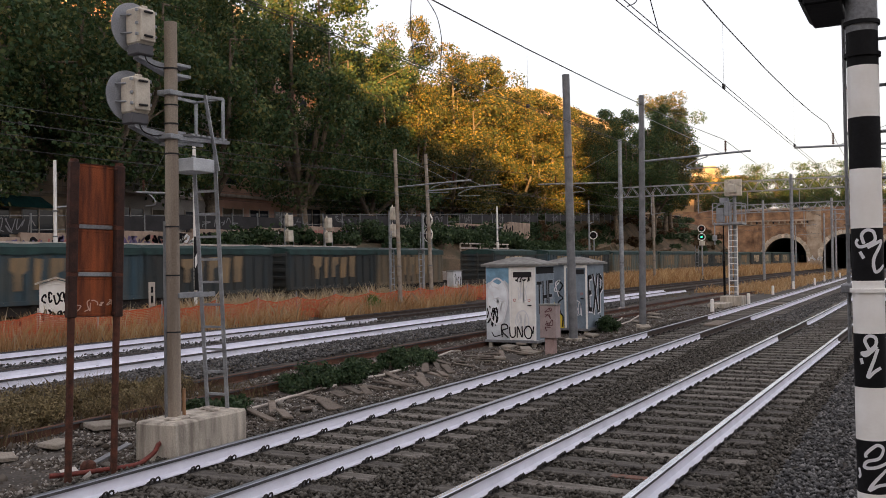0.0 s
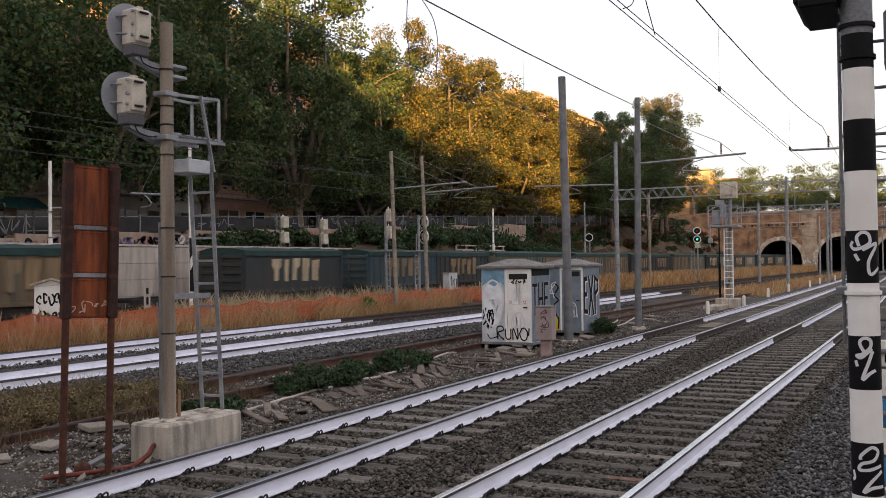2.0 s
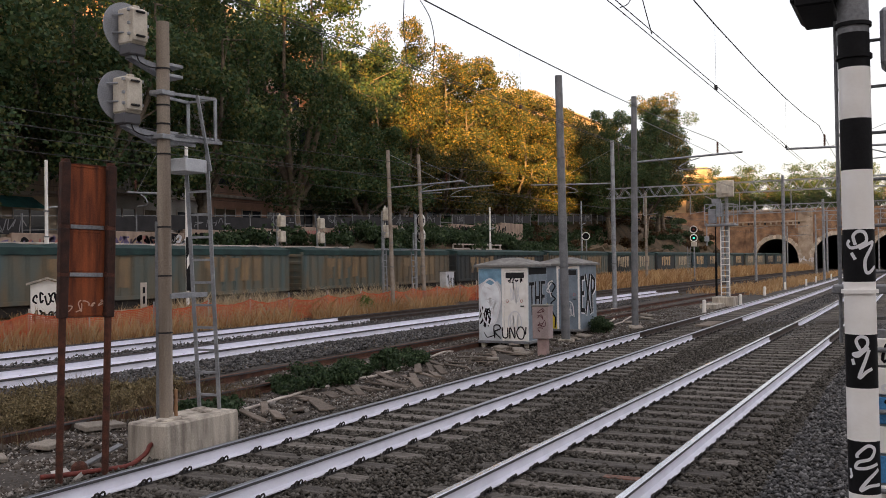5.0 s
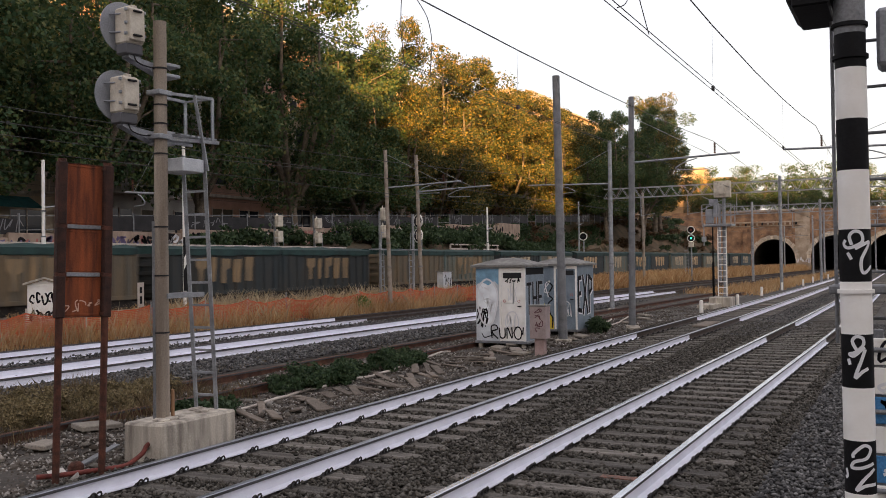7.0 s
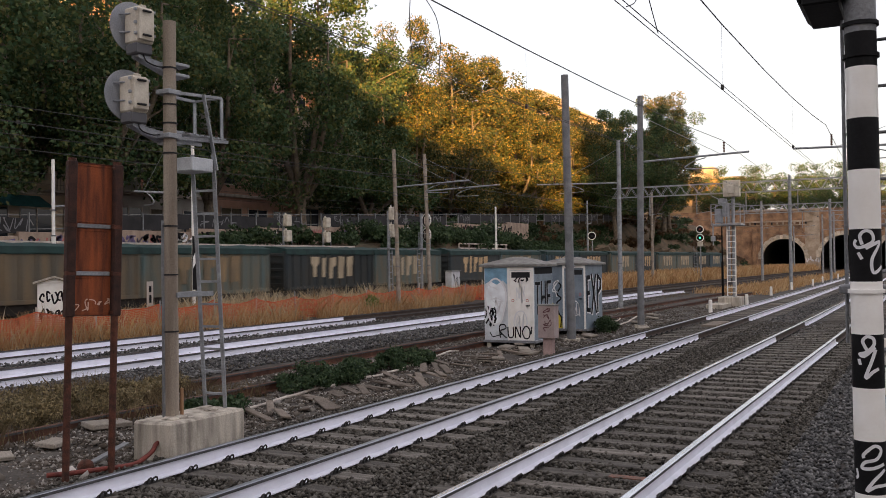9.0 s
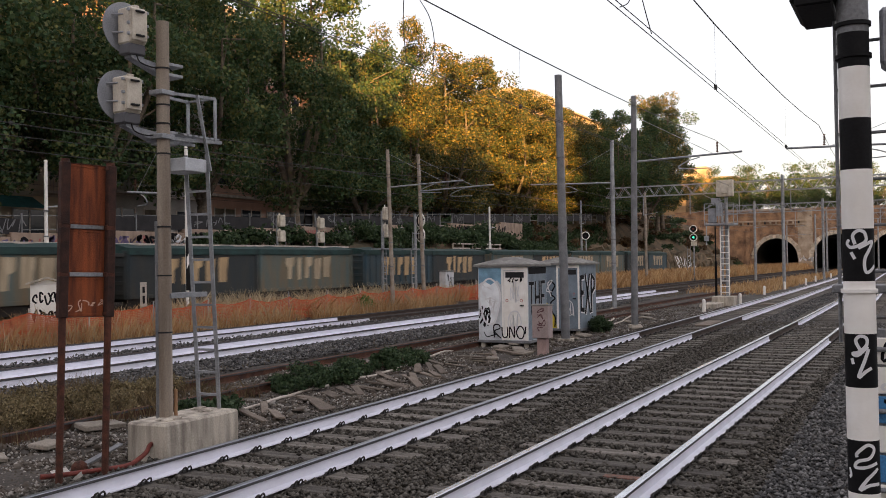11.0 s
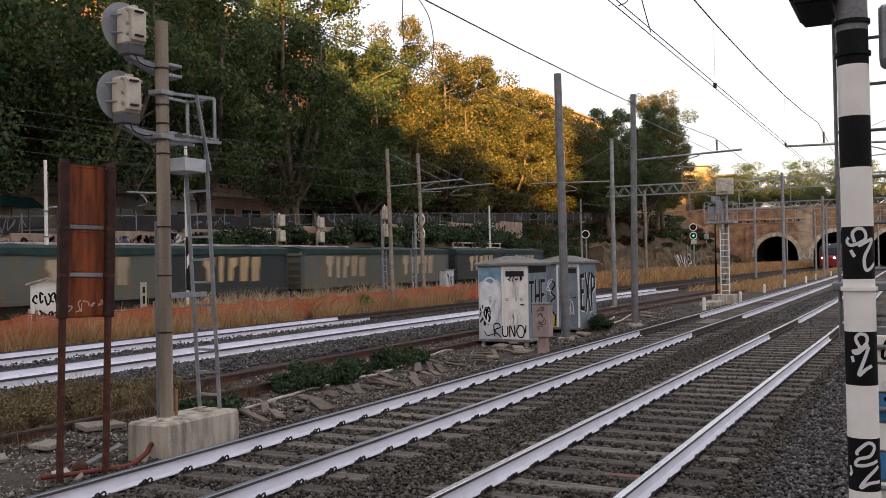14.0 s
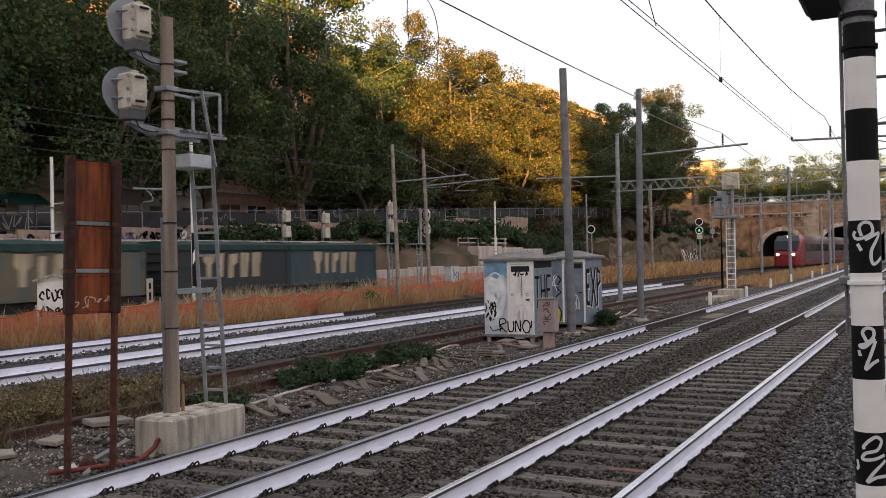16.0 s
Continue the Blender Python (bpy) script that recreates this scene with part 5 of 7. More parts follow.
def small_things():
    # white marker posts along the second track
    for i, (x, y) in enumerate(((39.9, 8.1), (46.6, 7.7), (59.0, 8.3), (69.7, 8.4), (79.6, 7.95), (90.6, 8.2), (104, 7.9), (120, 7.8))):
        bm = B()
        bar(bm, (x, y, -0.15), (x, y, 0.46), 0.085, sides=10, w2=0.078)
        bar(bm, (x, y, 0.46), (x, y, 0.50), 0.078, sides=10, w2=0.045)
        tagged(part("marker_post", bm, WHITEPAINT), "short white painted concrete marker post beside the track", "marker post", "marker posts")
    # kilometre plate and hut
    k = thing("kilometre_post", pose(21.9, 22.5, 0.2), "small pale kilometre plate on a post in grass", "marker post")
    bm = B()
    box(bm, (-0.03, -0.03, -0.3), (0.03, 0.03, 1.5))
    part("post", bm, CONCRETE, k)
    bm = B()
    box(bm, (-0.14, -0.05, 0.75), (0.14, -0.03, 1.55), 0.005)
    pl = part("plate", bm, PALECONC, k)
    bm = B()
    box(bm, (-0.05, -0.056, 0.85), (0.05, -0.0505, 1.1))
    box(bm, (-0.05, -0.056, 1.2), (0.05, -0.0505, 1.4))
    part("mark", bm, SPRAYBLACK, pl)
    h = thing("small_hut", pose(17.99, 22.95, 0.2, 0, 0, -38), "little white gabled relay hut with black tags in grass", "hut")
    bm = B()
    box(bm, (0, 0, -0.3), (0.92, 0.5, 1.58), 0.01)
    b = part("body", bm, WHITEPAINT, h)
    bm = B()
    for p in (((-0.12, -0.12), (0.46, -0.12)), ((1.04, -0.12), (0.46, -0.12))):
        vs = [bm.verts.new((p[0][0], -0.12, 1.57)), bm.verts.new((p[1][0], -0.12, 1.75)), bm.verts.new((p[1][0], 0.52, 1.75)), bm.verts.new((p[0][0], 0.52, 1.57))]
        ws = [bm.verts.new(v.co + Vector((0, 0, 0.05))) for v in vs]
        bm.faces.new(vs)
        bm.faces.new(ws[::-1])
        for i in range(4):
            bm.faces.new((vs[i], ws[i], ws[(i + 1) % 4], vs[(i + 1) % 4]))
    part("roof", bm, CONCRETE, h)
    bm = B()
    vs = [bm.verts.new(p) for p in ((0, -0.002, 1.58), (0.92, -0.002, 1.58), (0.46, -0.002, 1.72))]
    bm.faces.new(vs)
    part("gable", bm, WHITEPAINT, h)
    rnd = random.Random(31)
    bm = B()
    for v0, k in ((1.05, 5), (0.5, 4)):
        for i in range(k):
            u0 = 0.14 + 0.64 * i / (k - 1)
            ph = rnd.uniform(0, 6.28)
            loop = [(u0 + rnd.uniform(0.03, 0.11) * math.cos(q * 1.25 + ph), v0 + 0.13 + rnd.uniform(0.08, 0.2) * math.sin(q * 1.25 + ph)) for q in range(5)]
            ribbon(bm, curvy(loop, 4), 0.05, lambda u, v: Vector((u, -0.004, v)))
    scrawl(bm, rnd, 0.08, 0.55, 0.76, 0.3, 0.035, lambda u, v: Vector((u, -0.0055, v)), 6)
    part("graffiti", bm, SPRAYBLACK, b, "black bubble-letter tags")
    # banded board on a post
    p = thing("banded_marker", pose(24.4, 22.9, 0.2), "black and white diagonal marker board on a white post", "marker post")
    bm = B()
    bar(bm, (0, 0, -0.3), (0, 0, 6.6), 0.06, sides=10)
    part("post", bm, WHITEPAINT, p)
    bm = B()
    box(bm, (-0.14, -0.1, 1.2), (0.14, -0.07, 3.1), 0.005)
    bd = part("board", bm, BLACKPAINT, p)
    bm = B()
    vs = [bm.verts.new((u, -0.104, v)) for u, v in ((-0.13, 1.95), (0.13, 2.35), (0.13, 2.75), (-0.13, 2.35))]
    bm.faces.new(vs)
    part("stripe", bm, WHITEPAINT, bd)
    # trackside box on a leg
    t = thing("relay_cabinet", pose(43.8, 22.6, 0.3), "small grey tagged relay cabinet on a stand in grass", "relay box")
    bm = B()
    box(bm, (0, 0, 0.5), (1.0, 0.4, 1.45), 0.02)
    b = part("body", bm, CABWHITE, t)
    bm = B()
    box(bm, (-0.05, -0.05, 1.45), (1.05, 0.45, 1.5), 0.01)
    part("lid", bm, CABROOF, t)
    bm = B()
    box(bm, (0.45, 0.15, -0.4), (0.55, 0.25, 0.5))
    part("leg", bm, GALV, t)
    bm = B()
    scrawl(bm, rnd, 0.1, 0.6, 0.8, 0.7, 0.05, lambda u, v: Vector((u, -0.003, v)), 4)
    part("graffiti", bm, SPRAYBLACK, b)
    # wooden rail on the terrace
    r = thing("wooden_railing", pose(61.3, 31.0, 2.9), "pale wooden railing on the terrace edge", "railing")
    for i in range(6):
        bm = B()
        box(bm, (i * 1.75 - 0.05, -0.05, -0.4), (i * 1.75 + 0.05, 0.05, 0.75))
        part("post", bm, PALECONC, r)
    for z in (0.35, 0.7):
        bm = B()
        box(bm, (-0.1, -0.09, z), (8.9, -0.05, z + 0.1))
        part("rail", bm, PALECONC, r)


small_things()


# ---- trees and plants ----
LEAF = foliage("leaves_plane_tree", (0.034, 0.076, 0.034), (0.072, 0.116, 0.044), (0.165, 0.165, 0.055))
# yellower copy of LEAF: the gold of the low sun is put into the colour
LEAFSUNLIT = foliage("leaves_plane_tree_sunlit", (0.036, 0.062, 0.025), (0.104, 0.110, 0.036), (0.31, 0.205, 0.052))
LEAFGREEN = foliage("leaves_shrub", (0.022, 0.044, 0.020), (0.045, 0.078, 0.034), (0.085, 0.12, 0.055))
BARK = mat("bark", (0.17, 0.135, 0.10), 0.95, 0, 0.5, 2.5, 0.6, 20.0, (0.085, 0.07, 0.055))


def leaf_mesh(name, centres, radii, per, size, rng, material, flat=0.8, shell=0.45):
    """Leaves as small kinked quads scattered in clumps round the given centres."""
    n = len(centres)
    idx = np.repeat(np.arange(n), per)
    k = len(idx)
    d = rng.normal(size=(k, 3))
    d /= np.linalg.norm(d, axis=1, keepdims=True)
    rad = radii[idx] * (shell + (1 - shell) * rng.random(k) ** 0.6) * (0.8 + 0.4 * rng.random(k))
    p = centres[idx] + d * rad[:, None] * np.array([1, 1, flat])
    a = rng.normal(size=(k, 3)) + d * 0.6
    a /= np.linalg.norm(a, axis=1, keepdims=True)
    t = np.cross(a, rng.normal(size=(k, 3)))
    t /= np.linalg.norm(t, axis=1, keepdims=True)
    b = np.cross(a, t)
    s = size * (0.6 + 0.8 * rng.random(k))[:, None]
    v = np.stack([p - t * s * 0.55, p + b * s * 0.42 - t * s * 0.05, p + t * s * 0.6 + a * s * 0.15, p - b * s * 0.42 - t * s * 0.05], 1).reshape(-1, 3)
    me = bpy.data.meshes.new(name)
    me.vertices.add(4 * k)
    me.vertices.foreach_set("co", v.astype(np.float32).ravel())
    me.loops.add(4 * k)
    me.loops.foreach_set("vertex_index", np.arange(4 * k, dtype=np.int32))
    me.polygons.add(k)
    me.polygons.foreach_set("loop_start", np.arange(0, 4 * k, 4, dtype=np.int32))
    me.polygons.foreach_set("loop_total", np.full(k, 4, dtype=np.int32))
    me.update(calc_edges=True)
    me.materials.append(material)
    return me


def plane_tree(seed, h, r, low, m, label, per=260, name="plane_tree", material=None):
    """Tall street tree: tapered trunk, forking limbs, crown of leaf clumps at the limb ends."""
    rng = np.random.default_rng(seed)
    rnd = random.Random(seed)
    t = thing(name, m, label, "tree", "trees behind the railway")
    bm = B()
    fork = low * 0.75
    top = Vector((rnd.uniform(-.4, .4), rnd.uniform(-.4, .4), fork))
    bar(bm, (0, 0, -0.6), top, 0.42 * h / 20, sides=10, w2=0.30 * h / 20)
    ends, rads = [], []
    nl = 7
    for i in range(nl):
        a = 2 * math.pi * (i + rnd.uniform(-.3, .3)) / nl
        up = rnd.uniform(0.35, 0.95) if i else 1.0
        tip = Vector((math.cos(a) * r * (1.05 - 0.75 * up), math.sin(a) * r * (1.05 - 0.75 * up), fork + (h - fork) * up * rnd.uniform(0.8, 0.93)))
        mid = top.lerp(tip, 0.5) + Vector((math.cos(a), math.sin(a), 0)) * r * 0.22
        pts = curvy([top, mid, tip], 5)
        for q, (p0, p1) in enumerate(zip(pts, pts[1:])):
            w = 0.22 * h / 20 * (1 - q / len(pts)) + 0.03
            bar(bm, p0, p1, w, sides=6, w2=w * 0.85)
        for j in range(6):
            f = 0.25 + 0.75 * j / 5
            p = pts[min(len(pts) - 1, int(f * (len(pts) - 1)))]
            e = p + Vector((rnd.uniform(-1, 1), rnd.uniform(-1, 1), rnd.uniform(-0.35, 0.75))) * r * 0.42
            if e.z < low:
                e.z = low + rnd.random() * 1.5
            bar(bm, p, e, 0.07, sides=5, w2=0.02)
            ends.append(e)
            rads.append(r * rnd.uniform(0.20, 0.34))
    for j in range(22):
        a, z = rnd.uniform(0, 2 * math.pi), rnd.uniform(0.0, 1.0)
        prof = r * (0.55 + 0.45 * math.sin(math.pi * min(1, z * 0.9 + 0.2)))
        ends.append(Vector((math.cos(a) * prof * rnd.uniform(.6, 1), math.sin(a) * prof * rnd.uniform(.6, 1), low + (h - low) * z)))
        rads.append(r * rnd.uniform(0.16, 0.30))
    part("trunk", bm, BARK, t, "mottled grey-brown trunk and limbs")
    me = leaf_mesh("crown", np.array([tuple(e) for e in ends]), np.array(rads), per, 0.195, rng, material or LEAF)
    c = new("crown", me)
    c.parent = t
    return t


def woods():
    lab = "tall plane tree with dense green and yellow leaves"
    # trees beyond x = 70 get the copy with sun gold in its leaf colour
    base = [plane_tree(s, h, r, low, pose(x, y, street_z(x)), lab, 560, material=LEAFSUNLIT if x > 70 else None) for s, h, r, low, x, y in
            ((1, 20.5, 5.6, 3.9, 34.0, 38.0), (2, 19.5, 5.4, 3.4, 42.5, 38.6), (3, 21.0, 5.8, 3.3, 51.5, 38.2), (4, 18.2, 5.0, 2.7, 60.0, 38.4), (5, 20.2, 5.4, 3.0, 73.0, 38.0), (6, 19.5, 5.5, 3.0, 80.5, 38.8), (7, 18.5, 5.2, 2.8, 88.0, 38.4))]
    rnd = random.Random(3)
    spots = [(17, 38.5, 1, 1.0), (25.5, 38.0, 2, 1.0), (67.0, 38.6, 4, 0.88), (63.5, 41.4, 3, 0.90), (85.0, 41.6, 5, 0.88), (100, 41.4, 4, 0.80), (96, 38.5, 5, 0.76), (104, 38.8, 6, 0.77),
             (22, 49.6, 4, 1.05), (33, 49.4, 3, 1.1), (46, 49.6, 0, 1.05), (57, 49.6, 1, 1.02), (75, 49.3, 5, 0.88), (92, 49.6, 6, 0.95), (112, 39.0, 6, 0.80), (120, 39.0, 5, 0.76), (129, 40.0, 4, 0.75)]
    for x, y, k, s in spots:
        ob = copy_thing(base[k], pose(x, y, street_z(x), 0, 0, rnd.uniform(0, 360)))
        w = 0.70 if x == 67.0 else max(s, 0.92)
        ob.scale = (w, w, s)
    # trees on the bank and above the tunnels
    for x, y, z, k, s in ((104, 31.8, 5.2, 0, 0.70), (113, 30.0, 5.5, 1, 0.80), (121, 30.5, 6.5, 4, 0.86), (128, 31.5, 7.0, 2, 0.80), (134, 36.0, 8.0, 3, 0.75)):
        ob = copy_thing(base[k], pose(x, y, z, 0, 0, rnd.uniform(0, 360)))
        ob.scale = (s, s, s)
    base[3].scale = (0.92, 0.92, 0.82)
    base[4].scale = (0.94, 0.94, 0.82)
    base[5].scale = (0.94, 0.94, 0.86)
    base[6].scale = (0.94, 0.94, 0.80)
    low = plane_tree(9, 9.5, 4.4, 1.6, pose(186, 36, 10.4), "low spreading tree on the ground above the tunnels", 170)
    for i, (x, y, s) in enumerate(((190, 31, 1.0), (186, 27, 1.15), (192, 22.5, 1.05), (187, 19, 0.9), (192, 15, 0.95), (188, 11, 0.8), (190, 6, 0.85), (196, 1, 0.9), (200, 40, 1.1), (178, 33, 0.7), (176, 15.5, 0.55))):
        ob = copy_thing(low, pose(x, y, 10.5, 0, 0, rnd.uniform(0, 360)))
        ob.scale = (s, s, s * rnd.uniform(0.85, 1.1))


woods()


def shrub(x, y, z, r, h, seed, label, material=None, size=0.05, per=230, n=14, name="shrub"):
    rng = np.random.default_rng(seed)
    rnd = random.Random(seed)
    t = thing(name, pose(x, y, z), label, "shrub", "shrubs")
    cs, rs = [], []
    bm = B()
    for i in range(n):
        a, q = rnd.uniform(0, 6.28), math.sqrt(rnd.random())
        e = Vector((math.cos(a) * q * r, math.sin(a) * q * r * 0.7, h * rnd.uniform(0.25, 0.85) * (1 - 0.4 * q)))
        bar(bm, (e.x * 0.3, e.y * 0.3, -0.1), e, 0.012, sides=4, w2=0.005)
        cs.append(tuple(e))
        rs.append(h * rnd.uniform(0.26, 0.55))
    part("stems", bm, BARK, t)
    c = new("leaves", leaf_mesh("leaves", np.array(cs), np.array(rs), per, size, rng, material or LEAFGREEN, 0.8, 0.2))
    c.parent = t


DRYSCRUB = foliage("dry_scrub", (0.06, 0.035, 0.02), (0.11, 0.065, 0.035), (0.17, 0.12, 0.06))
DRYBRUSH = foliage("dry_brush", (0.10, 0.082, 0.045), (0.21, 0.165, 0.085), (0.36, 0.29, 0.16))


def shrubs():
    for i, (x, y, r, h) in enumerate(((8.6, 11.5, 0.9, 0.5), (9.6, 11.7, 0.9, 0.55), (8.0, 12.6, 0.9, 0.6), (10.6, 12.0, 0.8, 0.45), (9.2, 12.8, 0.9, 0.5), (11.4, 12.2, 0.7, 0.4), (10.4, 11.2, 0.7, 0.35), (12.2, 12.4, 0.6, 0.35), (7.6, 11.4, 0.7, 0.45))):
        shrub(x, y, -0.05, r, h, 70 + i, "dry brown twiggy brush beside the siding", DRYBRUSH, 0.035, 330)
    lab = "low dark green bramble bush on the rubble"
    for i, (x, y, r, h) in enumerate(((14.0, 10.2, 0.75, 0.42), (14.9, 10.15, 0.7, 0.45), (13.5, 10.0, 0.6, 0.36), (15.6, 10.3, 0.5, 0.4), (17.3, 10.3, 0.65, 0.42), (18.1, 10.4, 0.6, 0.36))):
        shrub(x, y, -0.02, r, h, 40 + i, lab)
    shrub(10.6, 9.6, 0.0, 0.5, 0.32, 50, "small green weed by the foundation block")
    shrub(27.7, 8.80, 0.0, 0.32, 0.55, 51, "small green bush beside the cabinet")
    shrub(33.8, 21.6, 0.2, 0.35, 0.75, 52, "bright green sapling in the dry grass", foliage("leaves_bright", (0.05, 0.12, 0.02), (0.08, 0.18, 0.03), (0.12, 0.22, 0.05)))
    rnd = random.Random(77)
    for i in range(22):
        x = 68 + i * 2.0 + rnd.uniform(-1, 1)
        y = rnd.uniform(33.8, 36.5)
        shrub(x, y, hill_z(x, y), rnd.uniform(1.2, 2.0), rnd.uniform(1.2, 2.4), 160 + i, "dark green shrub under the street trees", None, 0.2, 75, 12)
    for i in range(26):
        x = 36 + i * 2.4 + rnd.uniform(-1, 1)
        if 44 < x < 48:
            continue
        y = 30.6 + rnd.uniform(0, 1.6) + (0.6 if x < 46 else 0)
        shrub(x, y, hill_z(x, y), rnd.uniform(1.0, 1.7), rnd.uniform(1.0, 1.9), 100 + i, "dark green shrub on the terrace above the wall", None, 0.2, 75, 12)
    for i in range(27):
        x = 45 + i * 2.1 + rnd.uniform(-0.8, 0.8)
        y = rnd.uniform(31.6, 32.5)
        shrub(x, y, hill_z(x, y), rnd.uniform(1.0, 1.6), rnd.uniform(0.9, 1.7), 320 + i, "dark green shrub before the street wall", None, 0.16, 110, 14)
    for i in range(100):
        x = rnd.uniform(86, 169)
        e = 29.7 - 0.00029 * (x - 60) ** 2
        y = e + rnd.uniform(1.2, 12)
        shrub(x, y, hill_z(x, y), rnd.uniform(1.0, 2.2), rnd.uniform(0.8, 2.0), 200 + i, "scrubby dark green bush on the earth bank", (LEAFGREEN, DRYSCRUB, DRYSCRUB)[i % 3], 0.24, 60, 10)


shrubs()


def blades(name, spots, h, w, rng, material, label, lean=0.35):
    """Dry stalks: narrow bent triangles."""
    p = np.asarray(spots)
    k = len(p)
    hh = h * (0.45 + 0.75 * rng.random(k))
    a = rng.random(k) * 2 * np.pi
    s = np.stack([np.cos(a), np.sin(a), 0 * a], 1) * (w * (0.5 + rng.random(k)))[:, None]
    b = rng.normal(size=(k, 2)) * lean * hh[:, None]
    mid = p + np.concatenate([b * 0.35, (hh * 0.55)[:, None]], 1)
    tip = p + np.concatenate([b, hh[:, None]], 1)
    v = np.stack([p - s, p + s, mid + s * 0.8, tip, mid - s * 0.8], 1).reshape(-1, 3)
    f = [(5 * i, 5 * i + 1, 5 * i + 2, 5 * i + 3, 5 * i + 4) for i in range(k)]
    ob = raw(name, v.tolist(), f, material)
    return tagged(ob, label, "grass", kind="stuff")


DRY = foliage("dry_grass_blades", (0.34, 0.19, 0.085), (0.52, 0.33, 0.16), (0.66, 0.49, 0.28))
DRYPALE = foliage("pale_seed_heads", (0.38, 0.31, 0.20), (0.50, 0.42, 0.28), (0.58, 0.5, 0.36))
WEED = foliage("brown_weeds", (0.085, 0.062, 0.034), (0.15, 0.11, 0.06), (0.24, 0.18, 0.10))


def grasses():
    rng = np.random.default_rng(5)
    def strip(n, x0, x1, f0, f1, pw=1.0):
        out = []
        for _ in range(n):
            x = x0 + (x1 - x0) * rng.random() ** pw
            y = f0(x) + (f1(x) - f0(x)) * rng.random()
            if noise.noise(Vector((x * 0.5, y * 0.6, 2))) < -0.28:
                continue
            out.append((x, y, ground_z(x, y) - 0.02))
        return out
    e = lambda x: 21.15 - bend(x)
    e2 = lambda x: min(23.6, y_freight(x) - 1.6)
    blades("dry_grass", strip(46000, 8, 62, e, e2), 0.66, 0.0075, rng, DRY, "tall dry golden grass along the fence")
    blades("dry_grass_far", strip(26000, 55, 170, e, e2, 1.3), 0.95, 0.028, rng, DRY, "tall dry golden grass towards the tunnels")
    blades("seed_heads", strip(3600, 24, 40, lambda x: 22.6, lambda x: 23.7), 0.95, 0.009, rng, DRYPALE, "pale seeding weeds beside the freight line")
    blades("straw", strip(5200, 8, 60, e, lambda x: 22.6 - bend(x)), 0.92, 0.0055, rng, DRYPALE, "pale straw stalks growing through the mesh fence")
    blades("weeds", strip(6000, 7.0, 13.0, lambda x: 10.3, lambda x: 14.2), 0.34, 0.004, rng, WEED, "brown dry weeds beside the siding")
    blades("weeds_between", strip(6500, 60, 150, lambda x: 8.4, lambda x: 14.4 - bend(x), 1.2), 0.5, 0.02, rng, DRY, "patchy dry weeds between the tracks")
    blades("verge_weeds", strip(2400, 8, 60, lambda x: 13.2, lambda x: 14.4), 0.12, 0.008, rng, WEED, "short weeds at the ballast edge")


grasses()


ORANGE = mat("orange_plastic", (0.62, 0.115, 0.035), 0.6, 0, 0.25, 1.5, 0.0, 40.0, (0.42, 0.09, 0.04))


def mesh_fence():
    f = thing("mesh_fence", Matrix(), "sagging orange plastic mesh fence on thin posts along the grass", "fence")
    fy = lambda x: 21.75 - bend(x) * 0.7
    rnd = random.Random(15)
    x = 8.0
    i = 0
    posts = []
    while x < 52:
        bm = B()
        bar(bm, (x, fy(x), -0.1), (x + rnd.uniform(-0.05, 0.05), fy(x), 1.2 + rnd.uniform(-0.1, 0.1)), 0.026, sides=6)
        part("post", bm, PALECONC if i % 3 else GALV, f)
        posts.append(x)
        x += rnd.uniform(1.9, 2.6)
        i += 1
    bm = B()
    for a, b in zip(posts, posts[1:]):
        ha, hb = 1.02 + rnd.uniform(-0.08, 0.06), 1.02 + rnd.uniform(-0.08, 0.06)
        n = max(8, int((b - a) / 0.085))
        cols = []
        for j in range(n + 1):
            t = j / n
            xx = a + (b - a) * t
            zt = ha + (hb - ha) * t - 0.16 * 4 * t * (1 - t) * rnd.uniform(0.8, 1.1)
            y = fy(xx) - 0.03 + 0.03 * math.sin(xx * 5)
            cols.append((xx, y, zt))
        nz = 15
        for k in range(nz + 1):
            q = k / nz
            w = 0.022 if k in (0, nz, nz // 2) else 0.0115
            prev = None
            for xx, y, zt in cols:
                z = 0.12 + (zt - 0.12) * q
                cur = (bm.verts.new((xx, y, z - w)), bm.verts.new((xx, y, z + w)))
                if prev:
                    bm.faces.new((prev[0], cur[0], cur[1], prev[1]))
                prev = cur
        for xx, y, zt in cols:
            w = 0.010
            vs = [bm.verts.new(p) for p in ((xx - w, y + 0.004, 0.12), (xx + w, y + 0.004, 0.12), (xx + w, y + 0.004, zt), (xx - w, y + 0.004, zt))]
            bm.faces.new(vs)
    part("mesh", bm, ORANGE, f, "orange plastic mesh")
    f2 = thing("mesh_fence", Matrix(), "orange plastic mesh fence in front of the concrete wall", "fence")
    bm = B()
    for k in range(13):
        z = 0.15 + k * 0.075
        box(bm, (28, 28.3 + 0.02 * math.sin(k), z - 0.012), (78, 28.304 + 0.02 * math.sin(k), z + 0.016))
    for k in range(420):
        xx = 28 + k * 0.119
        box(bm, (xx - 0.012, 28.32, 0.12), (xx + 0.012, 28.324, 1.08))
    part("mesh", bm, ORANGE, f2, "orange plastic mesh")
    for k in range(18):
        bm = B()
        bar(bm, (28 + k * 2.9, 28.36, -0.2), (28 + k * 2.9, 28.36, 1.2), 0.03, sides=6)
        part("post", bm, GALV, f2)


mesh_fence()


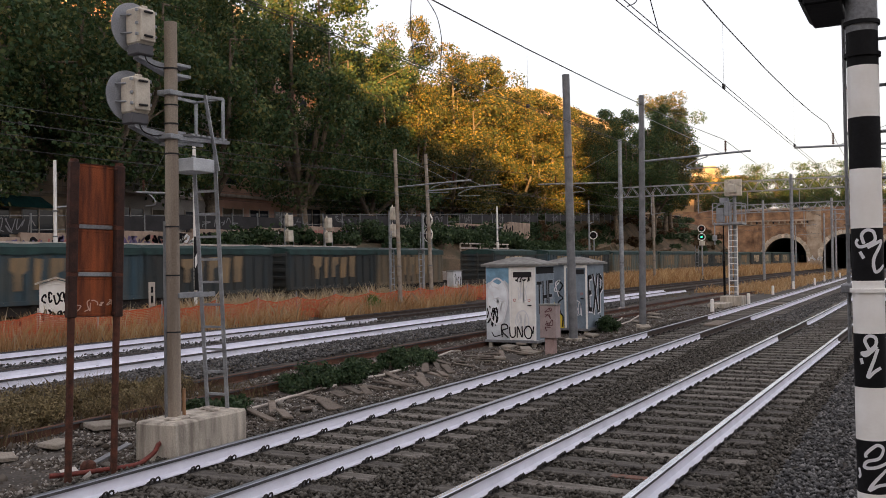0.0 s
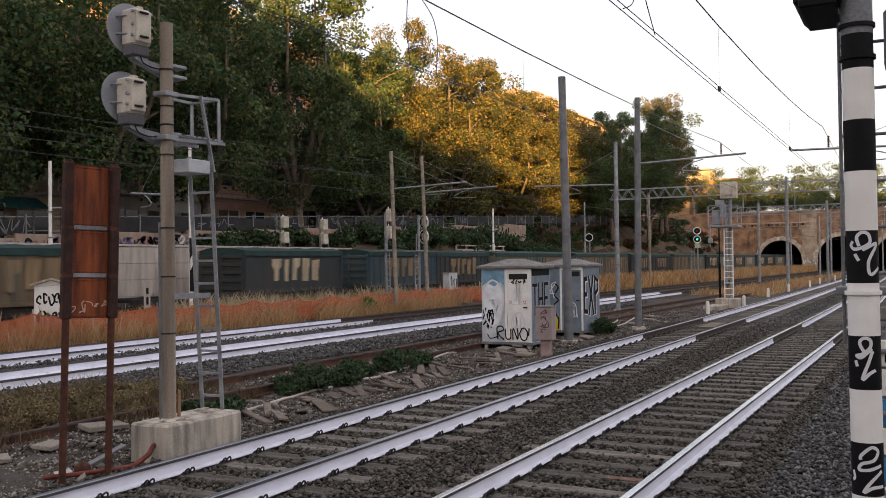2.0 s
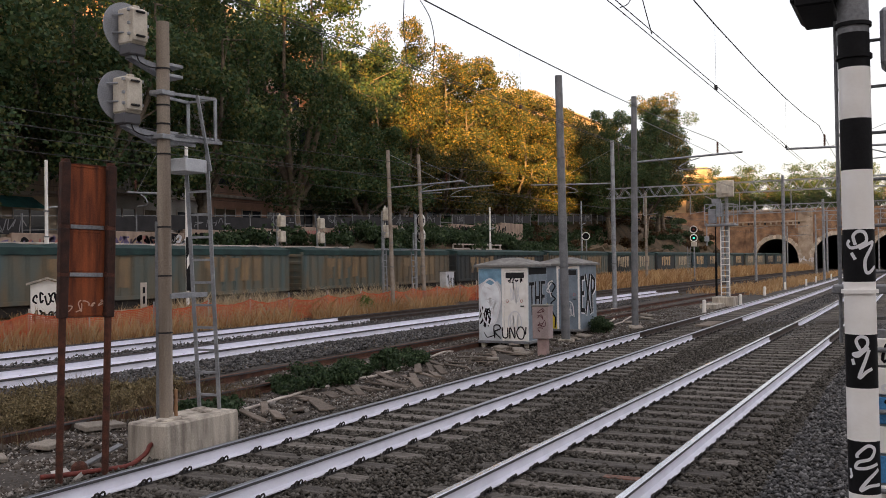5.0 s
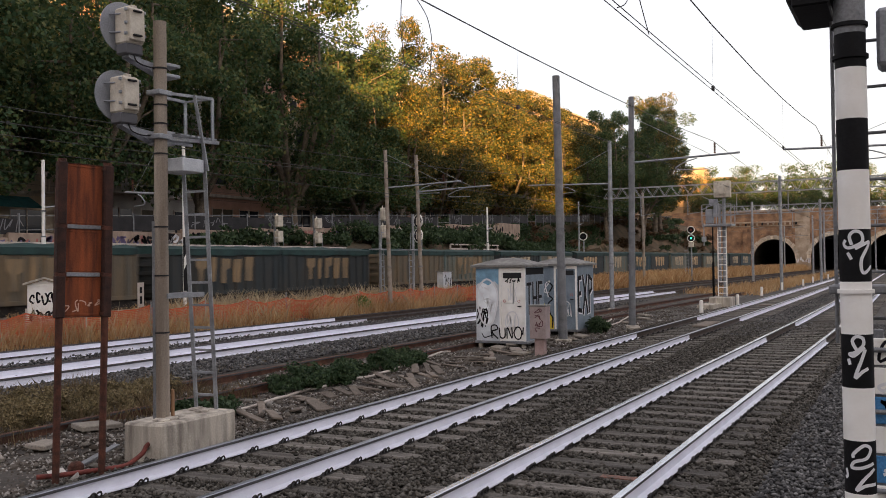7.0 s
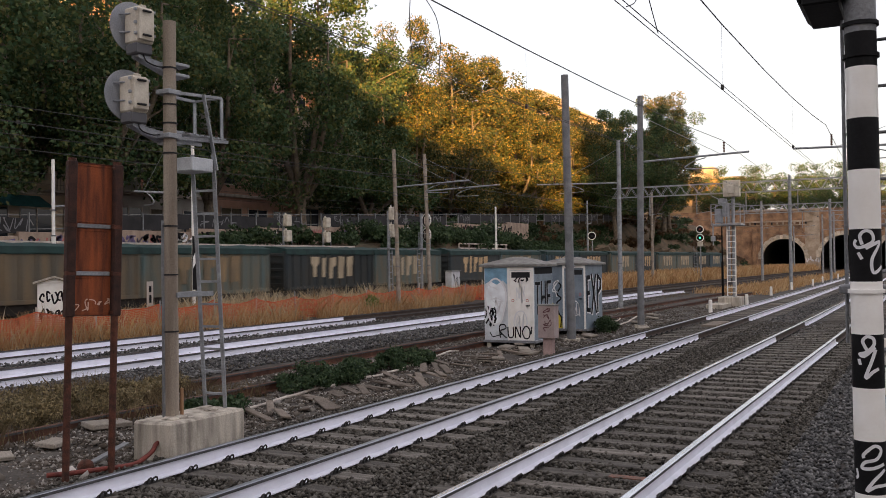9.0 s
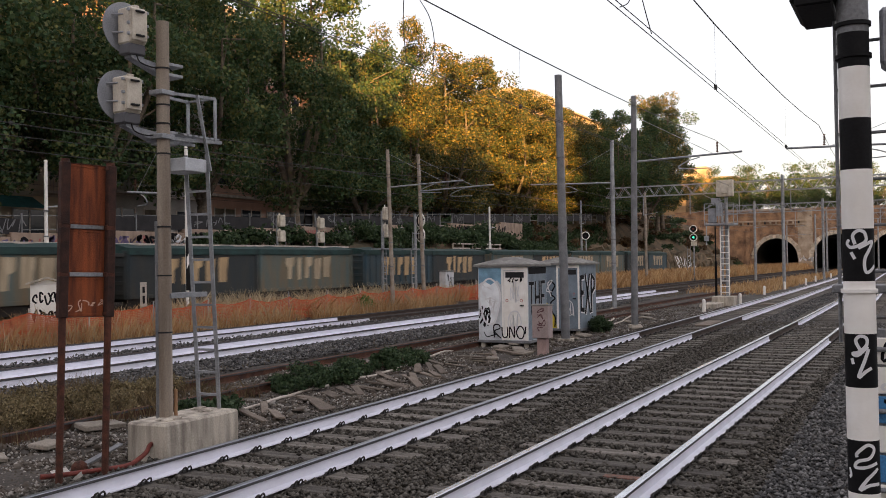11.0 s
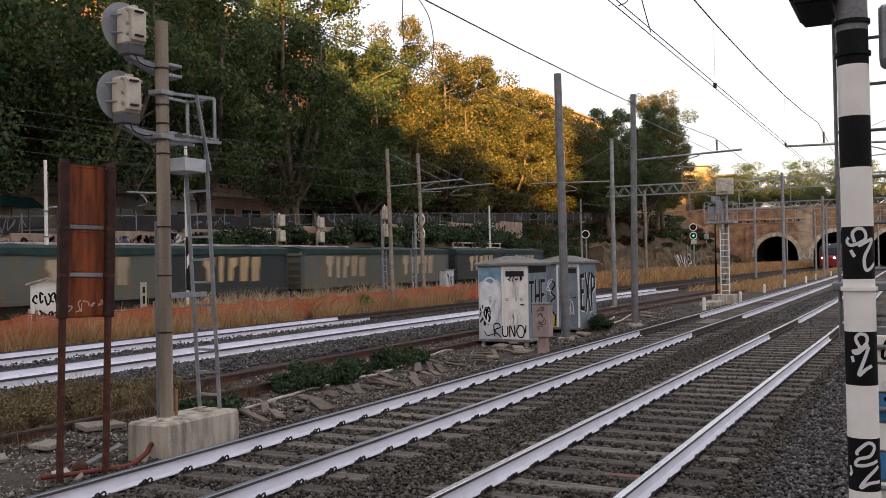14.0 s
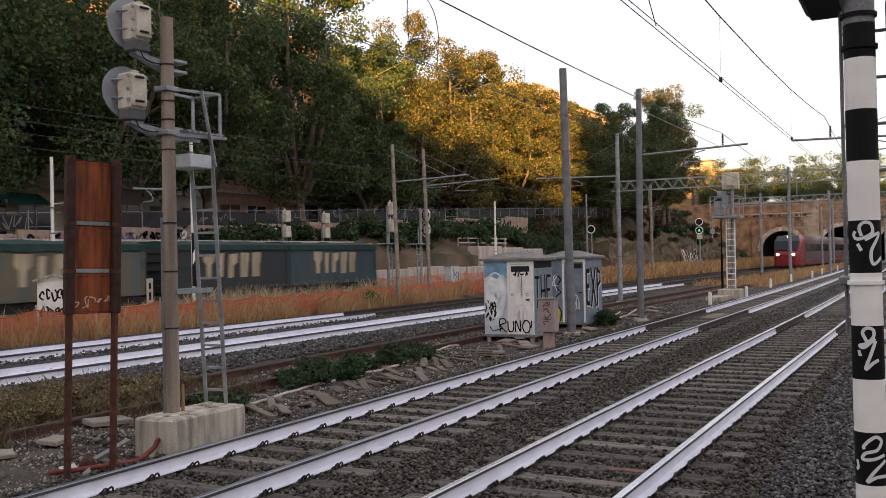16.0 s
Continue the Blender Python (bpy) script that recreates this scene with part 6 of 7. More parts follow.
# ---- houses behind the trees ----
STUCCO = [mat("stucco_ochre", (0.36, 0.215, 0.105), 0.95, 0, 0.2, 0.6, 0.2, 20.0), mat("stucco_rose", (0.34, 0.19, 0.14), 0.95, 0, 0.2, 0.6, 0.2, 20.0), mat("stucco_cream", (0.38, 0.27, 0.16), 0.95, 0, 0.2, 0.6, 0.2, 20.0)]
PANE = plain("window_pane", (0.03, 0.035, 0.045), 0.12)
SHUTTER = mat("shutter", (0.10, 0.085, 0.06), 0.8, 0, 0.3, 3.0)
TEAL = mat("teal_awning", (0.05, 0.20, 0.20), 0.8, 0, 0.3, 3.0)


def quick_mesh(name, boxes, material):
    bm = B()
    for lo, hi in boxes:
        box(bm, lo, hi)
    me = bpy.data.meshes.new(name)
    bm.to_mesh(me)
    bm.free()
    me.materials.append(material)
    return me


WIN_FRAME = quick_mesh("window", [((-0.68, -0.06, -0.05), (-0.58, 0.02, 1.65)), ((0.58, -0.06, -0.05), (0.68, 0.02, 1.65)), ((-0.58, -0.06, 1.55), (0.58, 0.02, 1.65)), ((-0.75, -0.14, -0.13), (0.75, 0.02, -0.05))], PALECONC)
WIN_PANE = quick_mesh("pane", [((-0.58, -0.03, -0.05), (0.58, -0.01, 1.55))], PANE)
WIN_SHUT = quick_mesh("shutter", [((-0.58, -0.05, 0.5), (0.58, -0.032, 1.55))], SHUTTER)
BALC = quick_mesh("balcony", [((-1.9, -1.2, -0.15), (1.9, 0.0, 0.0))] + [((-1.9, -1.2, 0.95), (1.9, -1.15, 1.0))] + [((-1.9 + i * 0.2, -1.19, 0.0), (-1.87 + i * 0.2, -1.16, 0.95)) for i in range(20)], PALECONC)


def house(x0, y0, L, D, H, z0, paint, label, seed, face="y", step=3.3):
    """Block of flats: wall body, flat roof with cornice, windows and balconies on the side that looks to the railway."""
    rnd = random.Random(seed)
    m = pose(x0, y0, z0) if face == "y" else pose(x0, y0, z0, 0, 0, -90)
    h = thing("apartment_house", m, label, "house", "houses behind the trees")
    bm = B()
    box(bm, (0, 0, -1.5), (L, D, H))
    part("wall", bm, paint, h)
    bm = B()
    box(bm, (-0.5, -0.5, H), (L + 0.5, D + 0.5, H + 0.35), 0.05)
    box(bm, (L * 0.2, D * 0.25, H + 0.35), (L * 0.55, D * 0.75, H + 3.0), 0.05)
    part("roof", bm, TUFF, h)
    floors = int(H / 3.2)
    for fl in range(floors):
        for i in range(int((L - 1.5) / step)):
            x, z = 1.6 + i * step, fl * 3.2 + 1.0
            w = new("window", WIN_FRAME)
            w.parent = h
            w.matrix_basis = pose(x, 0, z)
            p = new("pane", WIN_PANE)
            p.parent = w
            if rnd.random() < 0.5:
                q = new("shutter", WIN_SHUT)
                q.parent = w
            if fl and i % 3 == 1:
                b = new("balcony", BALC)
                b.parent = h
                b.matrix_basis = pose(x, 0, z - 0.95)
    return h


house(14, 54, 34, 12, 17.5, 2.8, STUCCO[0], "ochre block of flats seen through the trees", 1)
house(50, 53, 30, 12, 20.5, 2.8, STUCCO[1], "rose-coloured block of flats seen through the trees", 2)
house(82, 53, 30, 12, 20.0, 2.8, STUCCO[2], "cream block of flats seen through the trees", 3)
house(146, 58, 42, 12, 22.5, 8.0, STUCCO[2], "sunlit cream block of flats above the trees", 14)
house(122, 50, 22, 12, 19.5, 6.0, STUCCO[0], "sunlit ochre block of flats above the trees", 4)
house(186, 56, 15, 12, 9.5, 8.4, STUCCO[2], "low sunlit cream house above the bank", 5, "x")
house(196, 47, 14, 12, 11.0, 8.0, STUCCO[0], "sunlit orange house above the bank", 6, "x")


SHOPWALL = [mat("shop_rose", (0.48, 0.29, 0.22), 0.9, 0, 0.25, 0.8, 0.2, 20.0), mat("shop_cream", (0.56, 0.46, 0.35), 0.9, 0, 0.25, 0.8, 0.2, 20.0), mat("shop_grey", (0.42, 0.40, 0.38), 0.9, 0, 0.25, 0.8, 0.2, 20.0)]


def street_row():
    """House fronts along the street, seen under and between the crowns: shop floor, windows, balconies, awnings."""
    rnd = random.Random(6)
    for i in range(11):
        x = 20 + i * 9.5
        H = 8.4 + 1.2 * (i % 3)
        s = thing("street_house", pose(x, 43.6, street_z(x + 4)), "low street house with shop openings and pale balconies under trees", "house", "houses along the street")
        bm = B()
        box(bm, (0, 0, -0.9), (9.3, 3.0, H))
        part("wall", bm, SHOPWALL[i % 3], s)
        for z in (3.3, H):
            bm = B()
            box(bm, (-0.1, -0.3, z), (9.4, 0.0 if z < H else 3.1, z + 0.22), 0.03)
            part("cornice", bm, PALECONC, s)
        for k in range(3):
            bm = B()
            box(bm, (0.7 + k * 2.9, -0.04, 0.0), (2.8 + k * 2.9, 0.0, 2.5))
            op = part("opening", bm, PANE if (i + k) % 3 else SHUTTER, s)
            bm = B()
            for u in (0.62, 1.7, 2.8):
                box(bm, (u + k * 2.9, -0.08, 0.0), (u + 0.08 + k * 2.9, -0.041, 2.6))
            part("frame", bm, PALECONC, op)
        for z in (4.3, 7.4):
            if z + 1.6 > H:
                continue
            for k in range(3):
                w = new("window", WIN_FRAME)
                w.parent = s
                w.matrix_basis = pose(1.6 + k * 3.0, 0, z)
                p = new("pane", WIN_PANE)
                p.parent = w
                if rnd.random() < 0.55:
                    q = new("shutter", WIN_SHUT)
                    q.parent = w
        b = new("balcony", BALC)
        b.parent = s
        b.matrix_basis = pose(2.2 + 4.4 * (i % 2), 0, 3.55)
        if i % 4 == 1:
            bm = B()
            vs = [bm.verts.new(p) for p in ((0.4, -0.32, 3.2), (4.6, -0.32, 3.2), (4.6, -1.6, 2.5), (0.4, -1.6, 2.5))]
            bm.faces.new(vs)
            bmesh.ops.solidify(bm, geom=bm.faces[:], thickness=0.05)
            part("awning", bm, TEAL, s, "teal fabric awning")


street_row()


# ---- rubble and ballast stones ----
def stones(name, spots, size, rng, material, label):
    p = np.asarray(spots)
    k = len(p)
    base = np.array([(1, 0, 0), (-1, 0, 0), (0, 1, 0), (0, -1, 0), (0, 0, 1), (0, 0, -1)], float)
    v = base[None] * (size * (0.55 + 0.9 * rng.random((k, 1, 1)))) * (0.6 + 0.8 * rng.random((k, 6, 1)))
    v += rng.normal(size=(k, 6, 3)) * size * 0.22
    a = rng.random(k) * 6.28
    c, s = np.cos(a)[:, None], np.sin(a)[:, None]
    x, y = v[..., 0] * c - v[..., 1] * s, v[..., 0] * s + v[..., 1] * c
    v = np.stack([x, y, v[..., 2] * 0.75], 2) + p[:, None]
    F = [(0, 2, 4), (2, 1, 4), (1, 3, 4), (3, 0, 4), (2, 0, 5), (1, 2, 5), (3, 1, 5), (0, 3, 5)]
    me = bpy.data.meshes.new(name)
    n = k * 8
    f = (np.array(F)[None] + (np.arange(k) * 6)[:, None, None]).reshape(-1)
    me.vertices.add(k * 6)
    me.vertices.foreach_set("co", v.astype(np.float32).ravel())
    me.loops.add(n * 3)
    me.loops.foreach_set("vertex_index", f.astype(np.int32))
    me.polygons.add(n)
    me.polygons.foreach_set("loop_start", np.arange(0, n * 3, 3, dtype=np.int32))
    me.polygons.foreach_set("loop_total", np.full(n, 3, dtype=np.int32))
    me.update(calc_edges=True)
    me.materials.append(material)
    return tagged(new(name, me), label, "gravel", kind="stuff")


def island(name, cols, bump=0.4):
    """Stones whose shade differs from piece to piece."""
    m = bpy.data.materials.new(name)
    m.use_nodes = True
    n, l = m.node_tree.nodes, m.node_tree.links
    b = n["Principled BSDF"]
    b.inputs["Roughness"].default_value = 0.93
    b.inputs["Specular IOR Level"].default_value = 0.2
    g = n.new("ShaderNodeNewGeometry")
    r = n.new("ShaderNodeValToRGB")
    r.color_ramp.elements[0].color = (*cols[0], 1)
    r.color_ramp.elements[1].color = (*cols[-1], 1)
    for i, c in enumerate(cols[1:-1]):
        r.color_ramp.elements.new((i + 1) / (len(cols) - 1)).color = (*c, 1)
    l.new(g.outputs["Random Per Island"], r.inputs[0])
    l.new(r.outputs[0], b.inputs["Base Color"])
    return m


BALLASTSTONE = island("ballast_stones", [(0.027, 0.024, 0.020), (0.056, 0.051, 0.043), (0.090, 0.082, 0.070), (0.155, 0.145, 0.128), (0.066, 0.057, 0.045)])
GREYSTONE = island("grey_stones", [(0.036, 0.036, 0.037), (0.075, 0.074, 0.074), (0.115, 0.113, 0.110), (0.22, 0.215, 0.21)])
RUBBLE = island("rubble_stones", [(0.042, 0.033, 0.026), (0.072, 0.058, 0.046), (0.10, 0.085, 0.070), (0.14, 0.122, 0.102), (0.36, 0.34, 0.31)])


LITTER = island("pale_litter", [(0.07, 0.058, 0.048), (0.12, 0.10, 0.085), (0.36, 0.34, 0.31), (0.13, 0.095, 0.07), (0.52, 0.51, 0.48)])


def near_rail(y, x):
    return any(abs(y - f(x) - o) < 0.10 for f in (y_track1, y_track2) for o in (-0.7535, 0.7535))


def ballast():
    rng = np.random.default_rng(8)
    near, grey, far, rub = [], [], [], []
    for _ in range(135000):
        x = 5.0 + 29 * rng.random() ** 1.8
        y = -1.5 + 9.6 * rng.random()
        if near_rail(y, x):
            continue
        on = any(abs(y - f(x)) < 1.3 for f in (y_track1, y_track2))
        ph = ((x - (8.6865 if y < 4.8 else 8.1768)) % 0.6)
        cover = 0.075 + 0.05 * noise.noise(Vector((x * 1.7, y * 2.3, 4)))
        if on and min(ph, 0.6 - ph) < cover and rng.random() > 0.16:
            continue
        z = -0.026 if on else -0.02
        (grey if y < 1.4 else near).append((x, y, z + 0.012 * rng.normal()))
    for _ in range(17000):
        x = 9 + 42 * rng.random() ** 1.5
        y = 13.2 + 2.2 * rng.random()
        far.append((x, y, -0.02 + 0.02 * rng.normal()))
    for _ in range(9000):
        x = 9 + 45 * rng.random() ** 1.4
        far.append((x, 17.1 - bend(x) + 1.75 * rng.random(), 0.02 + 0.03 * rng.normal()))
    for _ in range(4000):
        x = 28 + 70 * rng.random() ** 1.3
        y = 3.4 + 2.0 * rng.random() - 0.3
        far.append((x, y, -0.02))
    for _ in range(36000):
        x = 5.0 + 40 * rng.random() ** 1.9
        y = 7.75 + 4.6 * rng.random()
        rub.append((x, y, ground_z(x, y) + 0.005))
    stones("ballast_stones", near, 0.0245, rng, BALLASTSTONE, "brown-grey crushed ballast stones between the rails")
    stones("platform_gravel", grey, 0.025, rng, GREYSTONE, "dark grey crushed stone beside the near track")
    stones("far_ballast", far, 0.034, rng, GREYSTONE, "grey crushed stone along the far tracks")
    stones("rubble_stones", rub, 0.024, rng, RUBBLE, "mixed earth rubble and pale stones")
    bits = [(5.2 + 26 * rng.random() ** 1.5, 7.7 + 3.6 * rng.random(), 0.0) for _ in range(6500)]
    bits = [(x, y, ground_z(x, y) + 0.012) for x, y, z in bits]
    stones("pale_litter", bits, 0.017, rng, LITTER, "small bits of pale stone and plaster strewn on the earth")
    big = [(5.5 + 30 * rng.random() ** 1.3, 8.0 + 3.6 * rng.random(), 0.0) for _ in range(420)]
    big = [(x, y, ground_z(x, y) + 0.01) for x, y, z in big]
    stones("pale_rubble", big, 0.065, rng, RUBBLE, "larger pale broken stones lying on the earth")


ballast()

PLANK = mat("old_plank", (0.165, 0.138, 0.112), 0.95, 0, 0.35, 5.0, 0.5, 50.0, (0.12, 0.095, 0.075), 0.3)
SLAB = mat("broken_slab", (0.23, 0.205, 0.175), 0.95, 0, 0.35, 4.0, 0.4, 40.0, (0.24, 0.21, 0.17), 0.25)


def debris():
    rnd = random.Random(21)
    shapes = []
    for L, w, h in ((0.78, 0.14, 0.03), (0.92, 0.16, 0.035), (0.55, 0.17, 0.03), (1.05, 0.13, 0.03)):
        bm = B()
        box(bm, (-L / 2, -w / 2, -h / 2), (L / 2, w / 2, h / 2), 0.008)
        for v in bm.verts:
            v.co += Vector((noise.noise(v.co * 6), noise.noise(v.co * 7), noise.noise(v.co * 5))) * 0.02
        me = bpy.data.meshes.new("plank")
        bm.to_mesh(me)
        bm.free()
        me.materials.append(PLANK)
        shapes.append(me)
    n = 0
    for i in range(38):
        x = 10.4 + 11.0 * (i + rnd.random()) / 38
        y = 8.5 + rnd.uniform(0.0, 0.9) + 0.03 * (x - 10)
        ob = new("plank", rnd.choice(shapes))
        ob.matrix_basis = pose(x, y, ground_z(x, y) + 0.035, rnd.uniform(-8, 8), rnd.uniform(-5, 5), 48 + rnd.uniform(-22, 22))
        tagged(ob, "old weathered grey-brown plank dumped on the rubble", "plank", "dumped planks")
    slab = []
    for L, w, h in ((0.62, 0.34, 0.07), (0.42, 0.26, 0.06)):
        bm = B()
        box(bm, (-L / 2, -w / 2, -h / 2), (L / 2, w / 2, h / 2), 0.012)
        for v in bm.verts:
            v.co += Vector((noise.noise(v.co * 3), noise.noise(v.co * 4), 0)) * 0.06
        me = bpy.data.meshes.new("slab")
        bm.to_mesh(me)
        bm.free()
        me.materials.append(SLAB)
        slab.append(me)
    for x, y, a, k in ((8.0, 9.9, 20, 1), (9.2, 10.3, -10, 0), (7.2, 10.0, -25, 1), (21.4, 9.0, 30, 1), (21.9, 9.7, 0, 1), (22.6, 9.6, 15, 1), (25.6, 9.0, 10, 0), (26.2, 8.9, 60, 1),
                       (30.0, 8.3, 20, 0), (30.6, 9.6, 5, 0), (31.5, 9.9, 35, 1), (33.0, 9.4, 10, 0), (34.5, 9.2, 80, 1), (36, 9.6, 0, 0), (21.0, 8.7, 70, 1), (19.6, 8.9, 20, 1), (7.6, 11.6, 60, 1)):
        ob = new("slab", slab[k])
        ob.matrix_basis = pose(x, y, ground_z(x, y) + 0.06, rnd.uniform(-8, 8), rnd.uniform(-8, 8), a)
        tagged(ob, "broken pale concrete slab lying on the ground", "slab", "broken slabs")
    # white cable ducts along the siding
    for pts in ([(11.0, 9.55), (12.6, 9.75), (14.2, 9.85)], [(15.2, 9.9), (16.6, 9.95), (18.2, 10.25), (20.4, 10.6), (22.2, 10.75)], [(29, 10.4), (33, 10.1), (36, 10.9), (38.5, 10.7)], [(28.5, 9.9), (31, 9.6), (34.5, 9.9), (37.5, 10.4)]):
        bm = B()
        tube(bm, [(x, y, ground_z(x, y) + 0.035) for x, y in curvy(pts, 5)], 0.027, 7)
        tagged(part("cable_duct", bm, PALECONC), "pale cable duct snaking over the rubble", "cable duct", "cable ducts")
    # crossing boards and painted marks between the rails
    for x, y, L, w, c in ((32.0, y_track2(32), 2.2, 0.5, PLANK), (46.0, y_track2(46), 1.0, 0.6, PLANK)):
        bm = B()
        box(bm, (x - L / 2, y - w / 2, -0.02), (x + L / 2, y + w / 2, 0.05), 0.01)
        tagged(part("crossing_board", bm, c), "grey timber board between the rails", "board")
    bm = B()
    box(bm, (9.22, 2.45, -0.02), (9.34, 2.95, 0.004), 0.004)
    tagged(part("red_mark", bm, mat("red_mark_paint", (0.20, 0.095, 0.07), 0.9, 0, 0.6, 14.0, 0.5, 60.0, (0.09, 0.065, 0.05))), "worn red paint on a sleeper", "paint mark")
    # debris by the sign
    bm = B()
    vs = [bm.verts.new(p) for p in ((6.80, 8.32, 0.0), (6.96, 8.24, 0.02), (6.97, 8.33, 0.07), (6.83, 8.42, 0.05))]
    bm.faces.new(vs)
    bmesh.ops.solidify(bm, geom=bm.faces[:], thickness=0.012)
    tagged(part("white_scrap", bm, WHITEPAINT), "crumpled white scrap on the ballast", "scrap")
    bm = B()
    box(bm, (-0.45, -0.04, -0.01), (0.45, 0.04, 0.015), 0.004)
    ob = part("dark_strip", bm, MASTGREY)
    ob.matrix_basis = pose(7.55, 8.5, 0.05, 4, -8, 12)
    tagged(ob, "dark metal strip leaning on the rubble", "scrap")
    bm = B()
    bmesh.ops.create_icosphere(bm, subdivisions=2, radius=0.1, matrix=Matrix.Translation((7.12, 8.3, 0.03)) @ Matrix.Diagonal((1.0, 0.8, 0.9, 1)))
    tagged(part("rusty_lump", bm, RUSTDARK), "rusty lump of scrap beside the sign post", "scrap")


debris()


# ---- trains ----
CONT = [streaked("container_green", (0.078, 0.120, 0.122), (0.19, 0.135, 0.075), 2.6, 0.35), streaked("container_brown", (0.088, 0.086, 0.072), (0.20, 0.14, 0.078), 2.6, 0.35),
        streaked("container_blue", (0.028, 0.066, 0.092), (0.085, 0.088, 0.078), 2.6, 0.35), streaked("container_dark", (0.024, 0.036, 0.042), (0.055, 0.050, 0.042), 2.6, 0.35)]
TARP = mat("green_tarp", (0.018, 0.052, 0.048), 0.75, 0, 0.35, 2.0, 0.3, 20.0, (0.011, 0.028, 0.028))
OCHRE = [streaked("ochre_letter", (0.60, 0.42, 0.23), (0.36, 0.26, 0.15), 6.0, 0.6), streaked("cream_letter", (0.52, 0.43, 0.30), (0.31, 0.25, 0.17), 6.0, 0.6), streaked("worn_letter", (0.30, 0.20, 0.10), (0.12, 0.105, 0.080), 9.0, 0.7)]
UNDER = mat("underframe", (0.035, 0.03, 0.027), 0.85, 0.1, 0.4, 5.0)
WHEELSTEEL = mat("wheel_steel", (0.07, 0.055, 0.045), 0.6, 0.5, 0.3, 6.0)
CL, CH, CW = 7.06, 1.86, 2.45


def container(parent, x, paint, worn, mark, seed):
    """Open-top bulk container under a tarpaulin. Local x along the wagon; the side towards the tracks is at -CW/2."""
    rnd = random.Random(seed)
    c = new("container")
    c.parent = parent
    c.matrix_basis = pose(x, 0, 1.12)
    bm = B()
    box(bm, (0, -CW / 2 + 0.05, 0.0), (CL, CW / 2 - 0.05, CH - 0.12), 0.02)
    part("body", bm, paint, c)
    for nm, lo, hi in (("bottom_rail", (0.142, -CW / 2, 0), (CL - 0.142, -CW / 2 + 0.048, 0.14)), ("top_rail", (0.142, -CW / 2, CH - 0.3), (CL - 0.142, -CW / 2 + 0.048, CH - 0.12)),
                       ("corner_post", (0, -CW / 2, 0), (0.14, -CW / 2 + 0.048, CH - 0.12)), ("corner_post", (CL - 0.14, -CW / 2, 0), (CL, -CW / 2 + 0.048, CH - 0.12))):
        bm = B()
        box(bm, lo, hi, 0.008)
        part(nm, bm, TARP if nm == "top_rail" else paint, c)
    if worn:
        for i in range(11):
            xx = 0.5 + i * (CL - 1.0) / 10
            bm = B()
            box(bm, (xx - 0.045, -CW / 2 + 0.005, 0.142), (xx + 0.045, -CW / 2 + 0.048, CH - 0.302), 0.006)
            part("rib", bm, paint, c)
    bm = B()
    n = 14
    rows = []
    for i in range(n + 1):
        xx = -0.03 + (CL + 0.06) * i / n
        d = rnd.uniform(-0.05, 0.03)
        rows.append([bm.verts.new(p) for p in ((xx, -CW / 2 - 0.02, CH - 0.27 + d), (xx, -CW / 2 - 0.015, CH - 0.06), (xx, -0.6, CH + 0.06 + rnd.uniform(-.04, .05)), (xx, 0.6, CH + 0.05 + rnd.uniform(-.04, .05)), (xx, CW / 2 + 0.015, CH - 0.06), (xx, CW / 2 + 0.02, CH - 0.27))])
    for a, b in zip(rows, rows[1:]):
        for k in range(5):
            bm.faces.new((a[k], b[k], b[k + 1], a[k + 1]))
    for q in (rows[0], rows[-1]):
        bm.faces.new(q)
    part("tarpaulin", bm, TARP, c, "dark green tarpaulin cover")
    # ribbed end wall
    bm = B()
    for k in range(5):
        box(bm, (-0.06, -CW / 2 + 0.08, 0.16 + k * 0.33), (0.01, CW / 2 - 0.08, 0.30 + k * 0.33), 0.01)
    for y in (-CW / 2 + 0.06, -0.05, CW / 2 - 0.1):
        box(bm, (-0.09, y, 0.0), (0.01, y + 0.1, CH - 0.15), 0.01)
    part("end_ribs", bm, paint, c)
    # block marks on the side, a row of five
    if mark is not None:
        w0, x0 = (3.6, 1.75) if not worn else (3.6, 1.7)
        yy = -CW / 2 + (0.046 if not worn else 0.002)
        lw = w0 / 5.0
        for i in range(5):
            # five plain leaning blocks with worn edges, no two alike
            a = x0 + i * lw + 0.04
            wd = lw * (0.86, 0.34, 0.72, 0.66, 0.70)[i]
            if i == 1:
                a += 0.16
            z0, z1 = 0.48 + rnd.uniform(-0.04, 0.05), 1.46 + rnd.uniform(-0.05, 0.04)
            foot = wd * (0.42, 0.9, 0.55, 0.9, 0.85)[i]
            ins = (wd - foot) * (0.5, 0.5, 0.0, 0.2, 0.4)[i]
            pts = [(a + ins, z0), (a + ins + foot, z0 + rnd.uniform(-0.03, 0.03)), (a + ins + foot + 0.03, z0 + 0.5), (a + wd + 0.04, z0 + 0.62), (a + wd + 0.08, z1), (a + 0.05, z1 + rnd.uniform(-0.04, 0.02)), (a + 0.02, z0 + 0.66), (a + ins, z0 + 0.5)]
            bm = B()
            vs = [bm.verts.new((u, yy - 0.004, v)) for u, v in pts]
            ws = [bm.verts.new(v.co + Vector((0, 0.007, 0))) for v in vs]
            bm.faces.new(vs)
            bm.faces.new(ws[::-1])
            for q in range(8):
                bm.faces.new((vs[q], ws[q], ws[(q + 1) % 8], vs[(q + 1) % 8]))
            part("mark", bm, mark, c, "pale plain painted block")
    return c


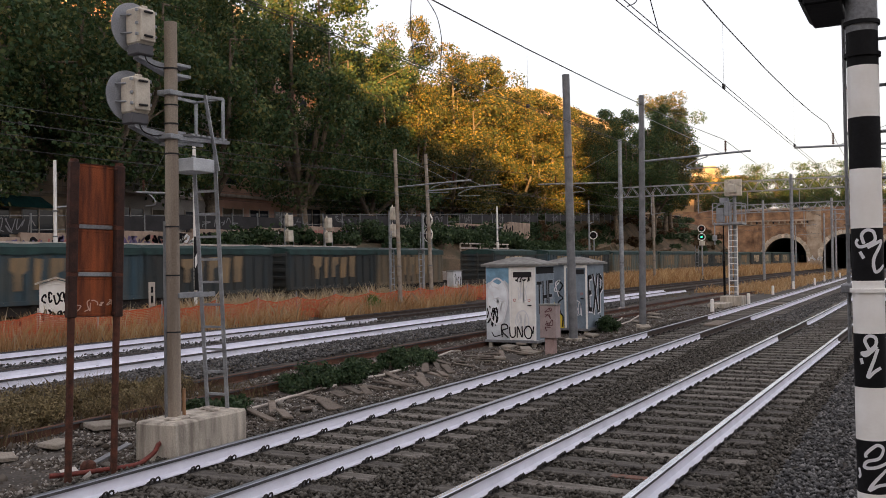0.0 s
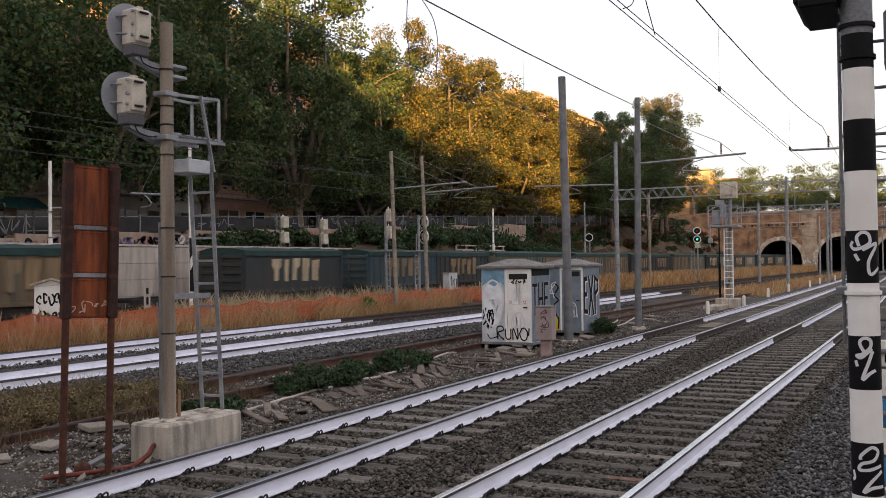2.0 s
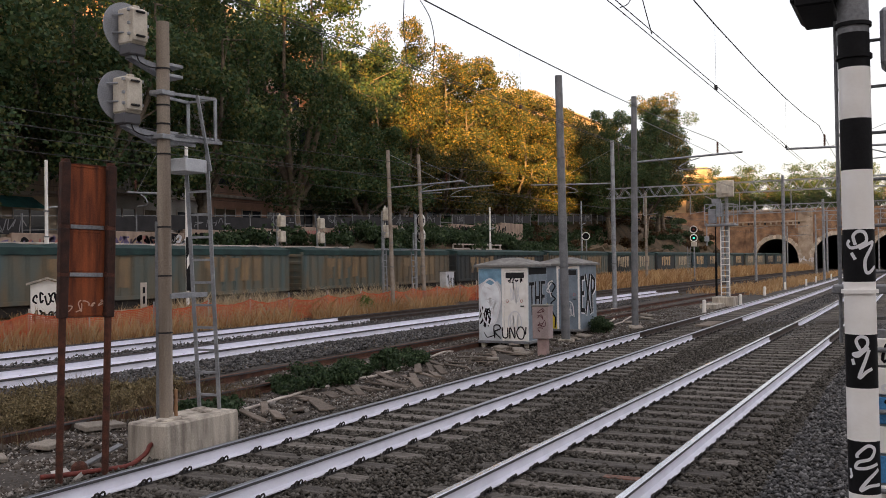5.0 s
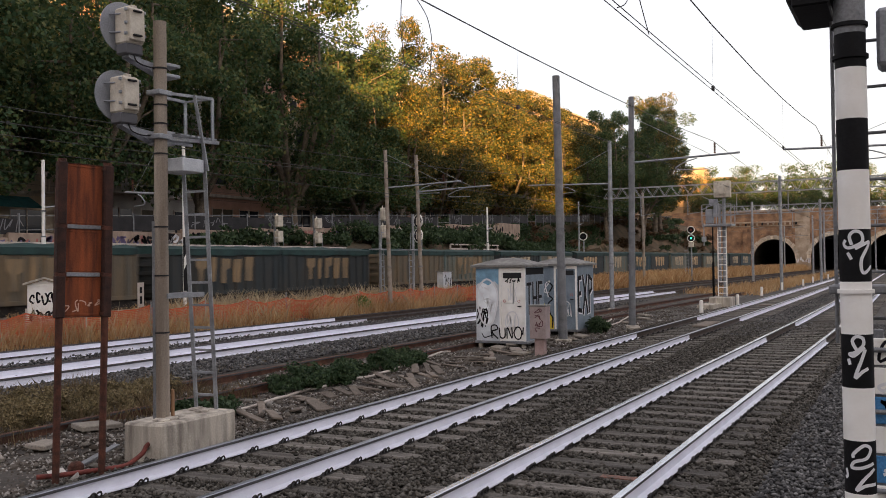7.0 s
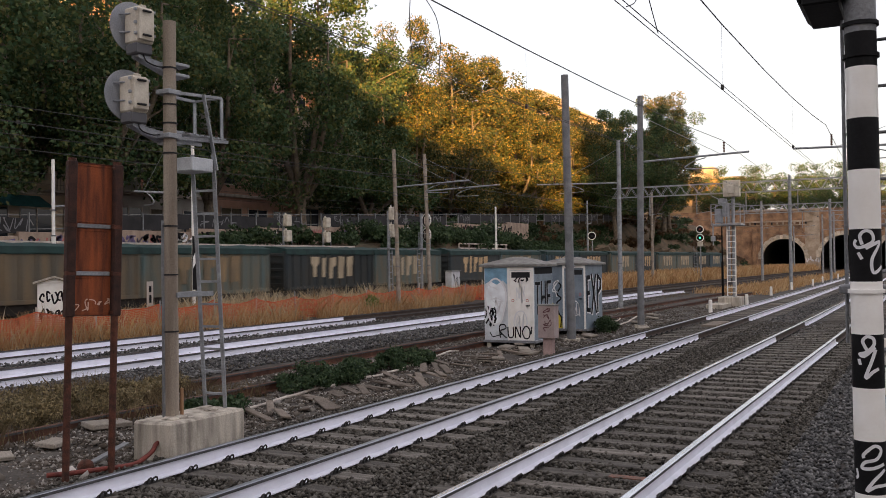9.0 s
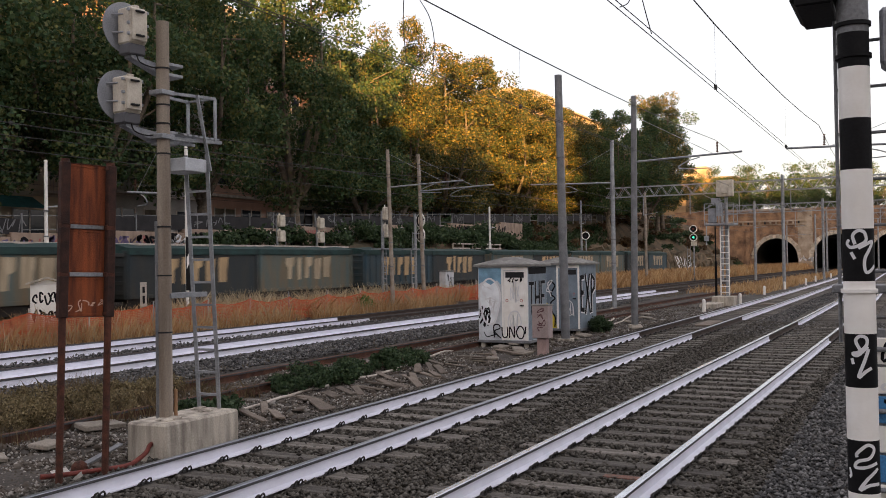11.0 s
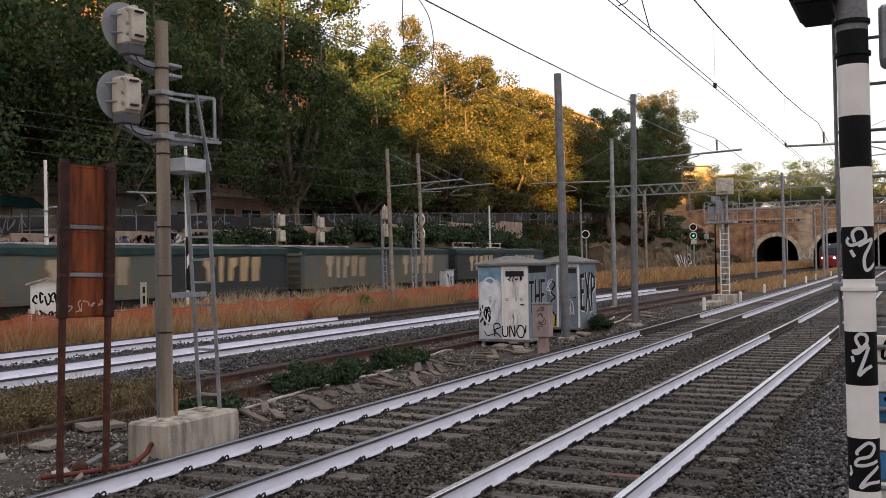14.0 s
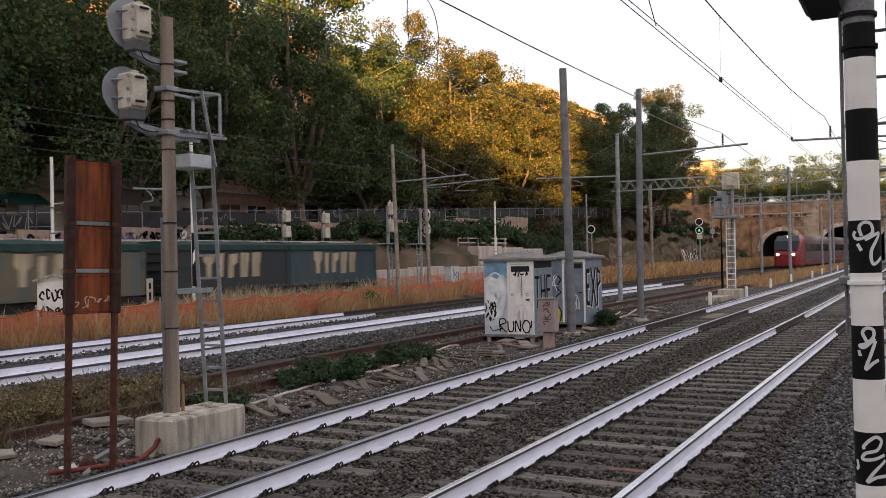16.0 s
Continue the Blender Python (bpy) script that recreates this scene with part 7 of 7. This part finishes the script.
def wagon(k):
    """Flat wagon with bogies carrying two containers; local origin at rail level at its rear end (towards the tunnel)."""
    rnd = random.Random(300 + k)
    old = k >= 6
    label = ("flat freight wagon with worn brown-streaked bulk containers under tarpaulins" if old else "flat freight wagon with dark blue-green bulk containers under tarpaulins")
    if k == 11:
        label = "flat freight wagon carrying a single dark bulk container"
    w = thing("freight_wagon", Matrix(), label, "freight wagon", "moving freight train")
    L = 2 * CL + 0.12
    bm = B()
    for y in (-1.1, 0.9):
        box(bm, (-L + 0.1, y, 0.78), (-0.1, y + 0.2, 1.13), 0.01)
    for i in range(7):
        xx = -L + 0.3 + i * (L - 0.8) / 6
        box(bm, (xx, -1.15, 0.95), (xx + 0.2, 1.15, 1.15), 0.01)
    part("underframe", bm, UNDER, w)
    bm = B()
    for xx in (-L - 0.55, -0.05):
        for y in (-0.87, 0.87):
            bar(bm, (xx, y, 0.92), (xx + 0.6, y, 0.92), 0.12, sides=10)
            part("buffer", bm, UNDER, w)
            bm = B()
    for xc in (-L + 2.3, -2.3):
        bg = new("bogie")
        bg.parent = w
        bg.matrix_basis = pose(xc, 0, 0)
        bm = B()
        for y in (-1.02, 0.92):
            box(bm, (-1.25, y, 0.45), (1.25, y + 0.1, 0.72), 0.02)
        box(bm, (-0.2, -1.0, 0.5), (0.2, 1.0, 0.8), 0.02)
        part("bogie_frame", bm, UNDER, bg)
        for dx in (-0.9, 0.9):
            bm = B()
            for y in (-0.75, 0.75):
                disc(bm, (dx, y, 0.46 + 0.17), (0, 1, 0), 0.46, 0.13, 20)
            bar(bm, (dx, -0.9, 0.63), (dx, 0.9, 0.63), 0.08, sides=8)
            part("wheelset", bm, WHEELSTEEL, bg)
    if k == 11:
        container(w, -8.3, CONT[3], False, OCHRE[1], 900)
    else:
        for j in (0, 1):
            if old:
                paint = CONT[rnd.choice((0, 0, 1, 1, 2, 3))]
                container(w, -L + j * (CL + 0.12), paint, True, OCHRE[2] if rnd.random() < 0.8 else None, k * 10 + j)
            else:
                paint = CONT[rnd.choice((2, 3, 2, 0))] if not (k, j) == (0, 0) else CONT[3]
                container(w, -L + j * (CL + 0.12), paint, k in (3, 5) and j == 0, OCHRE[rnd.choice((0, 1, 1))], k * 10 + j)
    return w


WAGONS = [wagon(k) for k in range(16)]

TRAINRED = mat("train_red", (0.22, 0.014, 0.018), 0.35, 0, 0.15, 1.0, 0.0)
TRAINGREY = mat("train_maroon_grey", (0.10, 0.055, 0.06), 0.4, 0.1, 0.25, 0.8, 0.0, 30.0, (0.14, 0.10, 0.10))
GLASSDARK = plain("train_glass", (0.012, 0.018, 0.028), 0.25, 0, 0, 0.25)
HEADLAMP = plain("headlamp", (1.0, 0.92, 0.75), 0.3, 0, 6.0)


def loft(bm, secs):
    rings = [[bm.verts.new(p) for p in s] for s in secs]
    n = len(rings[0])
    for a, b in zip(rings, rings[1:]):
        for i in range(n):
            f = bm.faces.new((a[i], a[(i + 1) % n], b[(i + 1) % n], b[i]))
            f.smooth = True
    bm.faces.new(rings[0][::-1])
    bm.faces.new(rings[-1])


def section(x, w, z0, z1, r=0.5):
    pts = []
    for cy, cz, a0 in ((w / 2 - r, z1 - r, 0), (-w / 2 + r, z1 - r, 90), (-w / 2 + 0.12, z0 + 0.12, 180), (w / 2 - 0.12, z0 + 0.12, 270)):
        rr = r if a0 < 180 else 0.12
        for k in range(5):
            a = radians(a0 + 90 * k / 4)
            pts.append((x, cy + rr * math.cos(a), cz + rr * math.sin(a)))
    return pts


def coach(first):
    """Red high-speed railcar; local x runs back from its front end."""
    c = thing("passenger_train_car", Matrix(), "red-nosed passenger train car with lit headlamps" if first else "maroon-grey passenger train car with dark windows", "train", "passenger train")
    bm = B()
    if first:
        loft(bm, [section(0.0, 2.0, 0.5, 1.7, 0.3), section(0.25, 2.45, 0.42, 2.25, 0.45), section(1.2, 2.8, 0.40, 3.3, 0.6), section(2.4, 2.86, 0.40, 3.75, 0.7), section(4.5, 2.86, 0.40, 3.9, 0.7)])
        part("nose", bm, TRAINRED, c, "glossy red rounded nose")
        bm = B()
        loft(bm, [section(4.5, 2.86, 0.40, 3.9, 0.7), section(25.0, 2.86, 0.40, 3.9, 0.7)])
        part("body", bm, TRAINGREY, c)
        bm = B()
        pts = [(0.30, 1.12, 2.05), (0.30, -1.12, 2.05), (1.15, -1.32, 3.05), (2.2, -1.1, 3.66), (2.2, 1.1, 3.66), (1.15, 1.32, 3.05)]
        vs = [bm.verts.new(Vector(p) + Vector((-0.2, 0, 0.16))) for p in pts]
        ws = [bm.verts.new(Vector(p) + Vector((0.3, 0, -0.2))) for p in pts]
        bm.faces.new((vs[0], vs[1], vs[2], vs[5]))
        bm.faces.new((vs[5], vs[2], vs[3], vs[4]))
        for i in range(6):
            bm.faces.new((vs[i], ws[i], ws[(i + 1) % 6], vs[(i + 1) % 6]))
        part("windscreen", bm, GLASSDARK, c, "dark wraparound windscreen")
        for y in (-0.82, 0.82):
            bm = B()
            disc(bm, (0.06, y, 1.72), (-1, 0, 0.2), 0.13, 0.2, 16)
            part("headlamp", bm, HEADLAMP, c, "lit white headlamp")
        bm = B()
        disc(bm, (1.75, 0, 3.62), (-1, 0, 0.5), 0.09, 0.12, 12)
        part("top_lamp", bm, HEADLAMP, c)
        bm = B()
        box(bm, (0.1, -1.1, 0.25), (1.6, 1.1, 0.6), 0.08)
        part("apron", bm, UNDER, c)
    else:
        loft(bm, [section(0.2, 2.86, 0.40, 3.9, 0.7), section(25.2, 2.86, 0.40, 3.9, 0.7)])
        part("body", bm, TRAINGREY, c)
    for y in (-1.44, 1.40):
        bm = B()
        box(bm, (4.8 if first else 1.2, y, 2.0), (24.2, y + 0.04, 2.85), 0.01)
        part("window_band", bm, GLASSDARK, c)
        bm = B()
        box(bm, (4.6 if first else 0.3, y - 0.006, 0.75), (25.0, y + 0.046, 1.0), 0.004)
        part("red_stripe", bm, TRAINRED, c)
    for xc in (3.8, 21.5):
        bm = B()
        box(bm, (xc - 1.4, -1.2, 0.25), (xc + 1.4, 1.2, 0.7), 0.04)
        for dx in (-1.1, 1.1):
            for y in (-0.75, 0.75):
                disc(bm, (xc + dx, y, 0.62), (0, 1, 0), 0.45, 0.13, 18)
        part("bogie", bm, UNDER, c)
    return c


CARS = [coach(True), coach(False), coach(False), coach(False)]


# ---- movement ----
def on_track(fy, xa, xb, z=0.0):
    """Pose of a vehicle whose local x axis runs from xa to xb on a centre line, with its origin at xb."""
    a = math.atan2(fy(xb) - fy(xa), xb - xa)
    return Matrix.Translation((xb, fy(xb), z)) @ Matrix.Rotation(a, 4, "Z")


def motions():
    # the freight train rolls to the left at a steady 12 m/s
    for k, w in enumerate(WAGONS):
        end = 231.0 - 15.42 * k
        rows = []
        for i in range(17):
            x = end - 12.0 * i
            rows.append((float(i), on_track(y_freight, x - 14.2, x)))
        walk(w, rows)
    # the passenger train comes out of the tunnel
    for k, c in enumerate(CARS):
        rows = []
        for i in range(17):
            x = 106.0 + 21.0 * (16 - i) + 25.3 * k
            a = math.atan2(y_track3(x + 22) - y_track3(x), 22.0)
            rows.append((float(i), Matrix.Translation((x, y_track3(x), 0.0)) @ Matrix.Rotation(a, 4, "Z")))
        walk(c, rows)


motions()
